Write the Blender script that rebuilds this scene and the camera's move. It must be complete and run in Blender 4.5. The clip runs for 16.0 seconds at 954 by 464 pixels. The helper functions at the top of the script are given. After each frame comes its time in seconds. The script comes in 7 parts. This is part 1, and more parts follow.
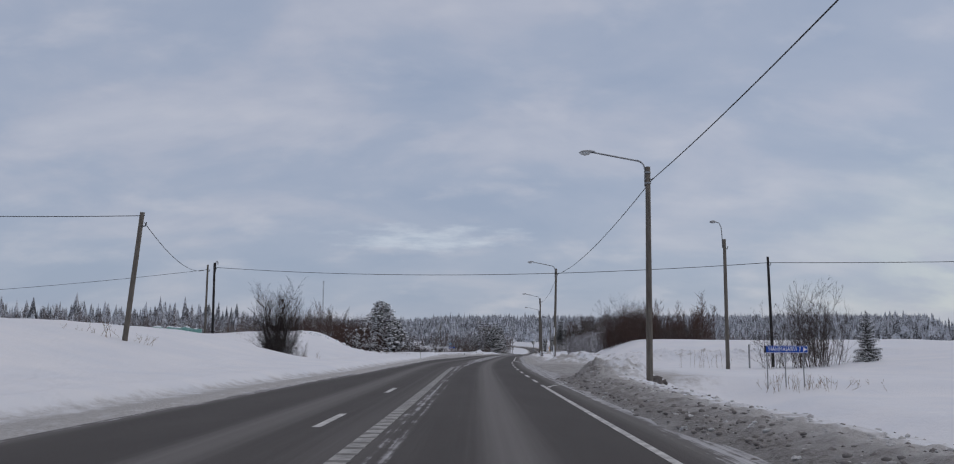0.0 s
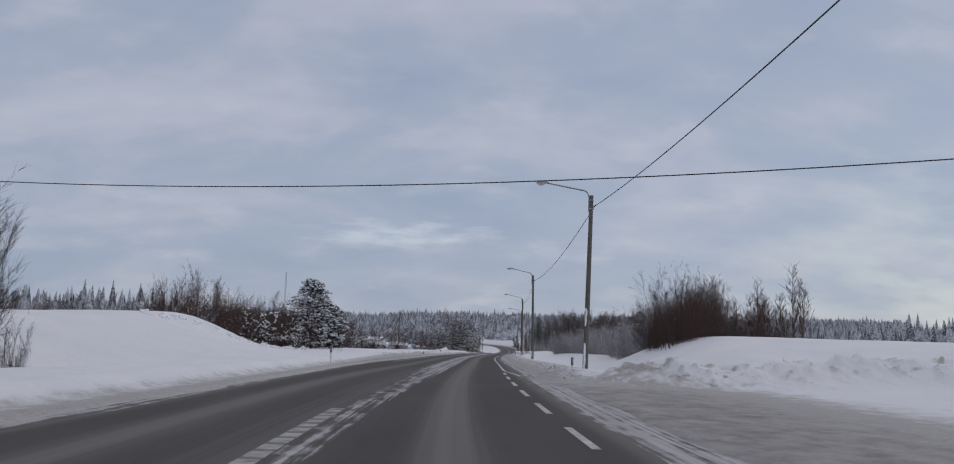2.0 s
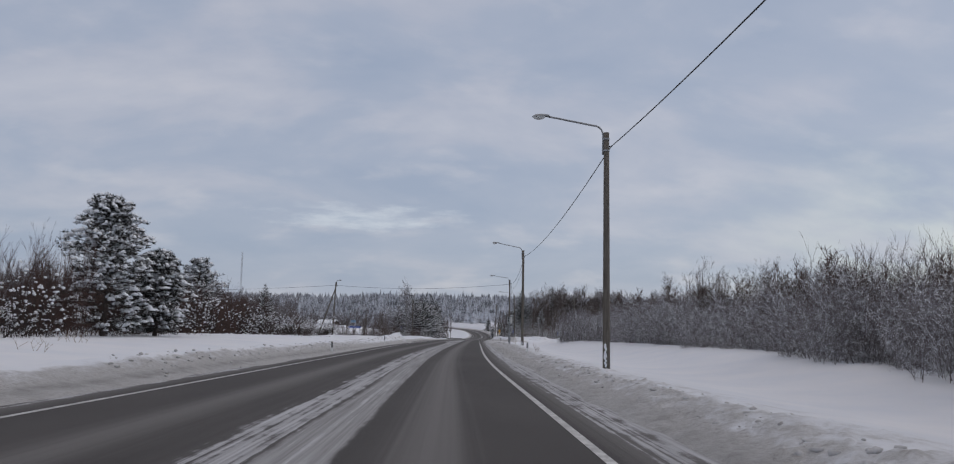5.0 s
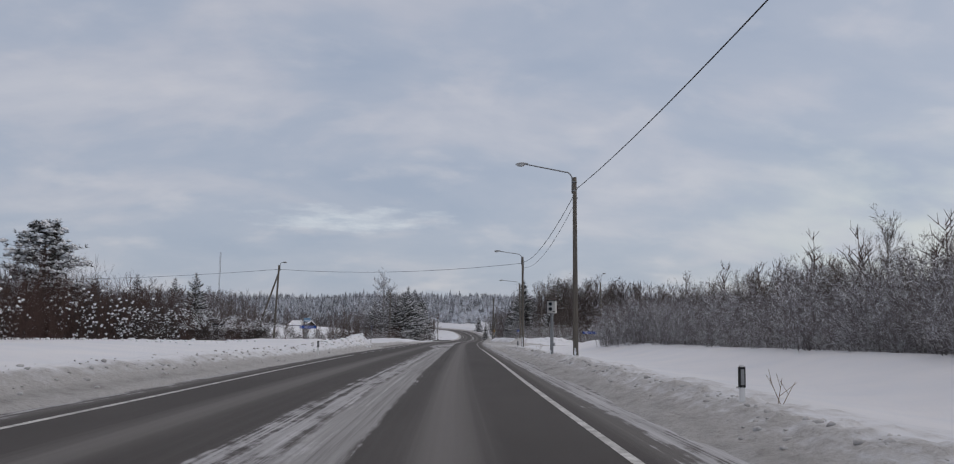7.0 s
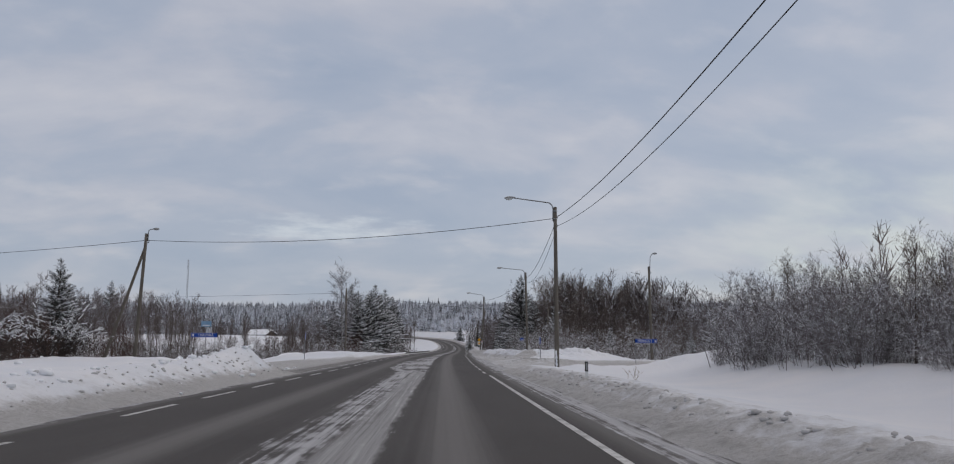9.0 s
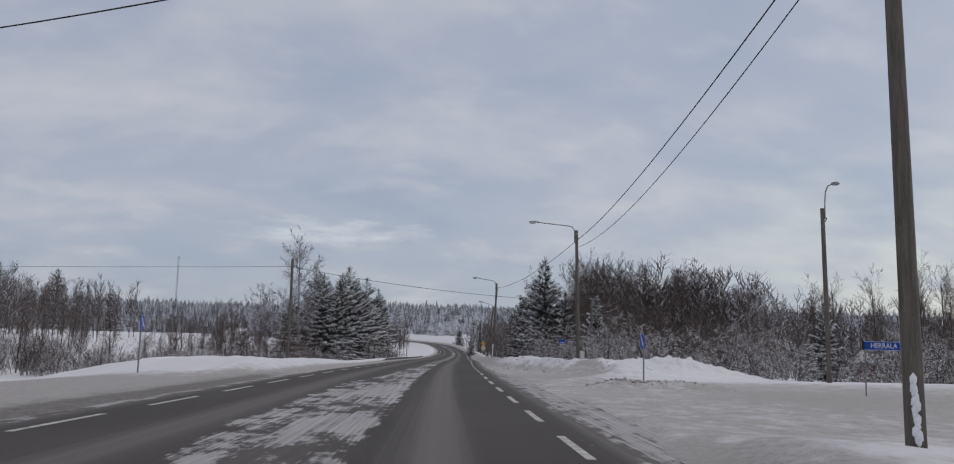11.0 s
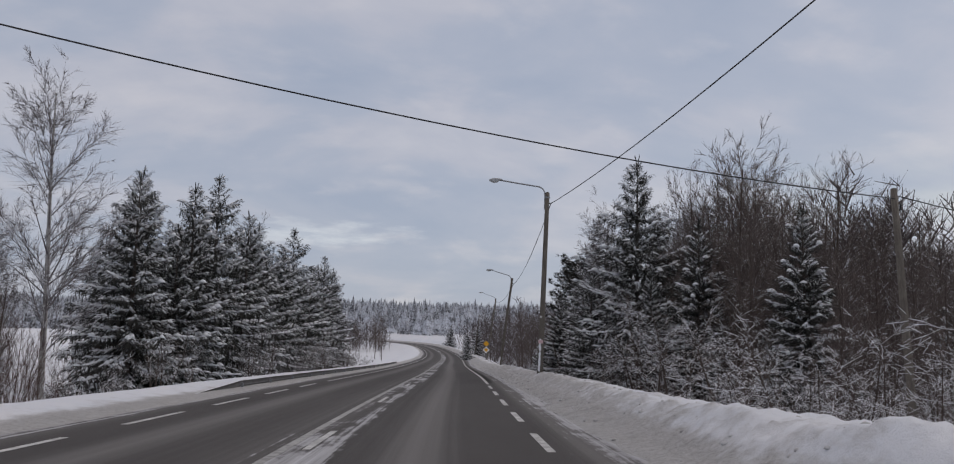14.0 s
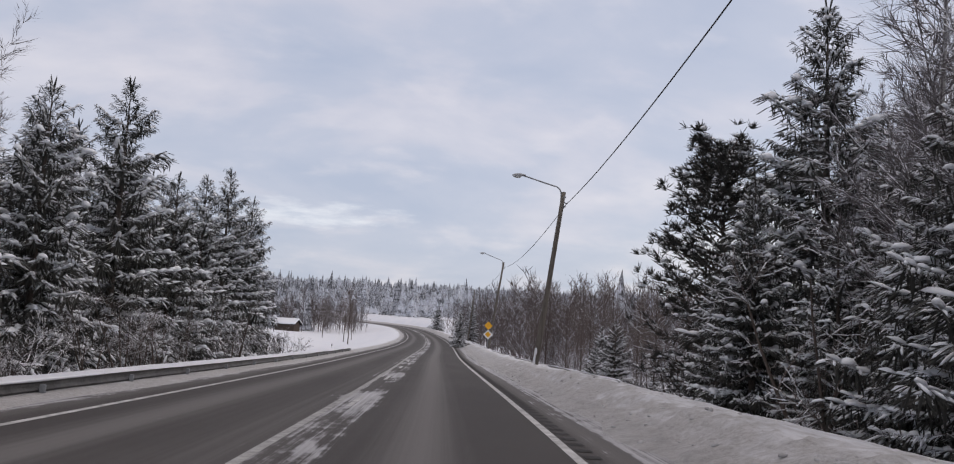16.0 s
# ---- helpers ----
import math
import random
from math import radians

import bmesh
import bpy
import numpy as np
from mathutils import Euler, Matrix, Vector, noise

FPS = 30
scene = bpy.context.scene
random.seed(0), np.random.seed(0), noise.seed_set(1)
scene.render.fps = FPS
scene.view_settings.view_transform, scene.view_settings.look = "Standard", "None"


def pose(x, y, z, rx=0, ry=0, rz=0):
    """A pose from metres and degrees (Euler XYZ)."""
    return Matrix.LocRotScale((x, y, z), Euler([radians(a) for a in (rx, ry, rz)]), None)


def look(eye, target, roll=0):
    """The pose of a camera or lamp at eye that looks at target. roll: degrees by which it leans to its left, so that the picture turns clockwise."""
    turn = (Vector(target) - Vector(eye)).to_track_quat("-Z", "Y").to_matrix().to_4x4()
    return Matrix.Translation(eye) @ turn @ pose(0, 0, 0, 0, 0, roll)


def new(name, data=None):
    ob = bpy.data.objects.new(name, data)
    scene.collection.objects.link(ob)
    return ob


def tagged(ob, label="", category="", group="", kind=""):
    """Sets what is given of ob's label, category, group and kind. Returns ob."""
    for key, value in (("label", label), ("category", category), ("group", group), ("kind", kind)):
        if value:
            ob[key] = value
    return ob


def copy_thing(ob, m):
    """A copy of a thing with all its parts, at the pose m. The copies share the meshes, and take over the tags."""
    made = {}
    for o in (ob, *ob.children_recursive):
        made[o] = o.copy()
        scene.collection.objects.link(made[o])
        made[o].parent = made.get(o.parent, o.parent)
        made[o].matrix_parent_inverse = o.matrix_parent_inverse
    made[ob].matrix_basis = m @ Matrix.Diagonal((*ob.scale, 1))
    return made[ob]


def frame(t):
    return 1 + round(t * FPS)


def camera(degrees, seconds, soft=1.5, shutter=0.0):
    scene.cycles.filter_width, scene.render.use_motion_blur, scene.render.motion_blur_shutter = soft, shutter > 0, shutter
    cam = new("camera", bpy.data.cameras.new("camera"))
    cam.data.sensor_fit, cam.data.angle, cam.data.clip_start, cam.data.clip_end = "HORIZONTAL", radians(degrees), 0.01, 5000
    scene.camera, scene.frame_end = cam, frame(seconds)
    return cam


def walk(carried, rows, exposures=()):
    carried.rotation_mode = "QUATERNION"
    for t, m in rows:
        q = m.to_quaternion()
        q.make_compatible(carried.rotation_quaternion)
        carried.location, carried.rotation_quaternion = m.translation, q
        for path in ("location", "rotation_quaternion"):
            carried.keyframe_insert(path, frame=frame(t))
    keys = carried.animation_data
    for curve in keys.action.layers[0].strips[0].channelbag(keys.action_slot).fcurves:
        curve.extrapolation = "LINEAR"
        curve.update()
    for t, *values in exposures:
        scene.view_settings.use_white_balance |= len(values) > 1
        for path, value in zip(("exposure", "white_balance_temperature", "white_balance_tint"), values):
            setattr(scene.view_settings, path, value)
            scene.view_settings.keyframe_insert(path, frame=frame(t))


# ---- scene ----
cam = camera(58.0, 16.0, soft=1.1)
PATH = [
    (0.0, pose(0.000, 0.000, 1.200, 97.46, -0.33, 0.00)),
    (0.5, pose(0.033, 9.253, 1.133, 97.50, -0.42, -0.51)),
    (1.0, pose(0.092, 18.453, 1.081, 97.21, -0.30, -1.07)),
    (1.5, pose(0.212, 27.554, 1.058, 97.15, -0.63, -1.58)),
    (2.0, pose(0.409, 36.701, 1.060, 97.33, -1.56, -2.15)),
    (2.5, pose(0.661, 45.834, 1.076, 97.31, -2.22, -2.70)),
    (3.0, pose(1.028, 54.751, 1.097, 96.82, -2.80, -2.95)),
    (3.5, pose(1.410, 63.617, 1.085, 96.70, -3.10, -3.38)),
    (4.0, pose(1.722, 72.226, 1.044, 96.33, -2.43, -3.61)),
    (6.5, pose(3.278, 115.927, 0.664, 96.35, -0.79, -4.86)),
    (7.0, pose(3.769, 124.781, 0.614, 96.38, -0.86, -5.20)),
    (7.5, pose(4.280, 133.637, 0.576, 96.32, -0.95, -5.43)),
    (8.0, pose(4.812, 142.487, 0.542, 96.50, -0.61, -5.59)),
    (8.5, pose(5.382, 151.388, 0.498, 96.81, -0.49, -6.04)),
    (9.0, pose(5.991, 160.289, 0.449, 96.99, -0.49, -6.61)),
    (11.5, pose(9.653, 203.390, -0.026, 97.40, -2.02, -7.11)),
    (12.0, pose(10.473, 212.140, -0.072, 97.38, -2.58, -7.49)),
    (12.5, pose(11.242, 221.151, -0.100, 97.39, -2.68, -7.02)),
    (13.0, pose(11.996, 230.142, -0.123, 97.39, -2.64, -7.16)),
    (13.5, pose(12.878, 239.138, -0.198, 97.38, -1.66, -7.27)),
    (14.0, pose(13.740, 248.185, -0.292, 97.47, -1.39, -7.39)),
    (14.5, pose(14.616, 257.472, -0.408, 97.29, -1.64, -7.55)),
    (15.0, pose(15.508, 266.718, -0.504, 96.81, -2.04, -7.75)),
    (15.5, pose(16.441, 275.931, -0.587, 96.53, -3.05, -8.07)),
    (16.0, pose(17.464, 285.187, -0.688, 96.57, -3.22, -8.25)),
]
walk(cam, PATH, [(0.0, -0.03, 6280, 9), (4.0, 0.0, 6350, 9), (7.0, 0.08, 6600, 8), (13.0, 0.06, 6600, 8), (14.0, 0.10, 6700, 10), (15.0, 0.40, 6800, 12), (16.0, 0.48, 6800, 12)])

# ---------------- light ----------------
world = bpy.data.worlds.new("overcast")
scene.world = world
world.use_nodes = True
wt = world.node_tree
wt.nodes.clear()


def wn(kind, **kw):
    n = wt.nodes.new(kind)
    for k, v in kw.items():
        if k == "operation":
            n.operation = v
        elif k == "blend_type":
            n.blend_type = v
        else:
            n.inputs[int(k[1:])].default_value = v
    return n


def wl(a, b):
    wt.links.new(a, b)


w_co = wn("ShaderNodeTexCoord")
w_sep = wn("ShaderNodeSeparateXYZ")
wl(w_co.outputs["Generated"], w_sep.inputs[0])
w_up = wn("ShaderNodeMath", operation="MAXIMUM", i1=0.0)
wl(w_sep.outputs[2], w_up.inputs[0])
w_den = wn("ShaderNodeMath", operation="ADD", i1=0.42)
wl(w_up.outputs[0], w_den.inputs[0])
w_px = wn("ShaderNodeMath", operation="DIVIDE")
w_py = wn("ShaderNodeMath", operation="DIVIDE")
wl(w_sep.outputs[0], w_px.inputs[0])
wl(w_sep.outputs[1], w_py.inputs[0])
wl(w_den.outputs[0], w_px.inputs[1])
wl(w_den.outputs[0], w_py.inputs[1])
w_vec = wn("ShaderNodeCombineXYZ")
wl(w_px.outputs[0], w_vec.inputs[0])
wl(w_py.outputs[0], w_vec.inputs[1])
w_vec.inputs[2].default_value = 3.7
w_big = wn("ShaderNodeTexNoise")
w_big.inputs["Scale"].default_value = 3.4
w_big.inputs["Detail"].default_value = 7.0
w_big.inputs["Roughness"].default_value = 0.52
w_big.inputs["Distortion"].default_value = 0.25
w_flat = wn("ShaderNodeMapping")
w_flat.inputs["Scale"].default_value = (0.85, 1.25, 1.0)
w_flat.inputs["Location"].default_value = (0.35, 0.2, 0.0)
wl(w_vec.outputs[0], w_flat.inputs[0])
wl(w_flat.outputs[0], w_big.inputs["Vector"])
w_ramp = wn("ShaderNodeValToRGB")
cr = w_ramp.color_ramp
cr.elements[0].position, cr.elements[0].color = 0.34, (0.318, 0.366, 0.476, 1)
cr.elements[1].position, cr.elements[1].color = 0.70, (0.470, 0.482, 0.556, 1)
e = cr.elements.new(0.50)
e.color = (0.362, 0.400, 0.500, 1)
e = cr.elements.new(0.59)
e.color = (0.415, 0.436, 0.522, 1)
wl(w_big.outputs[0], w_ramp.inputs[0])
# overcast: the zenith is brighter than the horizon
w_grad = wn("ShaderNodeValToRGB")
w_grad.color_ramp.elements[0].position, w_grad.color_ramp.elements[0].color = 0.40, (0.926, 0.924, 0.922, 1)
w_grad.color_ramp.elements[1].position, w_grad.color_ramp.elements[1].color = 0.95, (1.62, 1.36, 1.08, 1)
wl(w_up.outputs[0], w_grad.inputs[0])
w_mul = wn("ShaderNodeMix")
w_mul.data_type, w_mul.blend_type = "RGBA", "MULTIPLY"
w_mul.inputs[0].default_value = 1.0
# soft pale puffs over the grey sheet
w_fine = wn("ShaderNodeTexNoise")
w_fine.inputs["Scale"].default_value = 6.5
w_fine.inputs["Detail"].default_value = 6.0
w_fine.inputs["Roughness"].default_value = 0.5
w_fine.inputs["Distortion"].default_value = 0.1
wl(w_flat.outputs[0], w_fine.inputs["Vector"])
w_gap = wn("ShaderNodeMapRange")
w_gap.interpolation_type = "SMOOTHSTEP"
for i, q in ((1, 0.50), (2, 0.78), (3, 0.0), (4, 0.62)):
    w_gap.inputs[i].default_value = q
wl(w_fine.outputs[0], w_gap.inputs[0])
w_lit = wn("ShaderNodeMix")
w_lit.data_type = "RGBA"
w_lit.inputs[7].default_value = (0.535, 0.530, 0.585, 1)
wl(w_gap.outputs[0], w_lit.inputs[0])
wl(w_ramp.outputs[0], w_lit.inputs[6])


def w_math(op, a, b=0.0, clamp=False):
    n = wn("ShaderNodeMath", operation=op)
    n.use_clamp = clamp
    for i, q in ((0, a), (1, b)):
        if isinstance(q, (int, float)):
            n.inputs[i].default_value = q
        else:
            wl(q, n.inputs[i])
    return n.outputs[0]


def w_smooth(v, a, b, c=0.0, d=1.0):
    n = wn("ShaderNodeMapRange")
    n.interpolation_type = "SMOOTHSTEP"
    for i, q in enumerate((a, b, c, d)):
        n.inputs[i + 1].default_value = q
    wl(v, n.inputs[0])
    return n.outputs[0]


# a low bright break in the clouds ahead, ragged at its edges
w_ahead = w_math("MAXIMUM", w_sep.outputs[1], 0.05)
w_az = w_math("DIVIDE", w_sep.outputs[0], w_ahead)
w_rag = wn("ShaderNodeTexNoise")
w_rag.inputs["Scale"].default_value = 1.0
w_rag.inputs["Detail"].default_value = 6.0
w_rag.inputs["Roughness"].default_value = 0.6
w_rmap = wn("ShaderNodeMapping")
w_rmap.inputs["Scale"].default_value = (16.0, 16.0, 75.0)
wl(w_co.outputs["Generated"], w_rmap.inputs[0])
wl(w_rmap.outputs[0], w_rag.inputs["Vector"])
w_da = w_math("MULTIPLY", w_math("ADD", w_az, 0.055), 8.5)
w_dz = w_math("MULTIPLY", w_math("SUBTRACT", w_sep.outputs[2], 0.123), 62.0)
w_dist = w_math("ADD", w_math("MULTIPLY", w_da, w_da), w_math("MULTIPLY", w_dz, w_dz))
w_hole = w_smooth(w_math("ADD", w_math("SUBTRACT", 1.0, w_math("MULTIPLY", w_dist, 0.6)), w_math("MULTIPLY", w_math("SUBTRACT", w_rag.outputs[0], 0.5), 3.0)), 0.25, 1.6, 0.0, 0.68)
w_break = wn("ShaderNodeMix")
w_break.data_type = "RGBA"
w_break.inputs[7].default_value = (0.63, 0.665, 0.72, 1)
wl(w_hole, w_break.inputs[0])
wl(w_lit.outputs[2], w_break.inputs[6])
# thinner cloud low in the south-east lets warmer light through
w_side = w_math("MULTIPLY", w_smooth(w_az, 0.28, 0.62, 0.0, 0.75), w_smooth(w_sep.outputs[2], 0.06, 0.26, 1.0, 0.0))
w_side = w_math("MULTIPLY", w_side, w_smooth(w_fine.outputs[0], 0.35, 0.6))
w_warm = wn("ShaderNodeMix")
w_warm.data_type = "RGBA"
w_warm.inputs[7].default_value = (0.53, 0.565, 0.575, 1)
wl(w_side, w_warm.inputs[0])
wl(w_break.outputs[2], w_warm.inputs[6])
wl(w_warm.outputs[2], w_mul.inputs[6])
wl(w_grad.outputs[0], w_mul.inputs[7])
w_sky = wn("ShaderNodeTexSky")
w_sky.sky_type = "NISHITA"
w_sky.sun_disc = False
w_sky.sun_elevation, w_sky.sun_rotation = radians(23), radians(69)
w_b1 = wn("ShaderNodeBackground")
w_b2 = wn("ShaderNodeBackground")
w_b1.inputs[1].default_value = 1.0
w_b2.inputs[1].default_value = 0.012
wl(w_mul.outputs[2], w_b1.inputs[0])
wl(w_sky.outputs[0], w_b2.inputs[0])
w_add = wn("ShaderNodeAddShader")
wl(w_b1.outputs[0], w_add.inputs[0])
wl(w_b2.outputs[0], w_add.inputs[1])
w_out = wn("ShaderNodeOutputWorld")
wl(w_add.outputs[0], w_out.inputs[0])

sun = new("sun", bpy.data.lights.new("sun", "SUN"))
sun.data.energy, sun.data.angle, sun.data.color = 0.40, radians(35), (1.0, 0.95, 0.9)
sun.matrix_world = look((80, 30, 36), (0, 0, 0))

# ---------------- materials ----------------


class Nodes:
    """A short way to write a node material."""

    def __init__(self, name, rough=0.8, metal=0.0, spec=0.3):
        self.m = bpy.data.materials.new(name)
        self.m.use_nodes = True
        self.t = self.m.node_tree
        self.b = self.t.nodes["Principled BSDF"]
        self.b.inputs["Roughness"].default_value = rough
        self.b.inputs["Metallic"].default_value = metal
        self.b.inputs["Specular IOR Level"].default_value = spec
        self.co = self.t.nodes.new("ShaderNodeTexCoord")

    def add(self, kind):
        return self.t.nodes.new(kind)

    def link(self, a, b):
        self.t.links.new(a, b)

    def noise(self, scale, detail=4.0, rough=0.55, stretch=None, coords="Object", source=None):
        n = self.add("ShaderNodeTexNoise")
        n.inputs["Scale"].default_value = scale
        n.inputs["Detail"].default_value = detail
        n.inputs["Roughness"].default_value = rough
        src = source or self.co.outputs[coords]
        if stretch:
            mp = self.add("ShaderNodeMapping")
            mp.inputs["Scale"].default_value = stretch
            self.link(src, mp.inputs[0])
            src = mp.outputs[0]
        self.link(src, n.inputs["Vector"])
        return n.outputs[0]

    def ramp(self, fac, stops):
        r = self.add("ShaderNodeValToRGB")
        el = r.color_ramp.elements
        el[0].position, el[0].color = stops[0][0], (*stops[0][1], 1)
        el[1].position, el[1].color = stops[-1][0], (*stops[-1][1], 1)
        for p, c in stops[1:-1]:
            k = el.new(p)
            k.color = (*c, 1)
        self.link(fac, r.inputs[0])
        return r.outputs[0]

    def math(self, op, a, b=0.0, clamp=False):
        n = self.add("ShaderNodeMath")
        n.operation, n.use_clamp = op, clamp
        for i, v in ((0, a), (1, b)):
            if isinstance(v, (int, float)):
                n.inputs[i].default_value = v
            else:
                self.link(v, n.inputs[i])
        return n.outputs[0]

    def mapr(self, v, a, b, c=0.0, d=1.0):
        n = self.add("ShaderNodeMapRange")
        n.interpolation_type = "SMOOTHSTEP"
        self.link(v, n.inputs[0])
        for i, q in enumerate((a, b, c, d)):
            n.inputs[i + 1].default_value = q
        return n.outputs[0]

    def mix(self, fac, a, b, blend="MIX"):
        n = self.add("ShaderNodeMix")
        n.data_type, n.blend_type = "RGBA", blend
        for i, v in ((0, fac), (6, a), (7, b)):
            if isinstance(v, (int, float)):
                n.inputs[i].default_value = v
            elif isinstance(v, tuple):
                n.inputs[i].default_value = (*v, 1)
            else:
                self.link(v, n.inputs[i])
        return n.outputs[2]

    def attr(self, name):
        n = self.add("ShaderNodeAttribute")
        n.attribute_name = name
        return n.outputs["Fac"]

    def normal_z(self):
        g = self.add("ShaderNodeNewGeometry")
        s = self.add("ShaderNodeSeparateXYZ")
        self.link(g.outputs["Normal"], s.inputs[0])
        return s.outputs[2]

    def island(self):
        return self.add("ShaderNodeNewGeometry").outputs["Random Per Island"]

    def rand(self):
        return self.add("ShaderNodeObjectInfo").outputs["Random"]

    def color(self, c):
        if isinstance(c, tuple):
            self.b.inputs["Base Color"].default_value = (*c, 1)
        else:
            self.link(c, self.b.inputs["Base Color"])

    def rough(self, v):
        self.link(v, self.b.inputs["Roughness"])

    def bump(self, h, strength=0.4, dist=0.02):
        n = self.add("ShaderNodeBump")
        n.inputs["Strength"].default_value, n.inputs["Distance"].default_value = strength, dist
        self.link(h, n.inputs["Height"])
        self.link(n.outputs[0], self.b.inputs["Normal"])


def simple(name, a, b, scale=6.0, rough=0.7, metal=0.0, bump=0.2, stretch=None):
    n = Nodes(name, rough, metal)
    f = n.noise(scale, 5, 0.6, stretch)
    g = n.noise(scale * 7, 3, 0.6, stretch)
    k = n.math("ADD", n.math("MULTIPLY", f, 0.65), n.math("MULTIPLY", g, 0.35))
    n.color(n.ramp(k, [(0.32, a), (0.68, b)]))
    n.bump(g, bump, 0.01)
    return n.m


def snow_ground():
    n = Nodes("snow", 0.62, 0, 0.35)
    d = n.attr("dirt")
    f1 = n.noise(0.35, 4)
    f2 = n.noise(11.0, 6, 0.72)
    f3 = n.noise(1.5, 6, 0.68, (1.3, 0.9, 1.3))
    f4 = n.noise(38.0, 4, 0.7)
    white = n.ramp(f1, [(0.3, (0.72, 0.75, 0.81)), (0.7, (0.80, 0.81, 0.845))])
    g2 = n.math("ADD", n.math("MULTIPLY", f2, 0.6), n.math("MULTIPLY", f4, 0.4))
    grit = n.ramp(g2, [(0.40, (0.075, 0.068, 0.064)), (0.47, (0.165, 0.154, 0.147)), (0.53, (0.235, 0.224, 0.216)), (0.64, (0.34, 0.33, 0.325))])
    pale = n.ramp(g2, [(0.38, (0.30, 0.288, 0.282)), (0.50, (0.43, 0.422, 0.418)), (0.64, (0.55, 0.548, 0.552))])
    wander = n.math("ADD", d, n.math("MULTIPLY", n.math("SUBTRACT", f3, 0.5), 0.75))
    fac = n.mapr(wander, 0.12, 0.50)
    deep = n.mapr(n.math("ADD", wander, n.math("MULTIPLY", n.math("SUBTRACT", g2, 0.5), 0.9)), 0.58, 0.98)
    n.color(n.mix(fac, white, n.mix(deep, pale, grit)))
    n.bump(n.math("ADD", n.math("MULTIPLY", f4, n.math("ADD", n.math("MULTIPLY", d, 1.6), 0.5)), n.math("ADD", n.math("MULTIPLY", f2, n.math("MULTIPLY", d, 2.6)), n.math("MULTIPLY", n.noise(3.2, 5, 0.6), 2.0))), 0.6, 0.05)
    return n.m


def road_mat():
    n = Nodes("worn_asphalt", 0.8, 0, 0.35)
    uv = n.co.outputs["UV"]
    grain = n.noise(60, 4, 0.7)
    wide = n.noise(0.6, 5, 0.6, (1.0, 0.25, 1), source=uv)
    streak = n.noise(1.0, 5, 0.62, (7.0, 0.016, 1), source=uv)
    fine = n.noise(1.0, 6, 0.7, (15, 0.16, 1), source=uv)
    blot = n.noise(1.0, 6, 0.7, (2.6, 0.9, 1), source=uv)
    a = n.ramp(n.math("ADD", n.math("MULTIPLY", grain, 0.4), n.math("MULTIPLY", wide, 0.6)),
               [(0.3, (0.042, 0.037, 0.036)), (0.7, (0.074, 0.067, 0.065))])
    dust = n.attr("dust")
    a = n.mix(n.mapr(n.math("ADD", dust, n.math("MULTIPLY", n.math("SUBTRACT", streak, 0.5), 0.8)), 0.1, 1.1), a, (0.155, 0.148, 0.145))
    ice = n.attr("ice")
    lim = n.math("ADD", n.math("MULTIPLY", n.math("SUBTRACT", streak, 0.5), 1.3), n.math("ADD", n.math("MULTIPLY", n.math("SUBTRACT", fine, 0.5), 0.8), n.math("MULTIPLY", n.math("SUBTRACT", blot, 0.5), 1.3)))
    isles = n.math("MULTIPLY", n.math("SUBTRACT", n.math("ADD", n.math("MULTIPLY", blot, 0.75), n.math("MULTIPLY", fine, 0.25)), 0.5), 3.2)
    pw = n.attr("patchy")
    lim = n.math("ADD", n.math("MULTIPLY", lim, n.math("SUBTRACT", 1.0, pw)), n.math("MULTIPLY", isles, pw))
    k = n.mapr(n.math("ADD", ice, lim), 0.40, 0.72)
    icec = n.ramp(fine, [(0.32, (0.20, 0.195, 0.20)), (0.68, (0.52, 0.52, 0.54))])
    film = n.mapr(n.math("ADD", n.attr("film"), n.math("MULTIPLY", n.math("SUBTRACT", n.noise(1.0, 6, 0.7, (3.0, 0.6, 1), source=uv), 0.5), 0.9)), 0.28, 0.62)
    ridge = n.math("ADD", n.math("MULTIPLY", fine, 0.65), n.math("MULTIPLY", streak, 0.35))
    a = n.mix(film, a, n.ramp(ridge, [(0.34, (0.13, 0.128, 0.13)), (0.46, (0.26, 0.258, 0.262)), (0.66, (0.40, 0.40, 0.41))]))
    n.color(n.mix(k, a, icec))
    n.rough(n.mapr(k, 0, 1, 0.82, 0.6))
    n.bump(n.math("ADD", grain, n.math("MULTIPLY", k, 2.0)), 0.5, 0.012)
    return n.m


def twig_mat(name, dark, light, snow, amount):
    """Bark with rime or snow on the upper sides."""
    n = Nodes(name, 0.85, 0, 0.2)
    f = n.noise(1.7, 4, 0.6)
    bark = n.ramp(n.noise(12, 3), [(0.3, dark), (0.7, light)])
    up = n.mapr(n.normal_z(), 0.0, 0.9)
    k = n.mapr(n.math("ADD", n.math("MULTIPLY", up, 0.5), n.math("ADD", f, amount)), 0.62, 0.92)
    n.color(n.mix(k, bark, snow))
    return n.m


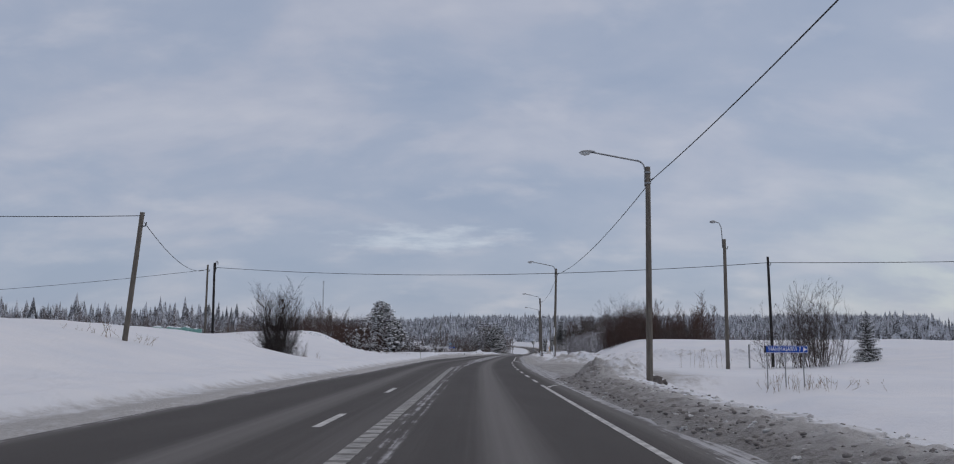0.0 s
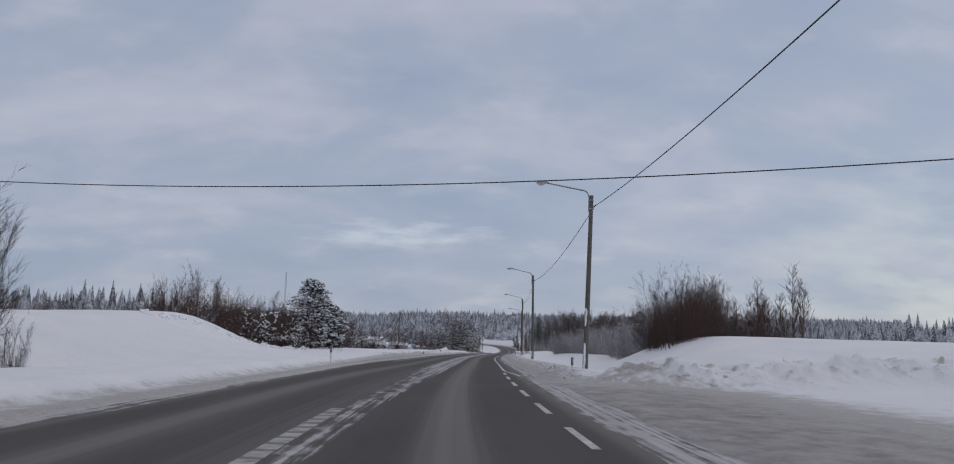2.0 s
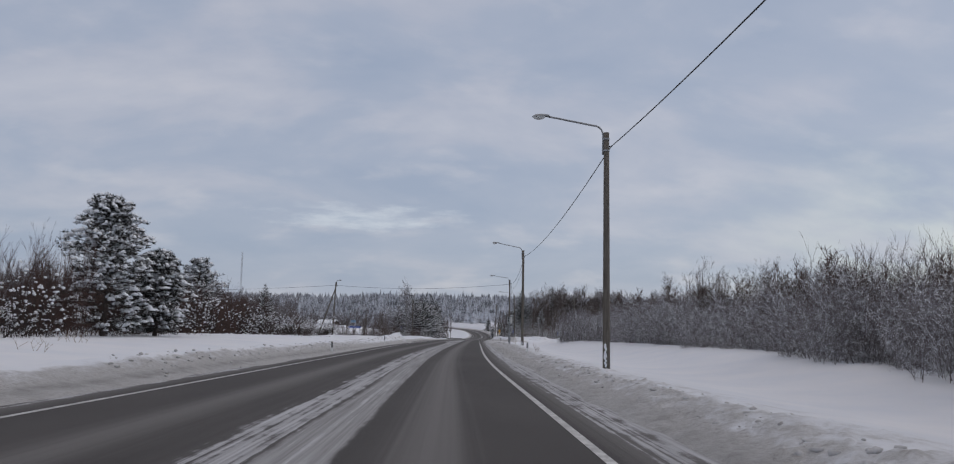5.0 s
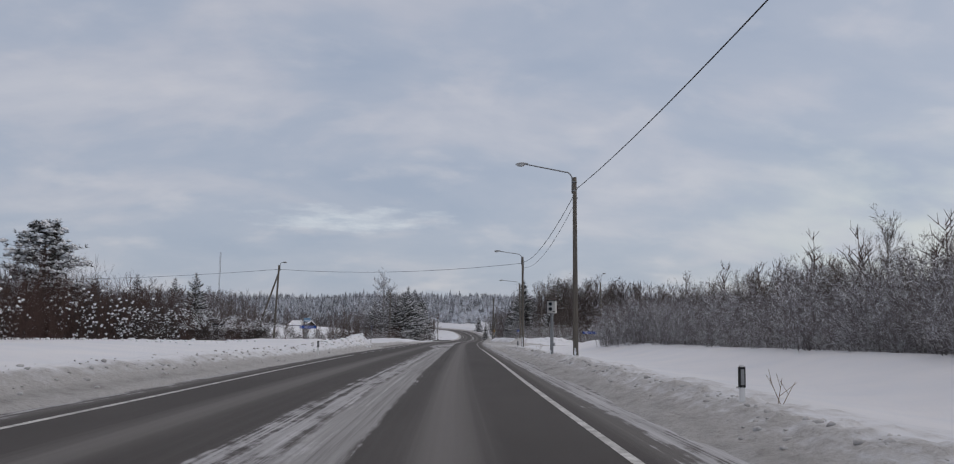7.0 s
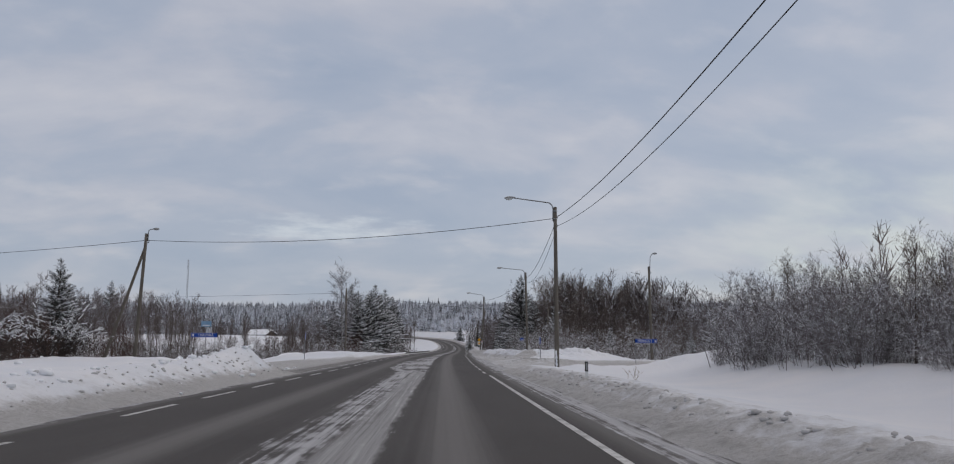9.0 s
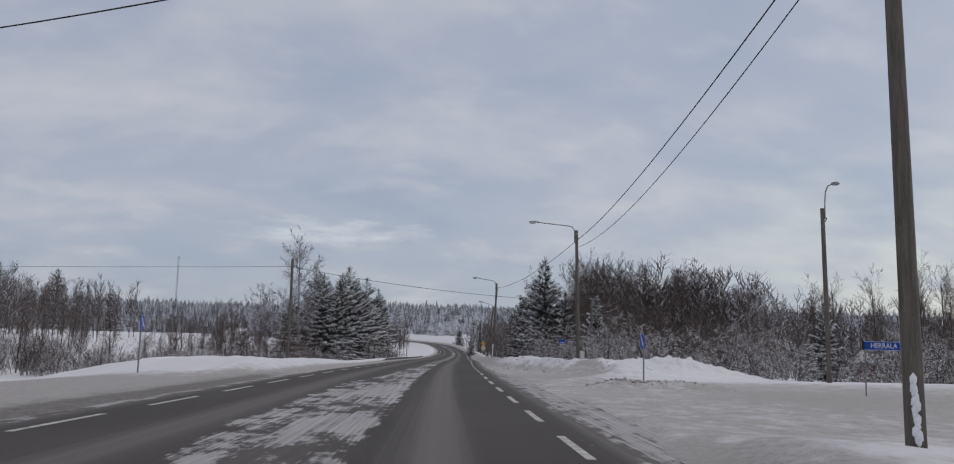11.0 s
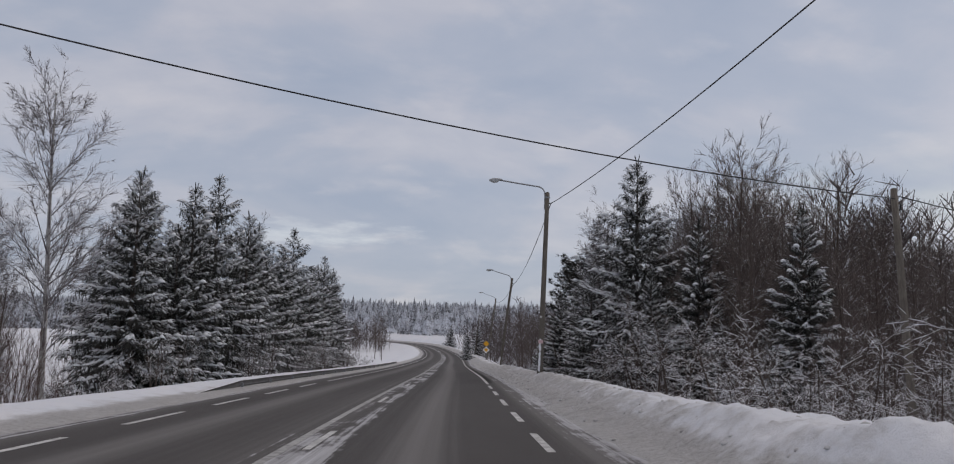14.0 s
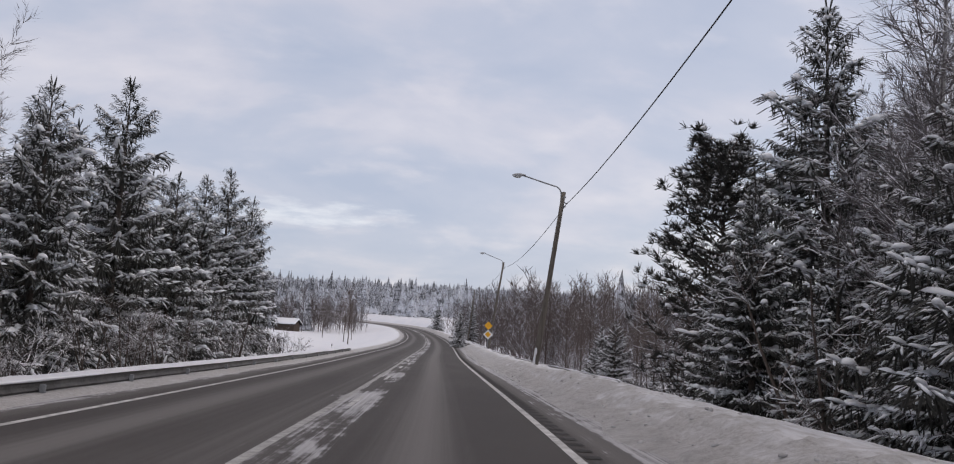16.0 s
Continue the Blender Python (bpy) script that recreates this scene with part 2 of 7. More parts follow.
SNOW = snow_ground()
ASPHALT = road_mat()
M_SNOWCAP = simple("loose_snow", (0.80, 0.83, 0.88), (0.90, 0.91, 0.93), 5, 0.6, 0, 0.5)
M_PAINT = simple("worn_road_paint", (0.22, 0.218, 0.215), (0.74, 0.74, 0.73), 4, 0.7, 0, 0.3)
M_OLDPAINT = simple("dusty_road_paint", (0.17, 0.168, 0.165), (0.50, 0.50, 0.49), 5, 0.75, 0, 0.3)
M_WOODPOLE = simple("grey_weathered_wood", (0.075, 0.065, 0.055), (0.20, 0.18, 0.155), 3, 0.85, 0, 0.6, (6, 6, 0.5))
M_TARPOLE = simple("creosoted_wood", (0.012, 0.011, 0.012), (0.035, 0.032, 0.032), 4, 0.8, 0, 0.5, (6, 6, 0.5))
M_STEEL = simple("galvanised_steel", (0.22, 0.23, 0.24), (0.36, 0.37, 0.38), 5, 0.5, 0.7, 0.1)
M_RAIL = simple("dull_dirty_steel", (0.07, 0.068, 0.066), (0.17, 0.165, 0.16), 3, 0.65, 0.35, 0.2)
M_GREY = simple("grey_enamel", (0.25, 0.26, 0.27), (0.38, 0.39, 0.40), 4, 0.5, 0.2, 0.1)
M_LENS = simple("frosted_lamp_glass", (0.50, 0.52, 0.52), (0.66, 0.68, 0.68), 6, 0.25, 0, 0.05)
M_CABLE = simple("black_cable", (0.012, 0.012, 0.014), (0.03, 0.03, 0.032), 8, 0.6, 0, 0.1)
M_BLUE = simple("blue_sign_sheet", (0.010, 0.055, 0.33), (0.014, 0.075, 0.42), 3, 0.45, 0, 0.03)
M_WHITE = simple("white_sign_sheet", (0.72, 0.73, 0.74), (0.84, 0.84, 0.84), 4, 0.5, 0, 0.03)
M_BLACK = simple("black_plastic", (0.012, 0.012, 0.013), (0.03, 0.03, 0.03), 5, 0.5, 0, 0.05)
M_YELLOW = simple("yellow_sign_sheet", (0.75, 0.36, 0.02), (0.85, 0.46, 0.04), 4, 0.5, 0, 0.03)
M_PINK = simple("faded_red_plate", (0.56, 0.36, 0.38), (0.74, 0.58, 0.60), 6, 0.6, 0, 0.05)
M_BOX = simple("light_grey_box", (0.50, 0.50, 0.48), (0.62, 0.62, 0.60), 4, 0.5, 0.1, 0.05)
M_PALEBLUE = simple("faded_blue_sheet", (0.16, 0.30, 0.46), (0.28, 0.44, 0.60), 3, 0.5, 0, 0.03)
M_RED = simple("falu_red_boards", (0.13, 0.025, 0.018), (0.22, 0.045, 0.03), 4, 0.85, 0, 0.5, (12, 12, 0.6))
M_BROWNWALL = simple("brown_boards", (0.05, 0.035, 0.03), (0.11, 0.085, 0.07), 4, 0.85, 0, 0.5, (12, 12, 0.6))
M_GLASSDARK = simple("dark_window_glass", (0.02, 0.022, 0.025), (0.04, 0.045, 0.05), 2, 0.08, 0, 0.02)
M_BALE = simple("green_bale_wrap", (0.10, 0.25, 0.23), (0.22, 0.40, 0.37), 2.5, 0.4, 0, 0.3)
M_ROCK = simple("dark_rock", (0.05, 0.045, 0.042), (0.17, 0.15, 0.14), 4, 0.9, 0, 0.8)
M_DRYGRASS = simple("dry_stalks", (0.16, 0.11, 0.07), (0.30, 0.23, 0.16), 8, 0.9, 0, 0.2)
M_DIRTYSNOW = simple("grimy_snow_lump", (0.50, 0.49, 0.48), (0.82, 0.82, 0.83), 5, 0.75, 0, 0.9)
M_CRUMB = simple("grey_snow_crumbs", (0.32, 0.31, 0.305), (0.66, 0.66, 0.67), 2.2, 0.75, 0, 0.6)
M_CRUMB_DARK = simple("gritty_snow_crumbs", (0.07, 0.063, 0.06), (0.34, 0.32, 0.31), 2.6, 0.8, 0, 0.6)
M_TRUNK = simple("spruce_bark", (0.045, 0.035, 0.03), (0.13, 0.105, 0.09), 6, 0.95, 0, 0.7, (3, 3, 0.6))
M_BIRCH = simple("birch_bark", (0.10, 0.09, 0.085), (0.55, 0.54, 0.52), 3, 0.8, 0, 0.3, (1, 1, 3))
M_TWIG_RED = twig_mat("red_brown_twigs", (0.055, 0.034, 0.029), (0.125, 0.082, 0.070), (0.72, 0.74, 0.78), -0.36)
M_TWIG_GREY = twig_mat("grey_brown_twigs", (0.045, 0.036, 0.033), (0.12, 0.10, 0.09), (0.76, 0.78, 0.82), -0.27)
M_TWIG_DARK = twig_mat("dark_wet_twigs", (0.022, 0.018, 0.017), (0.062, 0.050, 0.046), (0.76, 0.78, 0.82), -0.46)
M_TWIG_WOOD = twig_mat("brown_wood_twigs", (0.080, 0.064, 0.058), (0.185, 0.152, 0.138), (0.74, 0.76, 0.80), -0.20)
M_TWIG_RIME = twig_mat("rimed_twigs", (0.090, 0.079, 0.078), (0.21, 0.19, 0.195), (0.78, 0.80, 0.85), 0.10)
M_TWIG_SNOWY = twig_mat("snow_laden_twigs", (0.04, 0.032, 0.03), (0.10, 0.085, 0.078), (0.84, 0.85, 0.88), 0.12)


def needle_mat(name, snow_amt, rime=False):
    n = Nodes(name, 0.8, 0, 0.25)
    g = n.ramp(n.island(), [(0.0, (0.026, 0.026, 0.023)), (0.6, (0.046, 0.046, 0.041)), (1.0, (0.080, 0.078, 0.070))])
    f = n.noise(2.3, 4, 0.6)
    up = n.mapr(n.normal_z(), 0.15, 0.95)
    k = n.mapr(n.math("ADD", n.math("MULTIPLY", up, 0.38), n.math("ADD", f, snow_amt)), 0.66, 0.86)
    n.color(n.mix(k, g, (0.80, 0.83, 0.88)))
    return n.m


M_NEEDLE = needle_mat("dark_snow_dusted_needles", -0.09)
M_NEEDLE_PINE = needle_mat("blue_green_pine_needles", 0.02)


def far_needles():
    n = Nodes("haze_paled_snowy_conifers", 0.9, 0, 0.1)
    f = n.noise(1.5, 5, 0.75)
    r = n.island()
    # base paler than the near needles: distance haze is mixed into the colour
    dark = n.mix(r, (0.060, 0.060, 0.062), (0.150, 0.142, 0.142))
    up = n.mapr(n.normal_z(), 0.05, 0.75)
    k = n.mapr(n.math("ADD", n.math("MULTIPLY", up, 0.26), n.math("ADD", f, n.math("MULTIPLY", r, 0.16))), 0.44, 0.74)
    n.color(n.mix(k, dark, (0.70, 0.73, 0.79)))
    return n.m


M_FAR = far_needles()
M_FARTWIG = twig_mat("distant_bare_trees", (0.085, 0.070, 0.068), (0.17, 0.145, 0.14), (0.62, 0.64, 0.69), -0.04)

# ---------------- small tools ----------------


def obj(name, verts, faces, mat, smooth=False):
    me = bpy.data.meshes.new(name)
    me.from_pydata(verts, [], faces)
    me.materials.append(mat)
    if smooth:
        me.polygons.foreach_set("use_smooth", [True] * len(me.polygons))
    me.update()
    return new(name, me)


def part(name, geo, mat, parent, label="", smooth=False):
    """One mesh part under its thing; geo is a pair of vertices and faces."""
    ob = obj(name, geo[0], geo[1], mat, smooth)
    ob.parent = parent
    if label:
        ob["label"] = label
    return ob


def thing(name, m, label, category, group=""):
    ob = new(name)
    ob.empty_display_size = 0.2
    ob.matrix_world = m
    return tagged(ob, label, category, group)


def tube(path, radii, sides=8, cap=True):
    """A round bar along a path of points."""
    v, f = [], []
    n = len(path)
    path = [Vector(p) for p in path]
    ref = None
    for i, p in enumerate(path):
        d = (path[min(i + 1, n - 1)] - path[max(i - 1, 0)]).normalized()
        if ref is None:
            ref = d.orthogonal().normalized()
        ref = (ref - d * ref.dot(d)).normalized()
        w = d.cross(ref)
        r = radii[i] if isinstance(radii, (list, tuple)) else radii
        for k in range(sides):
            a = 2 * math.pi * k / sides
            v.append(p + ref * (r * math.cos(a)) + w * (r * math.sin(a)))
    for i in range(n - 1):
        for k in range(sides):
            a, b = i * sides + k, i * sides + (k + 1) % sides
            f.append((a, b, b + sides, a + sides))
    if cap:
        f.append(tuple(range(sides))[::-1])
        f.append(tuple((n - 1) * sides + k for k in range(sides)))
    return v, f


def box(lo, hi, bevel=0.0):
    bm = bmesh.new()
    bmesh.ops.create_cube(bm, size=1.0)
    lo, hi = Vector(lo), Vector(hi)
    for q in bm.verts:
        q.co = Vector([lo[i] + (q.co[i] + 0.5) * (hi[i] - lo[i]) for i in range(3)])
    if bevel:
        bmesh.ops.bevel(bm, geom=bm.edges[:], offset=bevel, segments=2, affect="EDGES")
    return from_bm(bm)


def from_bm(bm):
    bm.verts.index_update()
    out = [q.co.copy() for q in bm.verts], [tuple(q.index for q in p.verts) for p in bm.faces]
    bm.free()
    return out


def plate(outline, depth, axis=1):
    """A flat plate from an outline in x and z, of a depth along y, with a small bevel."""
    bm = bmesh.new()
    vs = [bm.verts.new((x, 0, z)) for x, z in outline]
    face = bm.faces.new(vs)
    ext = bmesh.ops.extrude_face_region(bm, geom=[face])
    for q in ext["geom"]:
        if isinstance(q, bmesh.types.BMVert):
            q.co.y += depth
    bmesh.ops.recalc_face_normals(bm, faces=bm.faces[:])
    return from_bm(bm)


def disc(rx, rz, depth, n=24):
    return plate([(rx * math.cos(2 * math.pi * k / n), rz * math.sin(2 * math.pi * k / n)) for k in range(n)], depth)


def merge(*geos):
    v, f = [], []
    for gv, gf in geos:
        o = len(v)
        v += list(gv)
        f += [tuple(i + o for i in q) for q in gf]
    return v, f


def moved(geo, d):
    d = Vector(d)
    return [Vector(q) + d for q in geo[0]], geo[1]


def lump(r, seed, squash=0.6, sub=2, rough=0.35):
    bm = bmesh.new()
    bmesh.ops.create_icosphere(bm, subdivisions=sub, radius=1.0)
    for q in bm.verts:
        k = 1 + rough * noise.noise(q.co * 1.6 + Vector((seed, 0, 0))) + 0.4 * rough * noise.noise(q.co * 4 + Vector((0, seed, 0)))
        q.co = Vector((q.co.x * r * k, q.co.y * r * k, q.co.z * r * k * squash))
    return from_bm(bm)


# ---------------- the lie of the land ----------------
GY = np.arange(-80.0, 3100.0, 1.0)


def profile(knots, sigma):
    y, q = zip(*knots)
    d = np.interp(GY, y, q)
    k = np.exp(-0.5 * (np.arange(-40, 41) / sigma) ** 2)
    k /= k.sum()
    return np.convolve(np.pad(d, 40, mode="edge"), k, "valid")


# the line along the edge of the driven lane, and the height of the road
EDGE_X = profile([(-80, 2.2), (30, 2.2), (50, 2.22), (65, 2.6), (81, 3.35), (98, 4.2), (124, 5.4), (144, 6.7), (169, 8.6),
                  (200, 10.95), (225, 12.95), (254, 15.65), (267, 16.97), (285, 18.98), (294, 20.0), (309, 21.5), (343, 24.8), (383, 29.1),
                  (415, 32.1), (447, 34.6), (481, 36.3), (512, 36.9), (534, 36.2), (550, 33.4), (566, 27.5), (590, 15), (620, -3), (700, -55), (3100, -55)], 6)
ROAD_Z = profile([(-80, 0.1), (0, -0.03), (28, -0.15), (55, -0.14), (72, -0.2), (116, -0.54), (142, -0.68), (160, -0.79),
                  (203, -1.2), (239, -1.41), (257, -1.63), (285, -1.89), (300, -2.1), (320, -2.39), (340, -2.61), (365, -2.78), (390, -2.83),
                  (420, -2.75), (450, -2.51), (480, -2.1), (510, -1.53), (540, -0.8), (570, 0.1), (620, 1.0), (700, 1.2), (3100, 1.2)], 7)
ROAD_W = profile([(-80, 8.0), (15, 7.9), (32, 7.5), (42, 6.75), (57, 6.45), (70, 6.7), (84, 7.3), (98, 7.6), (127, 7.2), (140, 7.1), (165, 7.4),
                  (180, 7.6), (200, 7.4), (225, 7.05), (245, 6.8), (256, 6.6), (3100, 6.6)], 4)
SEC = np.sqrt(1 + np.gradient(EDGE_X, GY) ** 2)


def at(table, y):
    return np.interp(y, GY, table)


def world_x(u, y):
    return at(EDGE_X, y) + u * at(SEC, y)


def across(x, y):
    return (x - at(EDGE_X, y)) / at(SEC, y)


def sm(a, b, v):
    k = np.clip((np.asarray(v, float) - a) / (b - a), 0, 1)
    return k * k * (3 - 2 * k)


_tab = np.random.RandomState(3).rand(256, 256)


def vnoise(x, y):
    """Smooth value noise, 0 to 1, one cell a unit."""
    x, y = np.asarray(x, float), np.asarray(y, float)
    xi, yi = np.floor(x).astype(int), np.floor(y).astype(int)
    fx, fy = x - xi, y - yi
    fx, fy = fx * fx * (3 - 2 * fx), fy * fy * (3 - 2 * fy)
    g = lambda a, b: _tab[a % 256, b % 256]
    return (g(xi, yi) * (1 - fx) + g(xi + 1, yi) * fx) * (1 - fy) + (g(xi, yi + 1) * (1 - fx) + g(xi + 1, yi + 1) * fx) * fy


def fnoise(x, y, octaves=4, gain=0.5):
    s, a, t = 0.0, 1.0, 0.0
    for k in range(octaves):
        s = s + a * vnoise(x * 2 ** k + 17.3 * k, y * 2 ** k - 9.1 * k)
        t += a
        a *= gain
    return s / t


def bell(c, w, v):
    return np.exp(-((np.asarray(v, float) - c) / w) ** 2)


def bank_mid(y):
    """How far out the crest of the ploughed bank lies."""
    return 2.5 + 4.2 * sm(226, 236, y) * (1 - sm(238, 257, y)) - 0.2 * sm(262, 290, y)


def land(u, y):
    """Height of the snow over the road's level, and its dirt, by the distance u from the edge line and y along the road."""
    u, y = np.broadcast_arrays(np.asarray(u, float), np.asarray(y, float))
    w = at(ROAD_W, y)
    lump1 = fnoise(u * 1.1 + 0.37 * y, y * 0.8, 4)
    lump2 = fnoise(u * 3.1 + 40, y * 2.6, 3)
    roll = fnoise(u * 0.06 + 5, y * 0.05, 3) - 0.5
    # right side -------------------------------------------------
    mouth1 = sm(35, 39, y) * (1 - sm(60, 66, y))
    mouth2 = sm(203, 208, y) * (1 - sm(226, 236, y))
    mouth = np.maximum(mouth1, mouth2)
    edge = 0.75 + 0.25 * sm(64, 80, y) * (1 - sm(190, 205, y)) + 0.35 * (fnoise(y * 0.35, 0 * y + 3, 3) - 0.5) * 2 + 0.5 * mouth
    pack = sm(edge - 0.1, edge + 0.55, u)
    r = -0.10 + 0.125 * pack + 0.02 * (lump2 - 0.5) * pack
    bank_h = 0.14 + 0.12 * sm(64, 72, y) + 0.16 * (fnoise(y * 0.12, 0 * y + 8, 2) - 0.5) + 0.42 * sm(228, 240, y) * (1 - sm(250, 268, y)) \
        + 0.14 * sm(250, 268, y)
    bank_c = bank_mid(y)
    side = np.where(u < bank_c, 0.62, 2.1)
    bank = bank_h * bell(bank_c, side, u) * (1 - mouth)
    rough = (lump1 - 0.42) * 0.55 + (lump2 - 0.5) * 0.22
    r = r + bank * (1 + 0.75 * rough) + rough * 0.16 * bell(bank_c - 0.7, 1.0, u) * (1 - mouth)
    # behind the bank: a ditch, then the field
    early = 1 - sm(60, 85, y)
    ditch = -0.95 * early * (1 - sm(38, 52, y)) - 0.12 * sm(70, 90, y) * (1 - sm(195, 215, y)) - 2.1 * sm(238, 275, y)
    field = 0.45 * sm(36, 52, y) * early + (-0.6) * early * (1 - sm(36, 52, y)) + (0.32 + 0.42 * sm(100, 130, y)) * sm(70, 85, y) * (1 - sm(200, 218, y)) \
        - 2.3 * sm(228, 282, y)
    past = bank_c - 2.5 - 0.9 * (1 - sm(34, 42, y))
    behind = ditch * sm(4.2 + past, 6.6 + past, u) * (1 - sm(8.5 + past, 12 + past, u)) + field * sm(7.0 + past, 12.5 + past, u)
    behind = behind * (1 - mouth * (1 - sm(14, 30, u)))
    # the field beyond the side road climbs to a low plateau
    rise = 1.8 * sm(5.5, 13.5, u) * sm(72, 88, y) * (1 - sm(96, 106, y) * (1 - sm(24, 40, u))) * (1 - sm(190, 230, y)) \
        + 1.5 * sm(16, 50, u) * (1 - sm(66, 88, y))
    # ploughed heap along the side roads
    heap1 = bell(64.5 + 0.05 * u, 1.3, y) * sm(1.8, 4, u) * (1 - sm(26, 40, u)) * 0.62
    heap2 = bell(34.0 + 0.12 * (u - 2), 1.9, y) * sm(1.3, 2.4, u) * (1 - sm(4.5, 9, u)) * 0.62
    heap3 = bell(238 + 0.22 * (u - 4), 2.0, y) * sm(3.0, 6, u) * (1 - sm(9, 18, u)) * 0.75
    heap4 = bell(203.0, 1.6, y) * sm(3, 5, u) * (1 - sm(20, 30, u)) * 0.35
    heaps = np.maximum(np.maximum(heap1, heap2), np.maximum(heap3, heap4)) * (1 + 1.0 * rough)
    heap5 = bell(222.8, 0.9, y) * sm(2.6, 4.2, u) * (1 - sm(6.5, 8.5, u)) * 0.24
    heaps = np.maximum(heaps, heap5 * (1 + 1.2 * rough))
    r = np.where(heaps > bank, r - bank * (1 + 0.75 * rough) + heaps, r)
    # the snowy slope on the outer side of the far bend
    r = r + behind + rise + 4.5 * sm(2.5, 16, u) * sm(528, 556, y)
    # left side ---------------------------------------------------
    v = -w - u          # distance beyond the far edge line
    lmouth = sm(196, 202, y) * (1 - sm(222, 232, y))
    ledge = 0.5 + 0.3 * (fnoise(y * 0.3, 0 * y + 13, 3) - 0.5) * 2
    lpack = sm(ledge - 0.1, ledge + 0.5, v)
    l = -0.10 + 0.125 * lpack + 0.02 * (lump2 - 0.5) * lpack
    lb = (0.20 + 0.22 * sm(95, 120, y) + 0.25 * sm(160, 196, y) * (1 - sm(205, 215, y)) + 0.06 * (fnoise(y * 0.1, 0 * y, 2) - 0.5))
    lb = lb * (1 - 0.72 * sm(240, 262, y))
    step = 1 - sm(85, 108, y)
    lbank = lb * (bell(2.5, 0.9, v) * (1 - step) + (sm(1.9, 2.75, v) + 0.25 * bell(2.7, 0.5, v)) * step) * (1 - lmouth)
    lflat = 0.16 * sm(2.0, 4.5, v) * (1 - lmouth)
    hill = 1.86 * sm(4.0, 15.5, v) * (1 - sm(84, 118, y)) + 0.35 * sm(3, 12, v) * sm(90, 120, y) * (1 - sm(180, 210, y))
    hill = hill + 1.75 * sm(11, 16, v) * (1 - sm(20, 34, v)) * bell(103, 12, y)
    notch = 1.75 * bell(66, 7.5, y) * sm(4.0, 7.5, v) * (1 - sm(10, 20, v))
    brow = 0.08 * bell(30, 20, y) * sm(4, 9, v) * (1 - sm(14, 30, v))
    lheap = bell(233, 2.2, y) * sm(2.0, 4, v) * (1 - sm(9, 14, v)) * 0.42 + bell(194.5 + 0.5 * v, 3.0, y) * sm(1.5, 3, v) * (1 - sm(10, 20, v)) * 0.42
    fall = -1.1 * sm(4, 14, v) * sm(205, 240, y) - 0.7 * sm(2.2, 7, v) * sm(252, 268, y)
    back = (3.6 * sm(14, 52, v) * sm(225, 320, y)) * (1 - sm(420, 520, y)) + 1.2 * sm(12, 30, v) * sm(330, 370, y) * (1 - sm(420, 520, y))
    l = l + lbank * (1 + 0.8 * rough) + lflat + hill - notch + brow + lheap * (1 + 0.9 * rough) + fall + back
    onroad = (u <= 0.2) & (v <= 0.0)
    h = np.where(u > -w / 2, r, l)
    h = np.where(onroad, -0.10, h)
    far = sm(25, 90, np.abs(u + 4))
    h = h + roll * 0.5 * sm(8, 25, np.abs(u + 4)) + far * (1.2 * roll + 0.0) + 4.0 * sm(110, 500, np.abs(u)) + 20.0 * sm(590, 1120, y)
    # dirt
    early_r = 1 - sm(30, 44, y)
    open_r = (1 - mouth1) * (1 - mouth2)
    shoulder = (0.66 - 0.22 * sm(230, 238, y) * (1 - sm(252, 266, y))) * sm(0.1, 0.5, u) * (1 - sm(bank_c - 0.9, bank_c - 0.1, u))
    scarp = (0.40 + 0.30 * early_r) * bell(bank_c - 0.35, 0.75, u)
    beyond = 0.22 * sm(bank_c - 0.5, bank_c, u) * (1 - sm(bank_c + 0.4, bank_c + 2.4, u))
    ploughed = 0.55 * sm(228, 240, y) * (1 - sm(252, 270, y))
    right_d = np.maximum(np.maximum(shoulder, scarp * (1 - ploughed)), beyond * (1 - ploughed)) * open_r + 0.34 * early_r * bell(1.35, 0.7, u)
    right_d = right_d + (0.50 * mouth1 * (1 - sm(4.5, 11, u)) + 0.40 * mouth2 * (1 - sm(14, 36, u))) * sm(0.3, 0.9, u) + 0.26 * mouth1 * sm(0.3, 0.9, u) * (1 - sm(3, 8, u)) + 0.20 * bell(218, 4.5, y) * sm(5, 9, u) * (1 - sm(60, 90, u))
    left_d = 0.60 * sm(0.0, 0.3, v) * (1 - sm(1.0, 1.9, v)) + (0.42 - 0.26 * sm(140, 170, y)) * sm(0.9, 1.5, v) * (1 - sm(2.0, 2.6, v)) + lmouth * 0.52 * (1 - sm(9, 24, v)) * sm(0.4, 1.0, v)
    left_d = left_d * (0.78 + 0.22 * sm(70, 100, y))
    d = np.where(u > -w / 2, right_d, left_d) + 0.16 * heap1 + 0.30 * heap2
    d = d + np.where(u > 0.3, 0.13 * sm(264, 280, y) * (1 - sm(4.5, 7, u)), 0)
    return h, d * (1 - 0.16 * sm(262, 285, y))


def ground_z(x, y):
    u = across(x, y)
    return float(land(u, y)[0] + at(ROAD_Z, y))


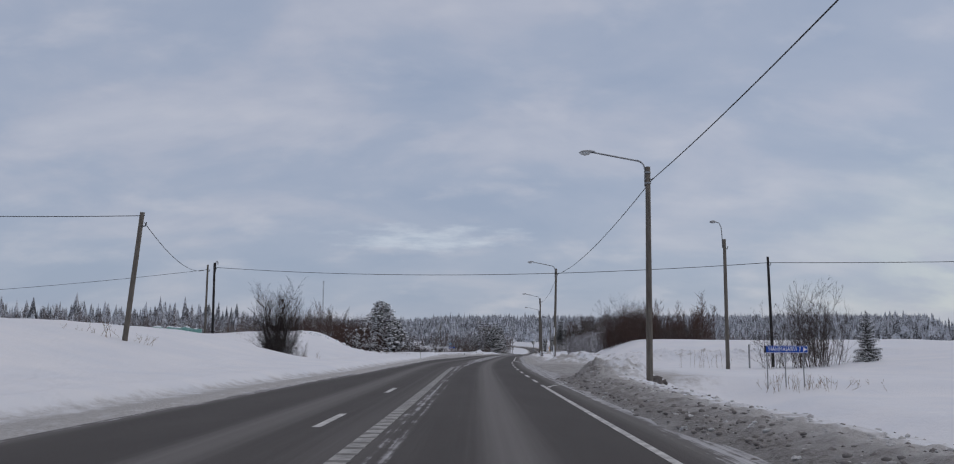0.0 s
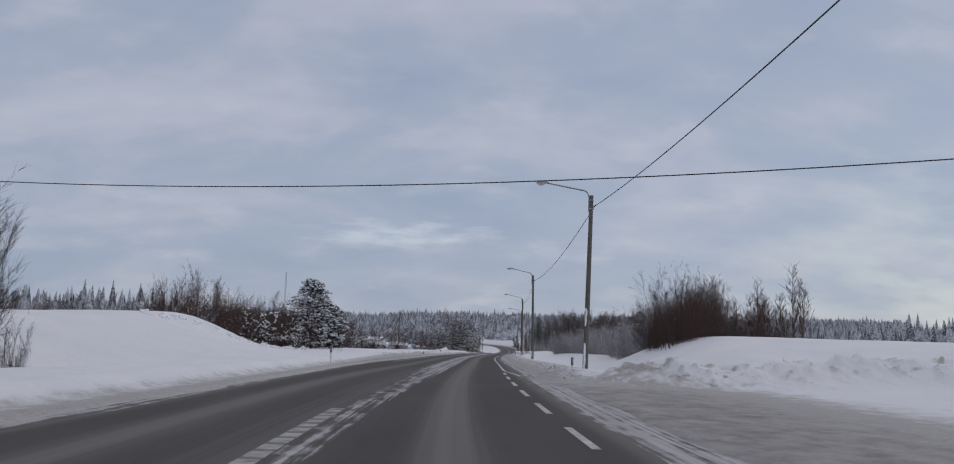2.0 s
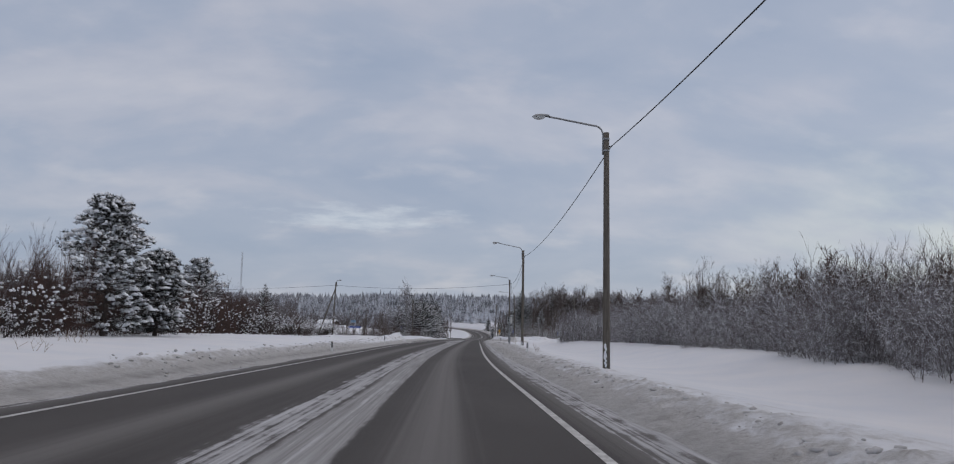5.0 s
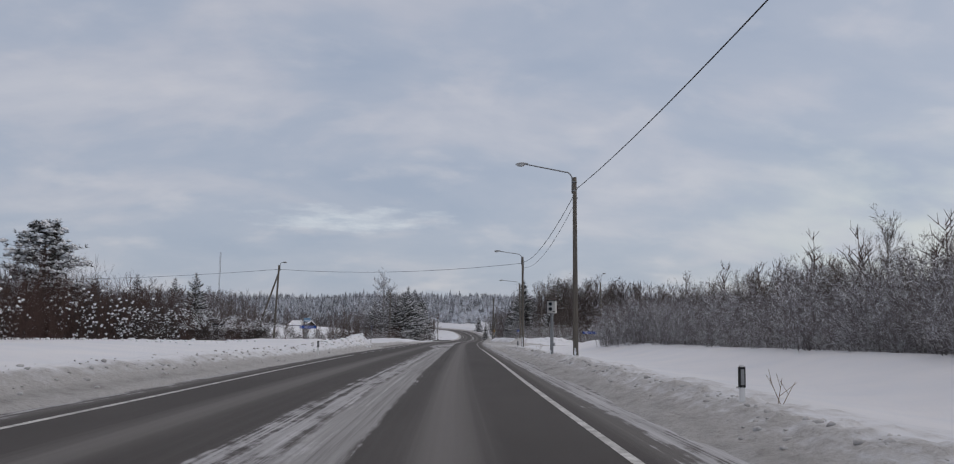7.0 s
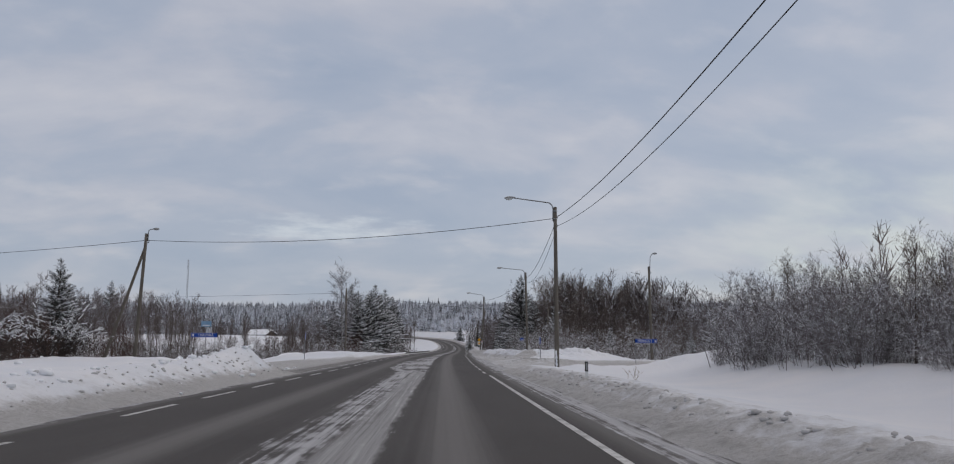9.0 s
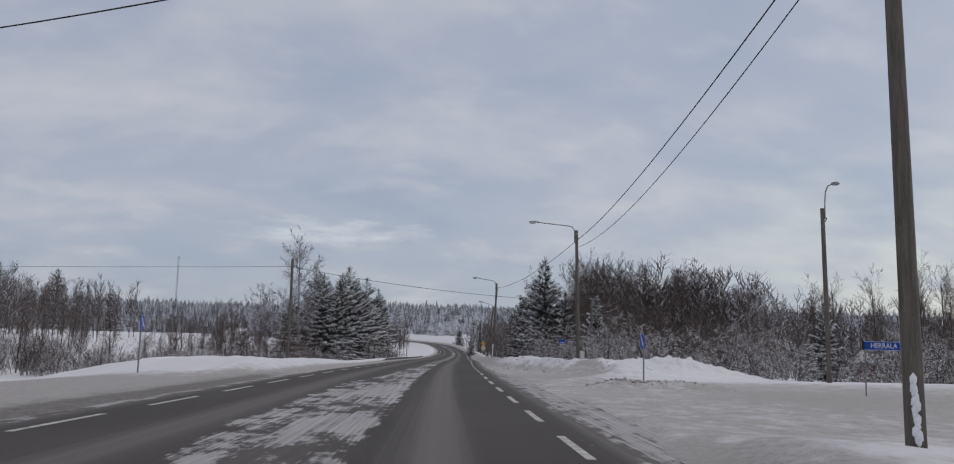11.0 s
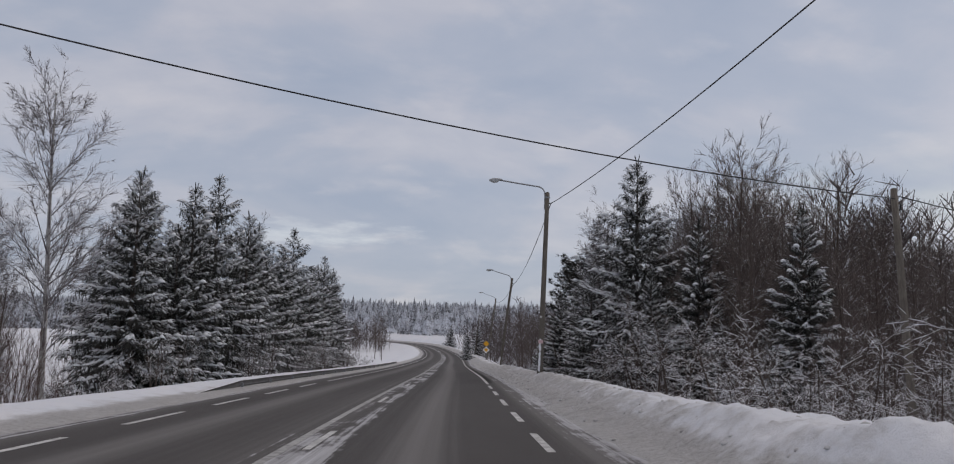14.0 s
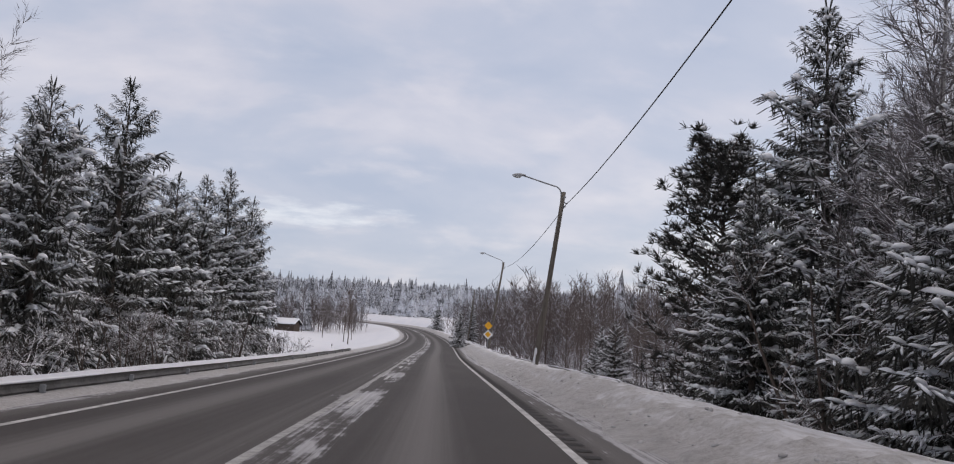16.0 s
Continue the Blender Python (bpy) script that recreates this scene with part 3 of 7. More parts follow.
def grid_mesh(us, ys, height, name, mat):
    U, Y = np.meshgrid(us, ys)
    Z, extra = height(U, Y)
    X = world_x(U, Y)
    co = np.stack([X, Y, Z + at(ROAD_Z, Y)], -1).reshape(-1, 3)
    nu, ny = len(us), len(ys)
    i = (np.arange(ny - 1)[:, None] * nu + np.arange(nu - 1)[None]).ravel()
    f = np.stack([i, i + 1, i + nu + 1, i + nu], -1).astype(np.int32)
    me = bpy.data.meshes.new(name)
    me.vertices.add(len(co))
    me.vertices.foreach_set("co", co.astype(np.float32).ravel())
    me.loops.add(f.size)
    me.loops.foreach_set("vertex_index", f.ravel())
    me.polygons.add(len(f))
    me.polygons.foreach_set("loop_start", np.arange(0, f.size, 4, dtype=np.int32))
    me.update(calc_edges=True)
    me.polygons.foreach_set("use_smooth", np.ones(len(f), bool))
    for key, val in extra.items():
        a = me.attributes.new(key, "FLOAT", "POINT")
        a.data.foreach_set("value", val.astype(np.float32).ravel())
    uvl = me.uv_layers.new(name="along")
    uv = np.stack([U, Y], -1).reshape(-1, 2)[f.ravel()]
    uvl.data.foreach_set("uv", uv.astype(np.float32).ravel())
    me.materials.append(mat)
    return new(name, me)


ground_u = np.concatenate([[-2200, -1400, -900, -600, -420, -300, -220, -160, -120, -90, -70], np.arange(-58, -24, 2.0), np.arange(-24, -14, 0.6),
                           np.arange(-14, -6, 0.17), [-5, -3, -1], np.arange(0.2, 10, 0.17), np.arange(10, 26, 0.5), np.arange(26, 60, 2.0),
                           [66, 76, 90, 120, 160, 220, 300, 420, 600, 900, 1400, 2200]])
ground_y = np.concatenate([np.arange(-60, 2, 2.0), np.arange(2, 325, 0.6), np.arange(325, 420, 1.0), np.arange(420, 720, 4.0),
                           [740, 780, 820, 860, 900, 950, 1000, 1060, 1120, 1200, 1500, 2000, 3000]])


def ground_fn(U, Y):
    h, d = land(U, Y)
    return h, {"dirt": np.clip(d, 0, 1)}


tagged(grid_mesh(ground_u, ground_y, ground_fn, "ground", SNOW), "snow-covered fields, verges and ploughed banks", "ground", kind="structure")


def bank_mesh(us, y0, y1):
    """A finer skin over a ploughed bank, lumpy on the side of the road."""
    def fn(U, Y):
        h, d = land(U, Y)
        a, b = (us[0], us[-1])
        lo, hi = min(a, b), max(a, b)
        face = sm(lo, lo + 0.5, U) * (1 - sm(hi - 1.4, hi - 0.2, U)) * (0.12 + 0.88 * bell(bank_mid(Y) - 0.2, 1.15, U)) * sm(y0 + 0.4, y0 + 2.5, Y) * (1 - sm(y1 - 2.5, y1 - 0.6, Y))
        big = fnoise(U * 1.7 + 3, Y * 1.5, 3) - 0.5
        small = fnoise(U * 5 + 9, Y * 4.5, 3) - 0.5
        cut = np.maximum(0, fnoise(U * 0.9 + 20, Y * 2.2, 2) - 0.52)
        crumb = np.maximum(0, fnoise(U * 7.5 - 2 * Y, Y * 6.5 + 4, 2) - 0.60)
        hh = h + face * (0.03 + 0.06 * big + (0.09 + 0.06 * (1 - sm(36, 60, Y))) * small + 0.10 * cut + 0.20 * crumb) - 0.02 - 0.05 * (1 - sm(lo, lo + 0.4, U) * (1 - sm(hi - 1.0, hi - 0.2, U)))
        return hh, {"dirt": np.clip(d + 0.3 * face * small, 0, 1)}
    return fn


def far_heap(U, Y):
    """The broken ridge beyond the second side road."""
    h, d = land(U, Y)
    rise = bell(238 + 0.22 * (U - 4), 2.2, Y) * sm(8.0, 9.2, U) * (1 - sm(10, 20, U))
    big = fnoise(U * 1.3 + 0.6 * Y, Y * 1.4 + 7, 3) - 0.5
    small = fnoise(U * 3.9 - 1.7 * Y, Y * 4.1, 3) - 0.5
    crumb = np.maximum(0, fnoise(U * 2.2 + 31, Y * 2.2 + 1.1 * U, 2) - 0.56)
    hh = h + rise * (0.06 + 0.45 * big + 0.2 * small + 0.9 * crumb) - 0.03 * (1 - rise)
    return hh, {"dirt": np.clip(d + 0.2 * rise * small, 0, 1)}


def heap_mesh(U, Y):
    """The broken ridge that the plough left across the corner of the side road."""
    h, d = land(U, Y)
    rise = bell(64.3 + 0.05 * U, 1.5, Y) * sm(2.0, 3.6, U) * (1 - sm(22, 25.5, U))
    big = fnoise(U * 1.5 + 0.6 * Y, Y * 1.6 + 7, 3) - 0.5
    small = fnoise(U * 4.3 - 1.7 * Y, Y * 4.7, 3) - 0.5
    crumb = np.maximum(0, fnoise(U * 3.4 + 31, Y * 3.4 + 1.3 * U, 3) - 0.50)
    fade = sm(1.6, 2.4, U) * (1 - sm(24.5, 25.6, U)) * sm(59.2, 60.4, Y) * (1 - sm(68.6, 69.8, Y))
    hh = h + fade * rise * (0.04 + 0.42 * big + 0.26 * small + 0.35 * crumb) + fade * 0.03 - 0.02
    return hh, {"dirt": np.clip(d + rise * (0.9 * small - 0.4 * big), 0, 1)}


tagged(grid_mesh(np.arange(1.6, 25.7, 0.12), np.arange(59.2, 69.9, 0.12), heap_mesh, "snow_bank", SNOW), "broken ridge of ploughed snow beside the side road", "snow bank", kind="structure")
def corner_heap(U, Y):
    """The gritty heap on the near corner of the first side road."""
    h, d = land(U, Y)
    rise = bell(34.0 + 0.12 * (U - 2), 2.1, Y) * sm(1.6, 2.6, U) * (1 - sm(6.0, 8.6, U))
    big = fnoise(U * 1.6 + 0.5 * Y, Y * 1.5 + 3, 3) - 0.5
    small = fnoise(U * 4.6 - 1.3 * Y, Y * 4.4 + 8, 3) - 0.5
    crumb = np.maximum(0, fnoise(U * 3.6 + 11, Y * 3.4 + 1.1 * U, 3) - 0.5)
    fade = sm(1.5, 2.2, U) * (1 - sm(7.6, 8.5, U)) * sm(28.6, 29.8, Y) * (1 - sm(38.2, 39.3, Y))
    hh = h + fade * rise * (0.05 + 0.40 * big + 0.30 * small + 0.4 * crumb) + fade * 0.045 - 0.02
    return hh, {"dirt": np.clip(d + rise * (0.7 * small - 0.5 * big), 0, 1)}


tagged(grid_mesh(np.arange(1.5, 8.6, 0.09), np.arange(28.6, 39.4, 0.09), corner_heap, "snow_bank", SNOW), "heap of gritty ploughed snow on a road corner", "snow bank", kind="structure")
tagged(grid_mesh(np.arange(8.0, 29.0, 0.14), np.arange(234.0, 248.0, 0.14), far_heap, "snow_bank", SNOW), "broken ridge of white ploughed snow", "snow bank", kind="structure")
for y0, y1 in ((3, 36), (66, 200), (232, 330)):
    bu = np.arange(0.9, 4.6 if y0 < 200 else 8.6, 0.11)
    tagged(grid_mesh(bu, np.arange(y0, y1, 0.15), bank_mesh(bu, y0, y1), "snow_bank", SNOW), "grey lumpy bank of ploughed snow", "snow bank", kind="structure")


def road_fn(U, Y):
    w = at(ROAD_W, Y)
    mid = -3.75 + 0.25 * sm(60, 90, Y)
    # strip of packed snow between the lanes
    right = -3.15 + 0.5 * sm(40, 75, Y)
    left = -3.55 - 0.1 * sm(30, 60, Y) - 0.45 * sm(66, 84, Y) - 0.75 * sm(200, 208, Y) * (1 - sm(222, 232, Y)) + 0.5 * sm(236, 256, Y)
    strip = sm(left - 0.25, left + 0.25, U) * (1 - sm(right - 0.12, right + 0.12, U))
    film = sm(right - 0.85, right - 0.6, U) * (1 - sm(right - 0.10, right + 0.10, U)) * sm(76, 100, Y) * (1 - sm(196, 206, Y))
    film = film * (0.75 + 0.5 * (fnoise(Y * 0.12, 0 * Y + 2, 3) - 0.5))
    cover = 0.52 + 0.06 * sm(30, 60, Y) + 0.24 * sm(66, 95, Y) - 0.12 * sm(198, 214, Y) - 0.10 * sm(236, 262, Y)
    ice_cut = 1 - 0.8 * film
    patch = fnoise(U * 0.9 + 11, Y * 0.35, 3) - 0.5
    ice = strip * (cover + 1.3 * patch * sm(196, 206, Y)) * (0.80 + 0.20 * sm(left + 0.4, right - 0.3, U)) * ice_cut
    # verges
    ice = np.maximum(ice, 0.62 * sm(0.25, 1.0, U) + 0.10 * sm(0.0, 0.3, U))
    v = -w - U
    ice = np.maximum(ice, 0.70 * sm(0.1, 0.9, v))
    ice = np.maximum(ice, 0.45 * sm(0.2, 1.2, U) * sm(203, 210, Y) * (1 - sm(240, 258, Y)))
    dust = 0.95 * bell(-1.74, 0.46, U) + 0.75 * sm(0.0, 0.6, U) + 0.8 * bell(mid - 1.9, 0.5, U) + 0.5 * bell(mid, 0.9, U) + 0.6 * sm(0.0, 0.5, v)
    crown = 0.03 * (1 - (np.abs(U - mid) / 5.0) ** 2)
    return crown - 0.02, {"ice": np.clip(ice, 0, 1), "film": np.clip(film, 0, 1), "patchy": sm(194, 206, Y) * (1 - sm(244, 264, Y)), "dust": np.clip(dust, 0, 1)}


road_u = np.concatenate([np.arange(-10.4, -6, 0.16), np.arange(-6, -2.2, 0.12), np.arange(-2.2, 2.0, 0.16)])
road_y = np.concatenate([np.arange(-50, 340, 0.6), np.arange(340, 720, 2.0)])
road = tagged(grid_mesh(road_u, road_y, road_fn, "road", ASPHALT), "worn grey asphalt road with packed snow between lanes", "road", kind="structure")


def road_top(u, y):
    mid = -3.75 + 0.25 * sm(60, 90, y)
    return float(at(ROAD_Z, y) - 0.02 + 0.03 * (1 - (abs(u - mid) / 5.0) ** 2))


# ---------------- road markings ----------------
def ribbon(u0, u1, y0, y1, step=2.0, lift=0.004):
    n = max(1, int(math.ceil((y1 - y0) / step)))
    v, f = [], []
    for i in range(n + 1):
        y = y0 + (y1 - y0) * i / n
        for u in (u0(y) if callable(u0) else u0, u1(y) if callable(u1) else u1):
            v.append((float(world_x(u, y)), y, road_top(u, y) + lift))
        if i:
            k = 2 * i
            f.append((k - 2, k - 1, k + 1, k))
    return v, f


def marking(name, u, wide, y0, y1, step=2.0):
    return part(name, ribbon(u if callable(u) else u - wide / 2, (lambda y: u(y) + wide) if callable(u) else u + wide / 2, y0, y1, step), M_OLDPAINT if name == "centre_line" else M_PAINT, road)


def centre(y):
    return -3.75 + 0.25 * float(sm(60, 90, y))


# edge line of the driven lane: solid, broken at the two side roads
marking("edge_line", 0.0, 0.12, -40, 29.6)
marking("edge_line", lambda y: 0.06 + 0.75 * float(sm(28.0, 31.2, y)), 0.12, 28.0, 31.2, 0.3)
marking("edge_line", lambda y: 0.02 + 0.50 * float(1 - sm(70, 80, y)), 0.12, 71.5, 197.0)
for k in range(9):
    marking("lane_dash", 0.0, 0.12, 31.66 + 5.12 * k, 34.3 + 5.12 * k)
for k in range(17):
    marking("lane_dash", 0.0, 0.12, 199.4 + 5.0 * k, 202.0 + 5.0 * k)
marking("edge_line", 0.0, 0.12, 284.0, 560.0)
# far edge line
fe = lambda y: -float(at(ROAD_W, y)) + 0.05
marking("edge_line", fe, 0.12, 99.0, 172.0)
for k in range(21):
    marking("lane_dash", fe, 0.12, 176.0 + 5.1 * k, 179.0 + 5.1 * k)
marking("edge_line", fe, 0.12, 284.0, 560.0)
# middle of the road
marking("centre_line", lambda y: centre(y) - 0.07, 0.24, -40, 52)
marking("centre_line", lambda y: centre(y) + 0.05, 0.12, 244, 540)
for k in range(5):
    marking("centre_dash", lambda y: centre(y) - 1.0, 0.14, -17.3 + 10.3 * k, -14.6 + 10.3 * k)
for k in range(22):
    marking("centre_dash", lambda y: centre(y) + 0.34, 0.10, 249 + 10.3 * k, 251.6 + 10.3 * k)

# rumble cuts on the centre line
def rumble():
    v, f = [], []
    for y in np.arange(2.0, 52.0, 0.62):
        u = centre(y)
        q = [(u - 0.07, y), (u + 0.19, y), (u + 0.19, y + 0.17), (u - 0.07, y + 0.17)]
        o = len(v)
        v += [(float(world_x(a, b)), b, road_top(a, b) + 0.007) for a, b in q]
        f.append((o, o + 1, o + 2, o + 3))
    return v, f


def edge_rumble():
    v, f = [], []
    for y in np.arange(286.0, 400.0, 0.62):
        o = len(v)
        v += [(float(world_x(a, b)), b, road_top(a, b) + 0.006) for a, b in ((0.10, y), (0.30, y), (0.30, y + 0.26), (0.10, y + 0.26))]
        f.append((o, o + 1, o + 2, o + 3))
    return v, f


tagged(part("rumble_strip", edge_rumble(), simple("dark_milled_asphalt", (0.022, 0.021, 0.021), (0.05, 0.048, 0.047), 5, 0.85), road), kind="stuff")
tagged(part("rumble_strip", rumble(), simple("dusty_milled_asphalt", (0.11, 0.108, 0.106), (0.25, 0.245, 0.24), 5, 0.85), road), kind="stuff")


# ---------------- poles, lamps and wires ----------------
def pole_geo(h, r0, r1, lean=(0, 0), sides=12):
    n = 5
    pts = [(lean[0] * k / n, lean[1] * k / n, -0.5 + (h + 0.5) * k / n) for k in range(n + 1)]
    rad = [r0 + (r1 - r0) * k / n for k in range(n + 1)]
    return tube(pts, rad, sides)


def snow_smear(h0, h1, r, lean, total, seed):
    """Snow blown on to the windward side of a post, in small ragged lumps."""
    rg = random.Random(seed)
    geos = []
    z = h0
    while z < h1:
        k = z / total
        if float(fnoise(z * 1.7 + seed, 0.5 * seed, 3)) > 0.40 + 0.14 * (z - h0) / (h1 - h0):
            q = rg.uniform(0.22, 0.5) * r
            c = (lean[0] * k - r * (0.42 + rg.uniform(-0.16, 0.16)), lean[1] * k - r * 0.84, z)
            v, f = lump(1.0, rg.uniform(0, 50), 1.0, 1, 0.5)
            geos.append(([Vector((p.x * q, p.y * 0.03, p.z * q * 1.5)) + Vector(c) for p in v], f))
        z += rg.uniform(0.03, 0.07)
    return merge(*geos)


LAMP_TOPS = []


def street_lamp(base, top, arm, smear=0, label="", box_on=False, plate_on=False, side=False):
    b, t = Vector(base), Vector(top)
    h = t.z - b.z
    lean = (t.x - b.x, t.y - b.y)
    o = thing("street_lamp", pose(*b), label or "weathered grey wooden street lamp post with curved steel arm", "street lamp", "street lamps along the road")
    part("pole", pole_geo(h, 0.125, 0.09, lean), M_WOODPOLE, o, smooth=True)
    tt = Vector((lean[0], lean[1], h))
    a = Vector(arm)                       # from the pole's top to the lamp's tip
    flat = Vector((a.x, a.y, 0))
    d = flat.normalized()
    L = flat.length
    sidev = d * 0.11
    pts = [tt + sidev + Vector((0, 0, -0.75)), tt + sidev + Vector((0, 0, -0.1))]
    for k in range(1, 6):
        g = k / 5 * math.pi / 2
        pts.append(tt + sidev + d * (0.34 * (1 - math.cos(g))) + Vector((0, 0, -0.1 + 0.36 * math.sin(g))))
    p1 = tt + d * (L - 0.48) + Vector((0, 0, a.z + 0.02))
    p0 = pts[-1]
    for k in range(1, 5):
        pts.append(p0.lerp(p1, k / 4))
    part("arm", tube(pts, 0.032, 8), M_STEEL, o, smooth=True)
    for dz in (-0.62, -0.22):
        part("clamp", tube([tt + Vector((0, 0, dz - 0.03)), tt + Vector((0, 0, dz + 0.03))], 0.112, 12), M_STEEL, o)
    # lamp head: a housing over a bowl of glass
    q = d.cross(Vector((0, 0, 1)))
    hv, hf = [], []
    ring = 10
    prof = [(0.0, 0.05, 0.05), (0.10, 0.085, 0.075), (0.26, 0.125, 0.095), (0.44, 0.12, 0.085), (0.56, 0.06, 0.045), (0.60, 0.01, 0.01)]
    for (l, wd, ht) in prof:
        for k in range(ring + 1):
            g = math.pi * k / ring
            hv.append(p1 + d * (l - 0.1) + q * (wd * math.cos(g)) + Vector((0, 0, ht * math.sin(g) + 0.0)))
    n = ring + 1
    for i in range(len(prof) - 1):
        for k in range(ring):
            hf.append((i * n + k, i * n + k + 1, (i + 1) * n + k + 1, (i + 1) * n + k))
    head = part("lamp_head", (hv, hf), M_GREY, o, "light grey lamp housing", True)
    gv, gf = [], []
    prof = [(0.14, 0.07, 0.03), (0.24, 0.115, 0.10), (0.38, 0.12, 0.12), (0.50, 0.09, 0.085), (0.58, 0.02, 0.02)]
    for (l, wd, ht) in prof:
        for k in range(ring + 1):
            g = math.pi * k / ring
            gv.append(p1 + d * (l - 0.1) + q * (wd * math.cos(g)) + Vector((0, 0, -ht * math.sin(g))))
    for i in range(len(prof) - 1):
        for k in range(ring):
            gf.append(((i + 1) * n + k, (i + 1) * n + k + 1, i * n + k + 1, i * n + k))
    part("lamp_glass", (gv, gf), M_LENS, head, "frosted glass bowl", True)
    hook = tt + Vector((0.13, -0.08, -0.5))
    part("cable_hook", tube([tt + Vector((0.05, 0, -0.45)), hook, hook + Vector((0.06, 0, 0.06))], 0.022, 6), M_BLACK, o)
    if smear:
        tagged(part("blown_snow", snow_smear(0.15, smear, 0.125, lean, h, int(base[1])), M_SNOWCAP, o, "snow stuck to the post", True), kind="stuff")
    if box_on:
        part("fuse_box", moved(box((-0.11, -0.2, 0), (0.11, -0.05, 0.62), 0.02), (lean[0] * 0.1 + 0.16, 0, 0.35)), M_BOX, o, "white fuse box")
    if plate_on:
        part("notice_plate", moved(box((-0.10, -0.17, 0), (0.10, -0.14, 0.15), 0.006), (0, 0, 1.28)), M_PINK, o, "faded pink plate")
    LAMP_TOPS.append(b + hook)
    return o


lamps = [((5.45, -11.0, -0.2), (5.5, -11.0, 8.5), (-2.5, 0.5, 0.6), 0, {}),
         ((6.29, 31.76, -0.34), (6.37, 31.7, 7.85), (-2.5, 0.5, 0.62), 0, {}),
         ((6.69, 75.3, -0.1), (6.90, 75.2, 7.85), (-2.47, 0.6, 0.59), 3.3, {}),
         ((8.64, 117.5, -0.4), (8.57, 117.5, 7.5), (-2.4, 0.8, 0.62), 1.6, {}),
         ((11.78, 163.4, -0.63), (11.74, 163.6, 7.63), (-2.67, 0.6, 0.62), 2.7, {}),
         ((15.32, 204.6, -1.13), (15.25, 204.7, 7.35), (-2.6, 0.7, 0.51), 1.4, {}),
         ((20.84, 245.0, -1.2), (20.71, 245.4, 6.96), (-2.86, 0.3, 0.42), 0, {"box_on": True}),
         ((21.05, 284.0, -1.45), (21.35, 284.3, 6.33), (-2.5, 0.5, 0.5), 2.4, {"plate_on": True}),
         ((25.02, 320.6, -2.3), (26.10, 321.0, 5.46), (-2.2, 0.5, 0.64), 1.2, {"label": "leaning grey wooden street lamp post with curved steel arm"}),
         ((30.85, 370.0, -2.9), (32.25, 371.0, 6.38), (-2.4, 0.5, 0.8), 0, {"label": "leaning grey wooden street lamp post with curved steel arm"}),
         ((36.2, 425.0, -2.9), (37.0, 425.0, 5.9), (-2.4, 0.3, 0.6), 0, {}),
         ]
for base, top, arm, smear, kw in lamps:
    street_lamp(base, top, arm, smear, **kw)


def wire(name, a, b, sag, r=0.016, label="black overhead cable slung between poles"):
    a, b = Vector(a), Vector(b)
    n = 22
    pts = [a.lerp(b, k / n) - Vector((0, 0, 4 * sag * (k / n) * (1 - k / n))) for k in range(n + 1)]
    v, f = tube(pts, r, 5)
    ob = obj(name, v, f, M_CABLE, True)
    return tagged(ob, label, "cable", "overhead cables")


for i in range(len(LAMP_TOPS) - 1):
    wire("overhead_cable", LAMP_TOPS[i], LAMP_TOPS[i + 1], 0.68 if i == 4 else 0.55)
for i in (4, 5):
    wire("overhead_cable", LAMP_TOPS[i] + Vector((0.0, 0, -0.45)), LAMP_TOPS[i + 1] + Vector((0.0, -0.05, -0.5)), 0.9, 0.012)


def utility_pole(base, top, mat=None, label="", r=0.12, cap=False, brace=None, lamp=None, rise=1.0):
    b, t = Vector(base), Vector(top)
    o = thing("utility_pole", pose(*b), label or "slim weathered wooden utility pole standing in snow", "utility pole", "utility poles")
    lean = (t.x - b.x, t.y - b.y)
    h = t.z - b.z
    part("pole", pole_geo(h, r, r * 0.78, lean), mat or M_WOODPOLE, o, smooth=True)
    tt = Vector((lean[0], lean[1], h))
    part("insulator", tube([tt + Vector((0.0, 0, -0.62)), tt + Vector((0.16, 0, -0.58)), tt + Vector((0.2, 0, -0.42))], 0.025, 6), M_BLACK, o)
    if cap:
        part("cable_hood", tube([tt + Vector((0.1, 0, -0.8)), tt + Vector((0.12, 0, 0.05)), tt + Vector((0.2, 0, 0.16)), tt + Vector((0.3, 0, 0.05)), tt + Vector((0.3, 0, -0.15))], 0.04, 7), M_BLACK, o, smooth=True)
    if brace:
        part("brace", tube([Vector(brace) - b, tt + Vector((-0.08, 0.05, -1.0))], [0.11, 0.085], 10), M_WOODPOLE, o, smooth=True)
    if lamp:
        d = Vector(lamp).normalized()
        q = [tt + d * 0.12 + Vector((0, 0, -0.5)), tt + d * 0.13 + Vector((0, 0, 0.3 * rise)), tt + d * 0.17 + Vector((0, 0, 0.75 * rise)), tt + d * 0.28 + Vector((0, 0, 1.0 * rise)), tt + d * 0.5 + Vector((0, 0, 1.08 * rise))]
        part("arm", tube(q, 0.03, 7), M_STEEL, o, smooth=True)
        e = q[-1]
        part("lamp_head", moved(lump(0.2, 3, 0.45, 2, 0.05), e + d * 0.15), M_GREY, o, "small grey lamp head", True)
    return o


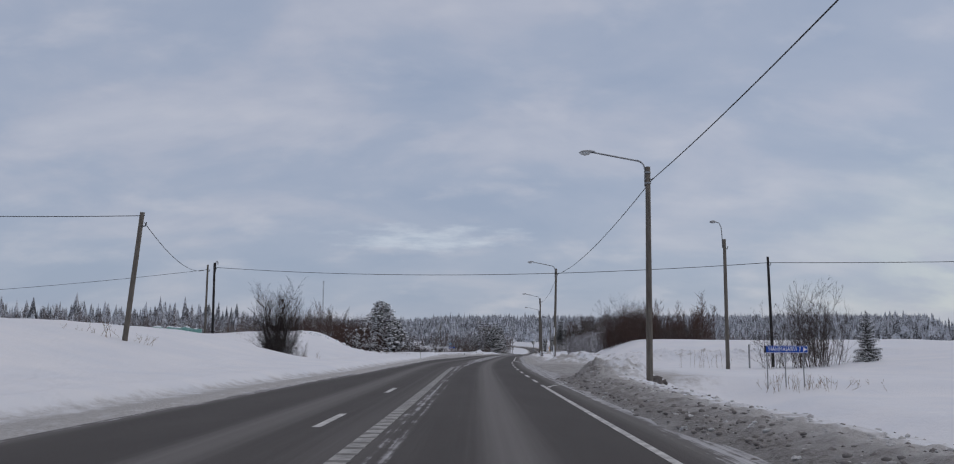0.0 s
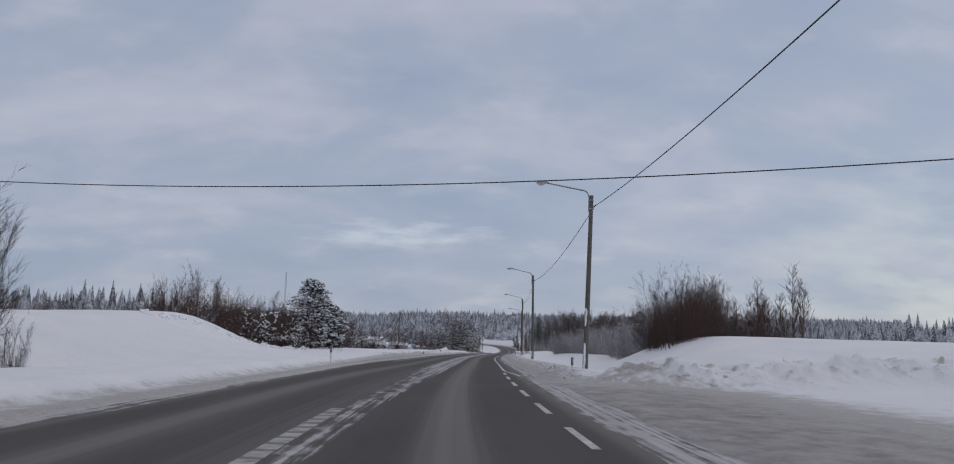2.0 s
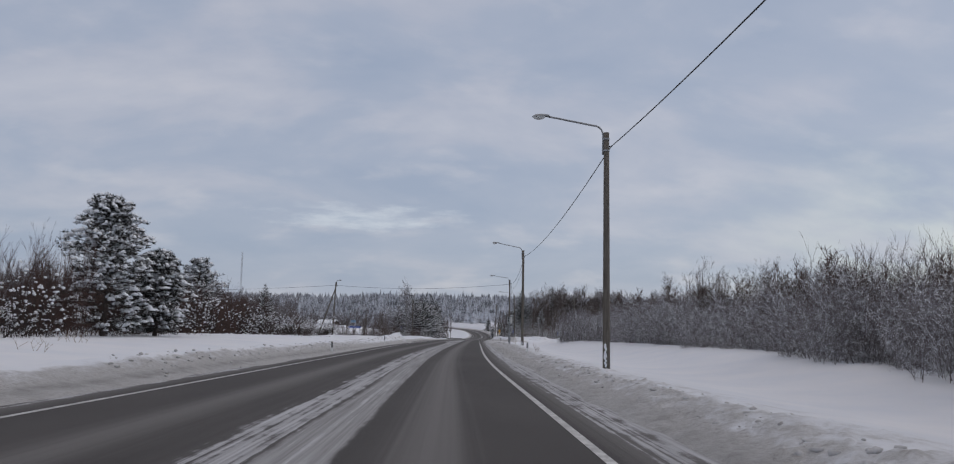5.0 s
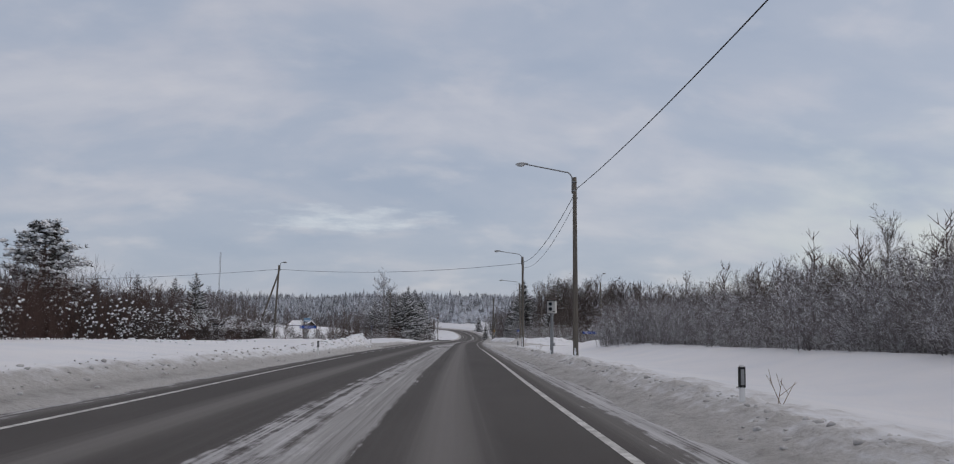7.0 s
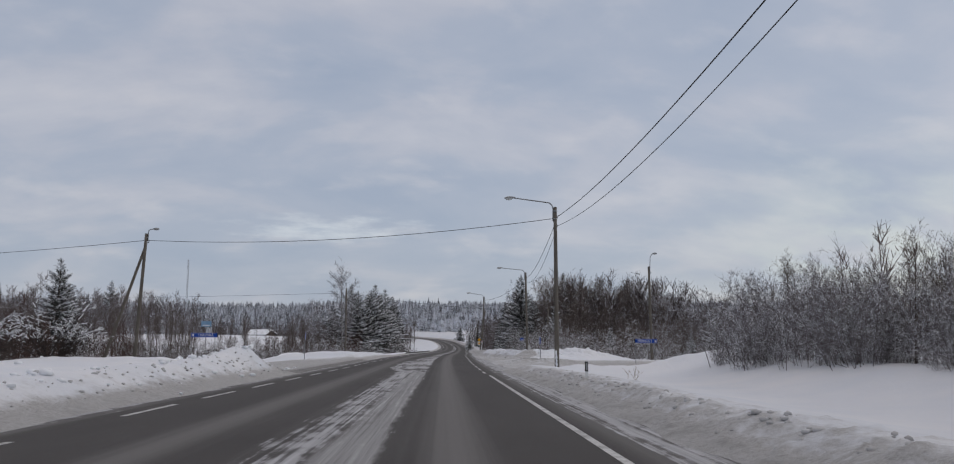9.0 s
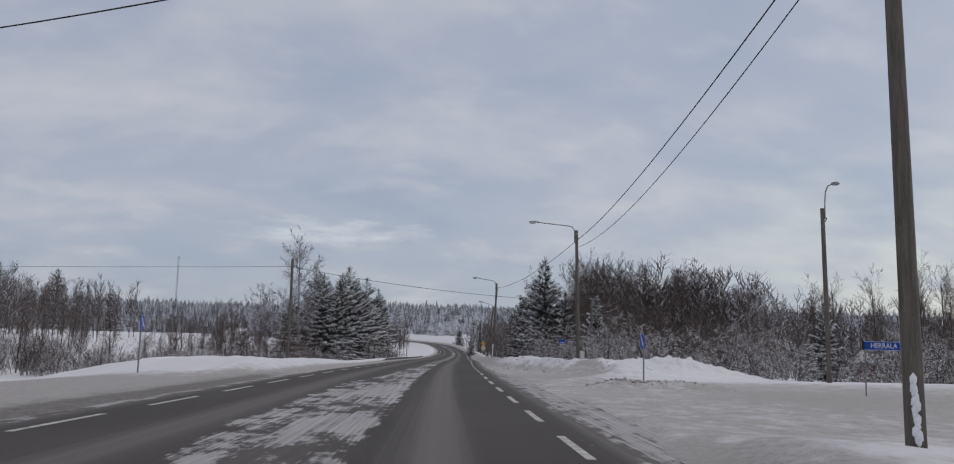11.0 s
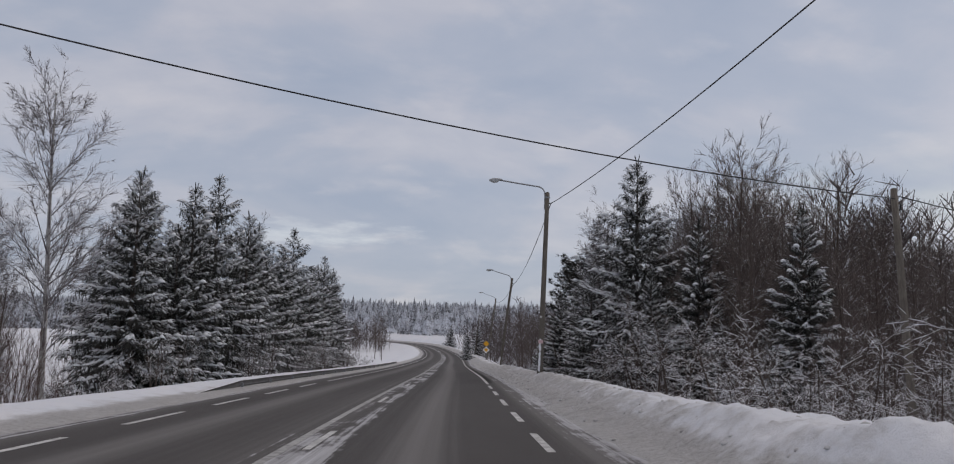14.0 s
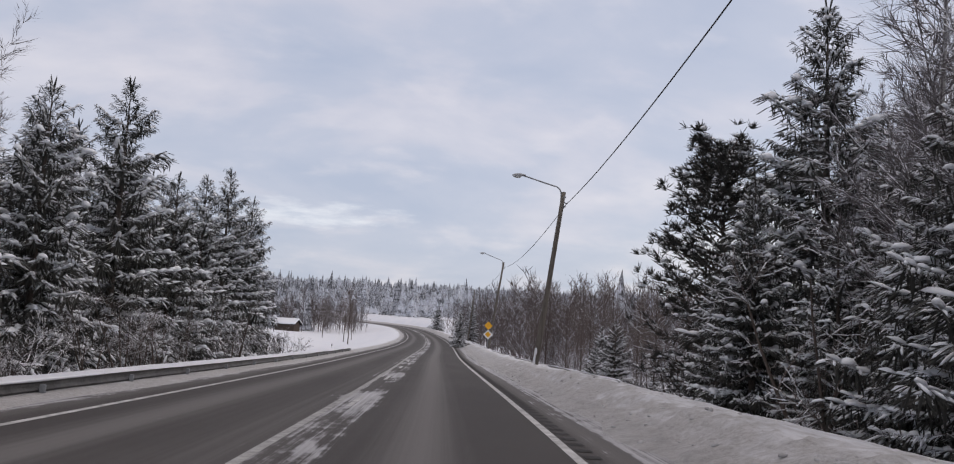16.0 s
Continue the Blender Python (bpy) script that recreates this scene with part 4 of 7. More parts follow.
utility_pole((-15.0, 36.6, 0.1), (-14.11, 35.8, 6.65), label="grey wooden utility pole leaning beside the field")
utility_pole((-24.2, 77.0, 1.5), (-24.05, 76.5, 8.14), r=0.1)
utility_pole((-23.5, 77.0, 1.5), (-23.5, 76.65, 8.32), M_TARPOLE, "dark tarred utility pole with cable hood", 0.12, cap=True)
utility_pole((19.95, 58.6, 0.1), (19.77, 58.35, 7.26), M_TARPOLE, "dark tarred utility pole beside bare shrubs", 0.105)
utility_pole((14.88, 51.6, -0.2), (14.9, 51.6, 7.6), None, "grey lamp pole beside the side road", 0.12, lamp=(-1.0, 0.25, 0))
utility_pole((-9.3, 217.7, -1.5), (-9.08, 218.2, 7.0), None, "grey wooden pole with a slanting brace and small lamp", 0.12, brace=(-11.6, 219.0, -1.4), lamp=(1, -0.2, 0), rise=0.28)
utility_pole((2.5, 260.6, -2.4), (2.4, 261.3, 6.04), None, "grey wooden pole leaning beside the scrub", 0.12)
utility_pole((27.5, 268.6, -2.0), (27.9, 269.7, 4.2), None, "short weathered wooden pole among bare trees", 0.11)
utility_pole((29.3, 232.0, -1.3), (29.1, 231.9, 6.63), None, "grey lamp pole beside the side road", 0.12, lamp=(0.55, -0.8, 0))
utility_pole((-46, 30, 1.9), (-46, 30, 7.9), None, "", 0.12)

wire("overhead_cable", (-23.3, 76.6, 7.9), (19.8, 58.35, 6.85), 0.75, 0.02)
wire("overhead_cable", (19.8, 58.35, 6.85), (70, 40, 7.6), 0.6, 0.02)
wire("overhead_cable", (-14.0, 35.8, 6.2), (-24.0, 76.5, 7.8), 0.9)
wire("overhead_cable", (-14.0, 35.8, 6.5), (-46, 30, 7.6), 0.7)
wire("overhead_cable", (-24.0, 76.5, 7.7), (-60, 66, 3.9), 0.5)
wire("overhead_cable", (-9.0, 218.1, 6.55), (15.3, 204.6, 6.75), 0.55)
wire("overhead_cable", (-9.0, 218.1, 6.55), (-60, 240, 6.0), 0.7)
wire("overhead_cable", (2.5, 261.2, 5.40), (27.9, 269.6, 3.92), 0.48)
wire("overhead_cable", (2.3, 261.2, 5.45), (-60, 256, 3.6), 0.3, 0.011)
wire("overhead_cable", (27.9, 269.6, 4.0), (60, 281, 3.4), 0.5)

# ---------------- signs and road furniture ----------------


def lettering(text, size, mat, parent, at_xyz, face=1):
    cu = bpy.data.curves.new("lettering", "FONT")
    cu.body, cu.size, cu.extrude = text, size, 0.003
    cu.align_x, cu.align_y = "CENTER", "CENTER"
    tmp = bpy.data.objects.new("lettering", cu)
    me = bpy.data.meshes.new_from_object(tmp)
    me.materials.clear()
    me.materials.append(mat)
    bpy.data.objects.remove(tmp)
    ob = new("lettering", me)
    ob.parent = parent
    ob.matrix_basis = pose(*at_xyz, 90, 0, 0) @ Matrix.Diagonal((0.86, 1, 1, 1))
    return ob


def arrow_sign(loc, yaw, length, high, posts, text, direction, label, lift, size=None, legs=3):
    """A road direction board, pointed at one end, on thin steel posts."""
    o = thing("direction_sign", pose(*loc, 0, 0, yaw), label, "road sign")
    s = direction
    l, h, tip = length / 2, high / 2, high * 0.55
    out = [(-l * s, -h), (l * s, -h), (l * s, h), (-l * s, h)]
    if s < 0:
        out = out[::-1]
    board = part("board", moved(plate(out, 0.03), (0, 0, lift)), M_BLUE, o, "blue board")
    rim = []
    for z in (-h + 0.012, h - 0.024):
        rim.append(box((-l, -0.006, lift + z), (l, -0.001, lift + z + 0.012)))
    rim.append(box((-l, -0.006, lift - h + 0.024), (-l + 0.012, -0.001, lift + h - 0.024)))
    rim.append(box((l - 0.012, -0.006, lift - h + 0.024), (l, -0.001, lift + h - 0.024)))
    part("border", merge(*rim), M_WHITE, board, "white border")
    x0 = s * (l - tip - 0.02)
    x1 = s * (l - 0.03)
    tri = [(x0, -h * 0.62), (x1, 0), (x0, h * 0.62)]
    if s < 0:
        tri = tri[::-1]
    part("arrow_tip", moved(plate(tri, 0.004), (0, -0.008, lift)), M_WHITE, board, "white arrow tip")
    part("end_cap", box((-s * l - 0.05, -0.01, lift - h), (-s * l + 0.02, 0.04, lift + h)), M_BLACK, board)
    lettering(text, size or high * 0.78, M_WHITE, board, (-s * tip * 0.5, -0.008, lift))
    for k in range(legs):
        x = -l * 0.93 + (l * 1.72) * k / max(legs - 1, 1)
        part("post", tube([(x, 0.055, -0.6), (x, 0.055, lift + h * 0.8)], 0.025, 8), M_STEEL, o)
    return o


arrow_sign((13.05, 36.6, -0.85), -3, 1.75, 0.30, 3, "HAHMAJÄRVI 7", 1, "blue arrow direction sign with white lettering on three thin posts", 1.93)
arrow_sign((-6.6, 226.0, -1.1), 6, 1.9, 0.33, 2, "5 HÄLVÄLÄ", -1, "blue arrow direction sign in the snow bank", 1.55, legs=2)
arrow_sign((25.3, 221.0, -1.25), -8, 1.6, 0.30, 2, "HERRALA 7", 1, "blue arrow direction sign beside the side road", 1.55, legs=2)


def small_board(loc, yaw, wide, high, lift, mat, label, bars=2, two=True):
    o = thing("information_sign", pose(*loc, 0, 0, yaw), label, "road sign")
    b = part("board", box((-wide / 2, 0, lift), (wide / 2, 0.03, lift + high), 0.008), mat, o)
    for k in range(bars):
        z = lift + high * (0.25 + 0.5 * k / max(bars - 1, 1)) - 0.03
        part("bar", box((-wide * 0.36, -0.006, z), (wide * (0.36 - 0.1 * k), -0.001, z + 0.06)), M_WHITE, b)
    for x in ((-wide * 0.38, wide * 0.38) if two else (0,)):
        part("post", tube([(x, 0.055, -0.6), (x, 0.055, lift + high * 0.9)], 0.026, 8), M_STEEL, o)
    return o


small_board((-7.0, 228.6, -1.1), 6, 0.75, 0.42, 2.2, M_PALEBLUE, "small pale blue and white bus stop sign on a post", 1, False)
small_board((-16.8, 226.5, -1.2), 8, 1.5, 0.35, 1.55, M_BLACK, "dark information board on two posts", 1)
small_board((21.8, 253.9, -1.9), 30, 0.55, 0.30, 2.05, M_BLUE, "small blue and white bus stop sign among shrubs", 1, False)
small_board((17.6, 56.0, 0.0), 70, 1.5, 0.22, 1.1, M_GREY, "grey name board on two thin posts", 0)


def keep_right(loc, yaw, high):
    o = thing("keep_right_sign", pose(*loc, 0, 0, yaw), "round blue sign with a white slanting arrow", "road sign", "keep right signs")
    c = high
    d = part("disc", moved(disc(0.28, 0.28, 0.02), (0, 0, c)), M_BLUE, o)
    part("rim", moved(([(math.cos(g) * r, -0.004, math.sin(g) * r) for r in (0.26, 0.273) for g in [2 * math.pi * k / 28 for k in range(28)]],
                [(k, (k + 1) % 28, 28 + (k + 1) % 28, 28 + k) for k in range(28)]), (0, 0, c)), M_WHITE, d)
    a = Vector((-0.11, 0, 0.18))
    b = Vector((0.12, 0, -0.17))
    g = (b - a).normalized()
    q = Vector((g.z, 0, -g.x))
    shaft = [a + q * 0.03, a - q * 0.03, b - g * 0.12 - q * 0.03, b - g * 0.12 + q * 0.03]
    headp = [b, b - g * 0.16 + q * 0.1, b - g * 0.16 - q * 0.1]
    mk = lambda pts: moved(plate([(p.x, p.z) for p in pts], 0.004), (0, -0.008, c))
    part("arrow", merge(mk(shaft), mk(headp)), M_WHITE, d, "white arrow")
    part("post", tube([(0, 0.05, -0.5), (0, 0.05, c + 0.1)], 0.03, 8), M_STEEL, o)
    return o


keep_right((18.1, 224.1, -1.0), -88, 1.25)
keep_right((0.7, 226.5, ground_z(0.7, 226.5)), 90, 1.75)


def warning_sign(loc, yaw):
    o = thing("bend_sign", pose(*loc, 0, 0, yaw), "orange and yellow warning sign beside a bend", "road sign")
    up = part("upper_board", moved(disc(0.42, 0.42, 0.03, 4), (0, 0, 2.35)), M_YELLOW, o, "orange diamond board")
    part("lower_board", moved(plate([(-0.5, -0.02), (0, -0.5), (0.5, -0.02), (0, 0.46)], 0.03), (0, 0, 1.5)), M_WHITE, o, "pale diamond board")
    part("lower_face", moved(plate([(-0.3, 0.0), (0, -0.3), (0.3, 0.0), (0, 0.3)], 0.004), (0, -0.008, 1.5)), M_YELLOW, o)
    part("post", tube([(0, 0.05, -0.6), (0, 0.05, 2.5)], 0.035, 8), M_STEEL, o)


warning_sign((30.75, 369.2, -2.45), -8)


def reflector_post(loc, yaw, two_dark=False):
    o = thing("reflector_post", pose(*loc, 0, 0, yaw), "slim white roadside marker post with a black band", "marker post", "roadside marker posts")
    part("post", moved(box((-0.04, -0.03, -0.5), (0.04, 0.03, 0.62), 0.012), (0, 0, 0)), M_WHITE, o)
    part("band", box((-0.045, -0.036, 0.30), (0.045, 0.036, 0.60), 0.008), M_BLACK, o, "black reflector band")
    part("reflector", box((-0.024, -0.042, 0.34), (0.024, -0.037, 0.56), 0.0), M_GREY, o)
    return o


def rest(x, y, sink=0.0):
    return (x, y, ground_z(x, y) - sink)


reflector_post((-5.22, 80.2, 0.08), -5)
reflector_post((-0.1, 167.7, -0.72), -5)
for x, y in ((-2.0, 137), (5.25, 69.4), (8.62, 136.7), (12.23, 185.7), (10.2, 345.0), (15.2, 395.0)):
    reflector_post(rest(x, y, 0.1), -5)


def speed_camera(loc, yaw):
    o = thing("speed_camera", pose(*loc, 0, 0, yaw), "light grey speed camera box on a snow-streaked post", "speed camera")
    part("post", tube([(0, 0, -0.6), (0, 0, 1.0), (0, 0, 1.02), (0, 0, 1.75)], [0.075, 0.075, 0.055, 0.055], 12), M_STEEL, o, smooth=False)
    part("collar", tube([(0, 0, 0.97), (0, 0, 1.03)], 0.10, 12), M_STEEL, o)
    part("bracket", tube([(0, 0, 1.66), (0, 0, 1.8)], [0.06, 0.12], 10), M_STEEL, o)
    b = part("housing", box((-0.18, -0.22, 1.8), (0.18, 0.22, 2.34), 0.02), M_BOX, o, "pale grey metal housing")
    part("hood", box((-0.195, -0.27, 2.325), (0.195, 0.24, 2.355), 0.008), M_BLACK, b)
    part("hood_side", box((-0.198, -0.27, 1.82), (-0.182, 0.2, 2.32), 0.004), M_BLACK, b)
    for z in (2.20, 1.98):
        part("lens_ring", moved(([(math.cos(g) * r, y, math.sin(g) * r) for r, y in ((0.098, -0.23), (0.098, -0.26), (0.078, -0.26), (0.074, -0.235)) for g in [2 * math.pi * k / 20 for k in range(20)]],
                                 [(j * 20 + k, j * 20 + (k + 1) % 20, (j + 1) * 20 + (k + 1) % 20, (j + 1) * 20 + k) for j in range(3) for k in range(20)]), (-0.03, 0, z)), M_GREY, b)
        part("lens", moved(disc(0.076, 0.076, 0.01, 20), (-0.03, -0.236, z)), M_GLASSDARK, b, "dark glass lens")
    part("name_plate", box((0.07, -0.226, 1.845), (0.17, -0.221, 1.88)), M_BLACK, b)
    part("junction_box", box((0.07, -0.05, 0.35), (0.14, 0.05, 0.50), 0.01), M_GREY, o)
    tagged(part("blown_snow", snow_smear(0.0, 0.95, 0.075, (0, 0), 1.8, 5), M_SNOWCAP, o, "snow stuck to the post", True), kind="stuff")


speed_camera((10.58, 162.85, -0.47), -21)


def guard_rail(points, name, label):
    """A W-profile rail on posts, end to end along the points."""
    p0 = Vector(points[0])
    o = thing(name, pose(*p0), label, "guard rail")
    prof = [(0.0, 0.0), (-0.05, 0.05), (-0.05, 0.10), (0.0, 0.15), (-0.05, 0.20), (-0.05, 0.25), (0.0, 0.30)]
    v, f = [], []
    n = len(points)
    for i, p in enumerate(points):
        p = Vector(p) - p0
        a, b = Vector(points[max(i - 1, 0)]), Vector(points[min(i + 1, n - 1)])
        d = (b - a).normalized()
        s = Vector((d.y, -d.x, 0))
        for off, up in prof:
            v.append(p + s * off + Vector((0, 0, up)))
    m = len(prof)
    for i in range(n - 1):
        for k in range(m - 1):
            f.append((i * m + k, i * m + k + 1, (i + 1) * m + k + 1, (i + 1) * m + k))
    part("rail", (v, f), M_RAIL, o, smooth=False)
    cap = [Vector(p) - p0 + Vector((-0.01, 0, 0.305)) for p in points]
    part("snow_cap", tube(cap, [0.006 + 0.05 * max(0.0, float(fnoise(0.9 * i, 4.0, 2)) - 0.35) for i in range(n)], 6), M_SNOWCAP, o, "thin line of snow on the rail", True)
    for i in range(0, n, 2):
        p = Vector(points[i]) - p0
        part("post", moved(box((0.01, -0.05, -0.9), (0.09, 0.05, 0.24), 0.01), p), M_STEEL, o)


def rail_line(y0, y1, off, left):
    out = []
    for y in np.arange(y0, y1, 2.0):
        u = (-float(at(ROAD_W, y)) - off) if left else off
        k = min(1.0, (y - y0) / 8.0)
        out.append((float(world_x(u, y)), y, float(at(ROAD_Z, y)) - 0.42 + (0.36 if left else 0.55) * k))
    return out


guard_rail(rail_line(268, 352, 1.35, True), "guard_rail", "galvanised guard rail half buried in snow")
guard_rail(rail_line(300, 420, 3.3, False), "guard_rail", "galvanised guard rail half buried in snow")


def mast():
    o = thing("radio_mast", pose(-211, 1180, 6), "thin grey lattice radio mast far behind the woods", "radio mast")
    for dx, dy in ((-0.8, -0.5), (0.8, -0.5), (0, 0.9)):
        part("leg", tube([(dx, dy, -6), (dx, dy, 80)], 0.11, 5), M_GREY, o)
    v, f = [], []
    for z in range(0, 80, 3):
        for a, b in (((-0.8, -0.5), (0.8, -0.5)), ((0.8, -0.5), (0, 0.9)), ((0, 0.9), (-0.8, -0.5))):
            g = tube([(a[0], a[1], z), (b[0], b[1], z + 3)], 0.09, 3, False)
            oo = len(v)
            v += g[0]
            f += [tuple(i + oo for i in q) for q in g[1]]
    part("lattice", (v, f), M_GREY, o)


mast()

# ---------------- plants ----------------


def strands(segs, sides=3):
    """Many thin tapered bars: (start, end, radius at start, radius at end)."""
    v, f = [], []
    for a, b, r0, r1 in segs:
        d = b - a
        if d.length < 1e-5:
            continue
        d.normalize()
        p = d.orthogonal().normalized()
        q = d.cross(p)
        o = len(v)
        for c, r in ((a, r0), (b, r1)):
            for k in range(sides):
                g = 2 * math.pi * k / sides
                v.append(c + p * (r * math.cos(g)) + q * (r * math.sin(g)))
        for k in range(sides):
            f.append((o + k, o + (k + 1) % sides, o + sides + (k + 1) % sides, o + sides + k))
    return v, f


def grow(segs, tips, rg, start, way, length, radius, level, spec):
    """One limb and its side limbs. spec: for each level (bits, side limbs, angle, length ratio, lift, wobble)."""
    bits, kids, angle, ratio, lift, wob = spec[level]
    p, d = start.copy(), way.normalized()
    pts = [p.copy()]
    last = level + 1 == len(spec)
    for i in range(bits):
        d = (d + Vector((rg.uniform(-wob, wob), rg.uniform(-wob, wob), rg.uniform(-wob, wob) + lift))).normalized()
        p = p + d * (length / bits)
        pts.append(p.copy())
        if not last:
            segs.append((pts[-2], pts[-1], radius * (1 - 0.8 * i / bits), radius * (1 - 0.8 * (i + 1) / bits)))
    if last:
        tips.append((pts[0], pts[-1], radius))
        return
    for k in range(kids):
        t = rg.uniform(0.2 if len(spec) > 3 else 0.04, 1.0) if level == 0 else rg.uniform(0.1, 1.0)
        i = min(int(t * bits), bits - 1)
        q = pts[i].lerp(pts[i + 1], t * bits - i)
        dd = (pts[i + 1] - pts[i]).normalized()
        side = Matrix.Rotation(rg.uniform(0, 2 * math.pi), 3, dd) @ dd.orthogonal().normalized()
        g = radians(angle * rg.uniform(0.7, 1.3))
        w = dd * math.cos(g) + side * math.sin(g)
        grow(segs, tips, rg, q, w, length * ratio * rg.uniform(0.6, 1.15) * (1.1 - 0.5 * t), max(radius * (1 - 0.75 * t) * (0.6 if len(spec) < 4 else 0.42), spec[-1][5]), level + 1, spec)


def slivers(tips, rg):
    """The finest twigs: one narrow pointed blade each."""
    v, f = [], []
    for a, b, r in tips:
        s = (b - a).cross(Vector((rg.gauss(0, 1), rg.gauss(0, 1), rg.gauss(0, 1))))
        if s.length < 1e-6:
            continue
        s.normalize()
        o = len(v)
        v += [a - s * r, a + s * r, b]
        f.append((o, o + 1, o + 2))
    return v, f


def ribbons(segs, rg):
    """Thin side twigs: one narrow tapered strip each."""
    v, f = [], []
    for a, b, r0, r1 in segs:
        s = (b - a).cross(Vector((rg.gauss(0, 1), rg.gauss(0, 1), rg.gauss(0, 1))))
        if s.length < 1e-6:
            continue
        s.normalize()
        o = len(v)
        v += [a - s * r0, a + s * r0, b + s * r1, b - s * r1]
        f.append((o, o + 1, o + 2, o + 3))
    return v, f


def snow_lines(segs, rg, share=0.75, thick=1.0):
    """Snow lying along the limbs that are not too steep."""
    out = []
    for a, b, r0, r1 in segs:
        d = (b - a)
        if d.length < 1e-4 or abs(d.z) / d.length > 0.82 or rg.random() > share:
            continue
        k = thick * rg.uniform(0.6, 1.3)
        lift = Vector((0, 0, 1))
        s0, s1 = max(r0 * 1.0, 0.020) * k, max(r1 * 1.0, 0.013) * k
        out.append((a + lift * (r0 + s0 * 0.5), b + lift * (r1 + s1 * 0.5), s0, s1))
    return strands(out, 3)


def laden_geo(seed, h, stems, r=0.06):
    """A many-stemmed tree whose arching limbs carry ridges of snow."""
    rg = random.Random(seed)
    main, side, tips = [], [], []
    spec = [(7, 11, 50, 0.44, 0.04, 0.09), (5, 7, 42, 0.46, -0.045, 0.20), (2, 4, 36, 0.5, -0.03, 0.22), (1, 0, 0, 0, 0.0, 0.007)]
    for k in range(stems):
        a = rg.uniform(0, 6.283)
        w = Vector((math.cos(a) * 0.5 * rg.random(), math.sin(a) * 0.5 * rg.random(), 1))
        segs = []
        grow(segs, tips, rg, Vector((math.cos(a), math.sin(a), 0)) * 0.7 * rg.random() + Vector((0, 0, -0.3)), w, h * rg.uniform(0.55, 1.05), r * rg.uniform(0.7, 1.2), 0, spec)
        main += segs[:7]
        side += segs[7:]
    thick = [q for q in side if q[2] > 0.012]
    thin = [q for q in side if q[2] <= 0.012]
    snow = snow_lines(side, rg, 0.55, 0.52)
    return strands(main, 6), merge(strands(thick, 3), ribbons(thin, rg), slivers(tips, rg)), snow


def bush_geo(seed, h, stems=9, spread=0.9, tilt=0.32, kids=9, fine=5, r=0.022, lift=0.05, tip=0.010, ang=32, ratio=0.42, wob=0.06):
    """Stems, and the twigs on them."""
    rg = random.Random(seed)
    main, side, tips = [], [], []
    spec = [(4, kids, ang, ratio, lift, wob), (1, fine, 30 + 2 * (ang - 32), 0.55, 0.05, 0.10), (1, 0, 0, 0, 0.03, tip)]
    for k in range(stems):
        a = rg.uniform(0, 2 * math.pi)
        s = Vector((math.cos(a), math.sin(a), 0)) * spread * rg.random() ** 0.6
        w = Vector((math.cos(a) * tilt * rg.random(), math.sin(a) * tilt * rg.random(), 1))
        segs = []
        grow(segs, tips, rg, s + Vector((0, 0, -0.15)), w, h * rg.uniform(0.65, 1.05), r * rg.uniform(0.8, 1.3), 0, spec)
        main += segs[:4]
        side += segs[4:]
    return strands(main, 4), merge(ribbons(side, rg), slivers(tips, rg))


def tree_geo(seed, h, r, kids=20, fine=7, twigs=4, angle=38, ratio=0.36, lift=0.05, wob=0.05, droop=0.0, tip=0.011):
    rg = random.Random(seed)
    segs, tips = [], []
    spec = [(7, kids, angle, ratio, lift, wob), (3, fine, 34, 0.42, 0.06, 0.08), (1, twigs, 28, 0.7, 0.03 - droop, 0.08), (1, 0, 0, 0, -droop, tip)]
    grow(segs, tips, rg, Vector((0, 0, -0.3)), Vector((rg.uniform(-.05, .05), rg.uniform(-.05, .05), 1)), h, r, 0, spec)
    rest = segs[7:]
    return strands(segs[:7], 7), merge(strands([q for q in rest if q[2] > 0.012]), ribbons([q for q in rest if q[2] <= 0.012], rg), slivers(tips, rg))


def spray(v, f, base, way, up, length, width, rg, n=4):
    """A flat jagged spray of needles along a shoot."""
    side = way.cross(up).normalized()
    o = len(v)
    v.append(base)
    for k in range(1, n + 1):
        t = k / n
        c = base + way * (length * t) + up * (-0.18 * length * t * t)
        w = width * (1 - 0.72 * t) * rg.uniform(0.55, 1.35)
        v.append(c - side * w - way * (length * 0.10) - up * (0.25 * w))
        v.append(c + way * (length * 0.05))
        v.append(c + side * w - way * (length * 0.10) - up * (0.25 * w))
        if k == 1:
            f.append((o, o + 1, o + 2))
            f.append((o, o + 2, o + 3))
        else:
            q = o + 3 * (k - 1) + 1
            p = q - 3
            f.append((p + 1, p, q))
            f.append((p + 1, q, q + 1))
            f.append((p + 1, q + 1, q + 2))
            f.append((p + 1, q + 2, p + 2))


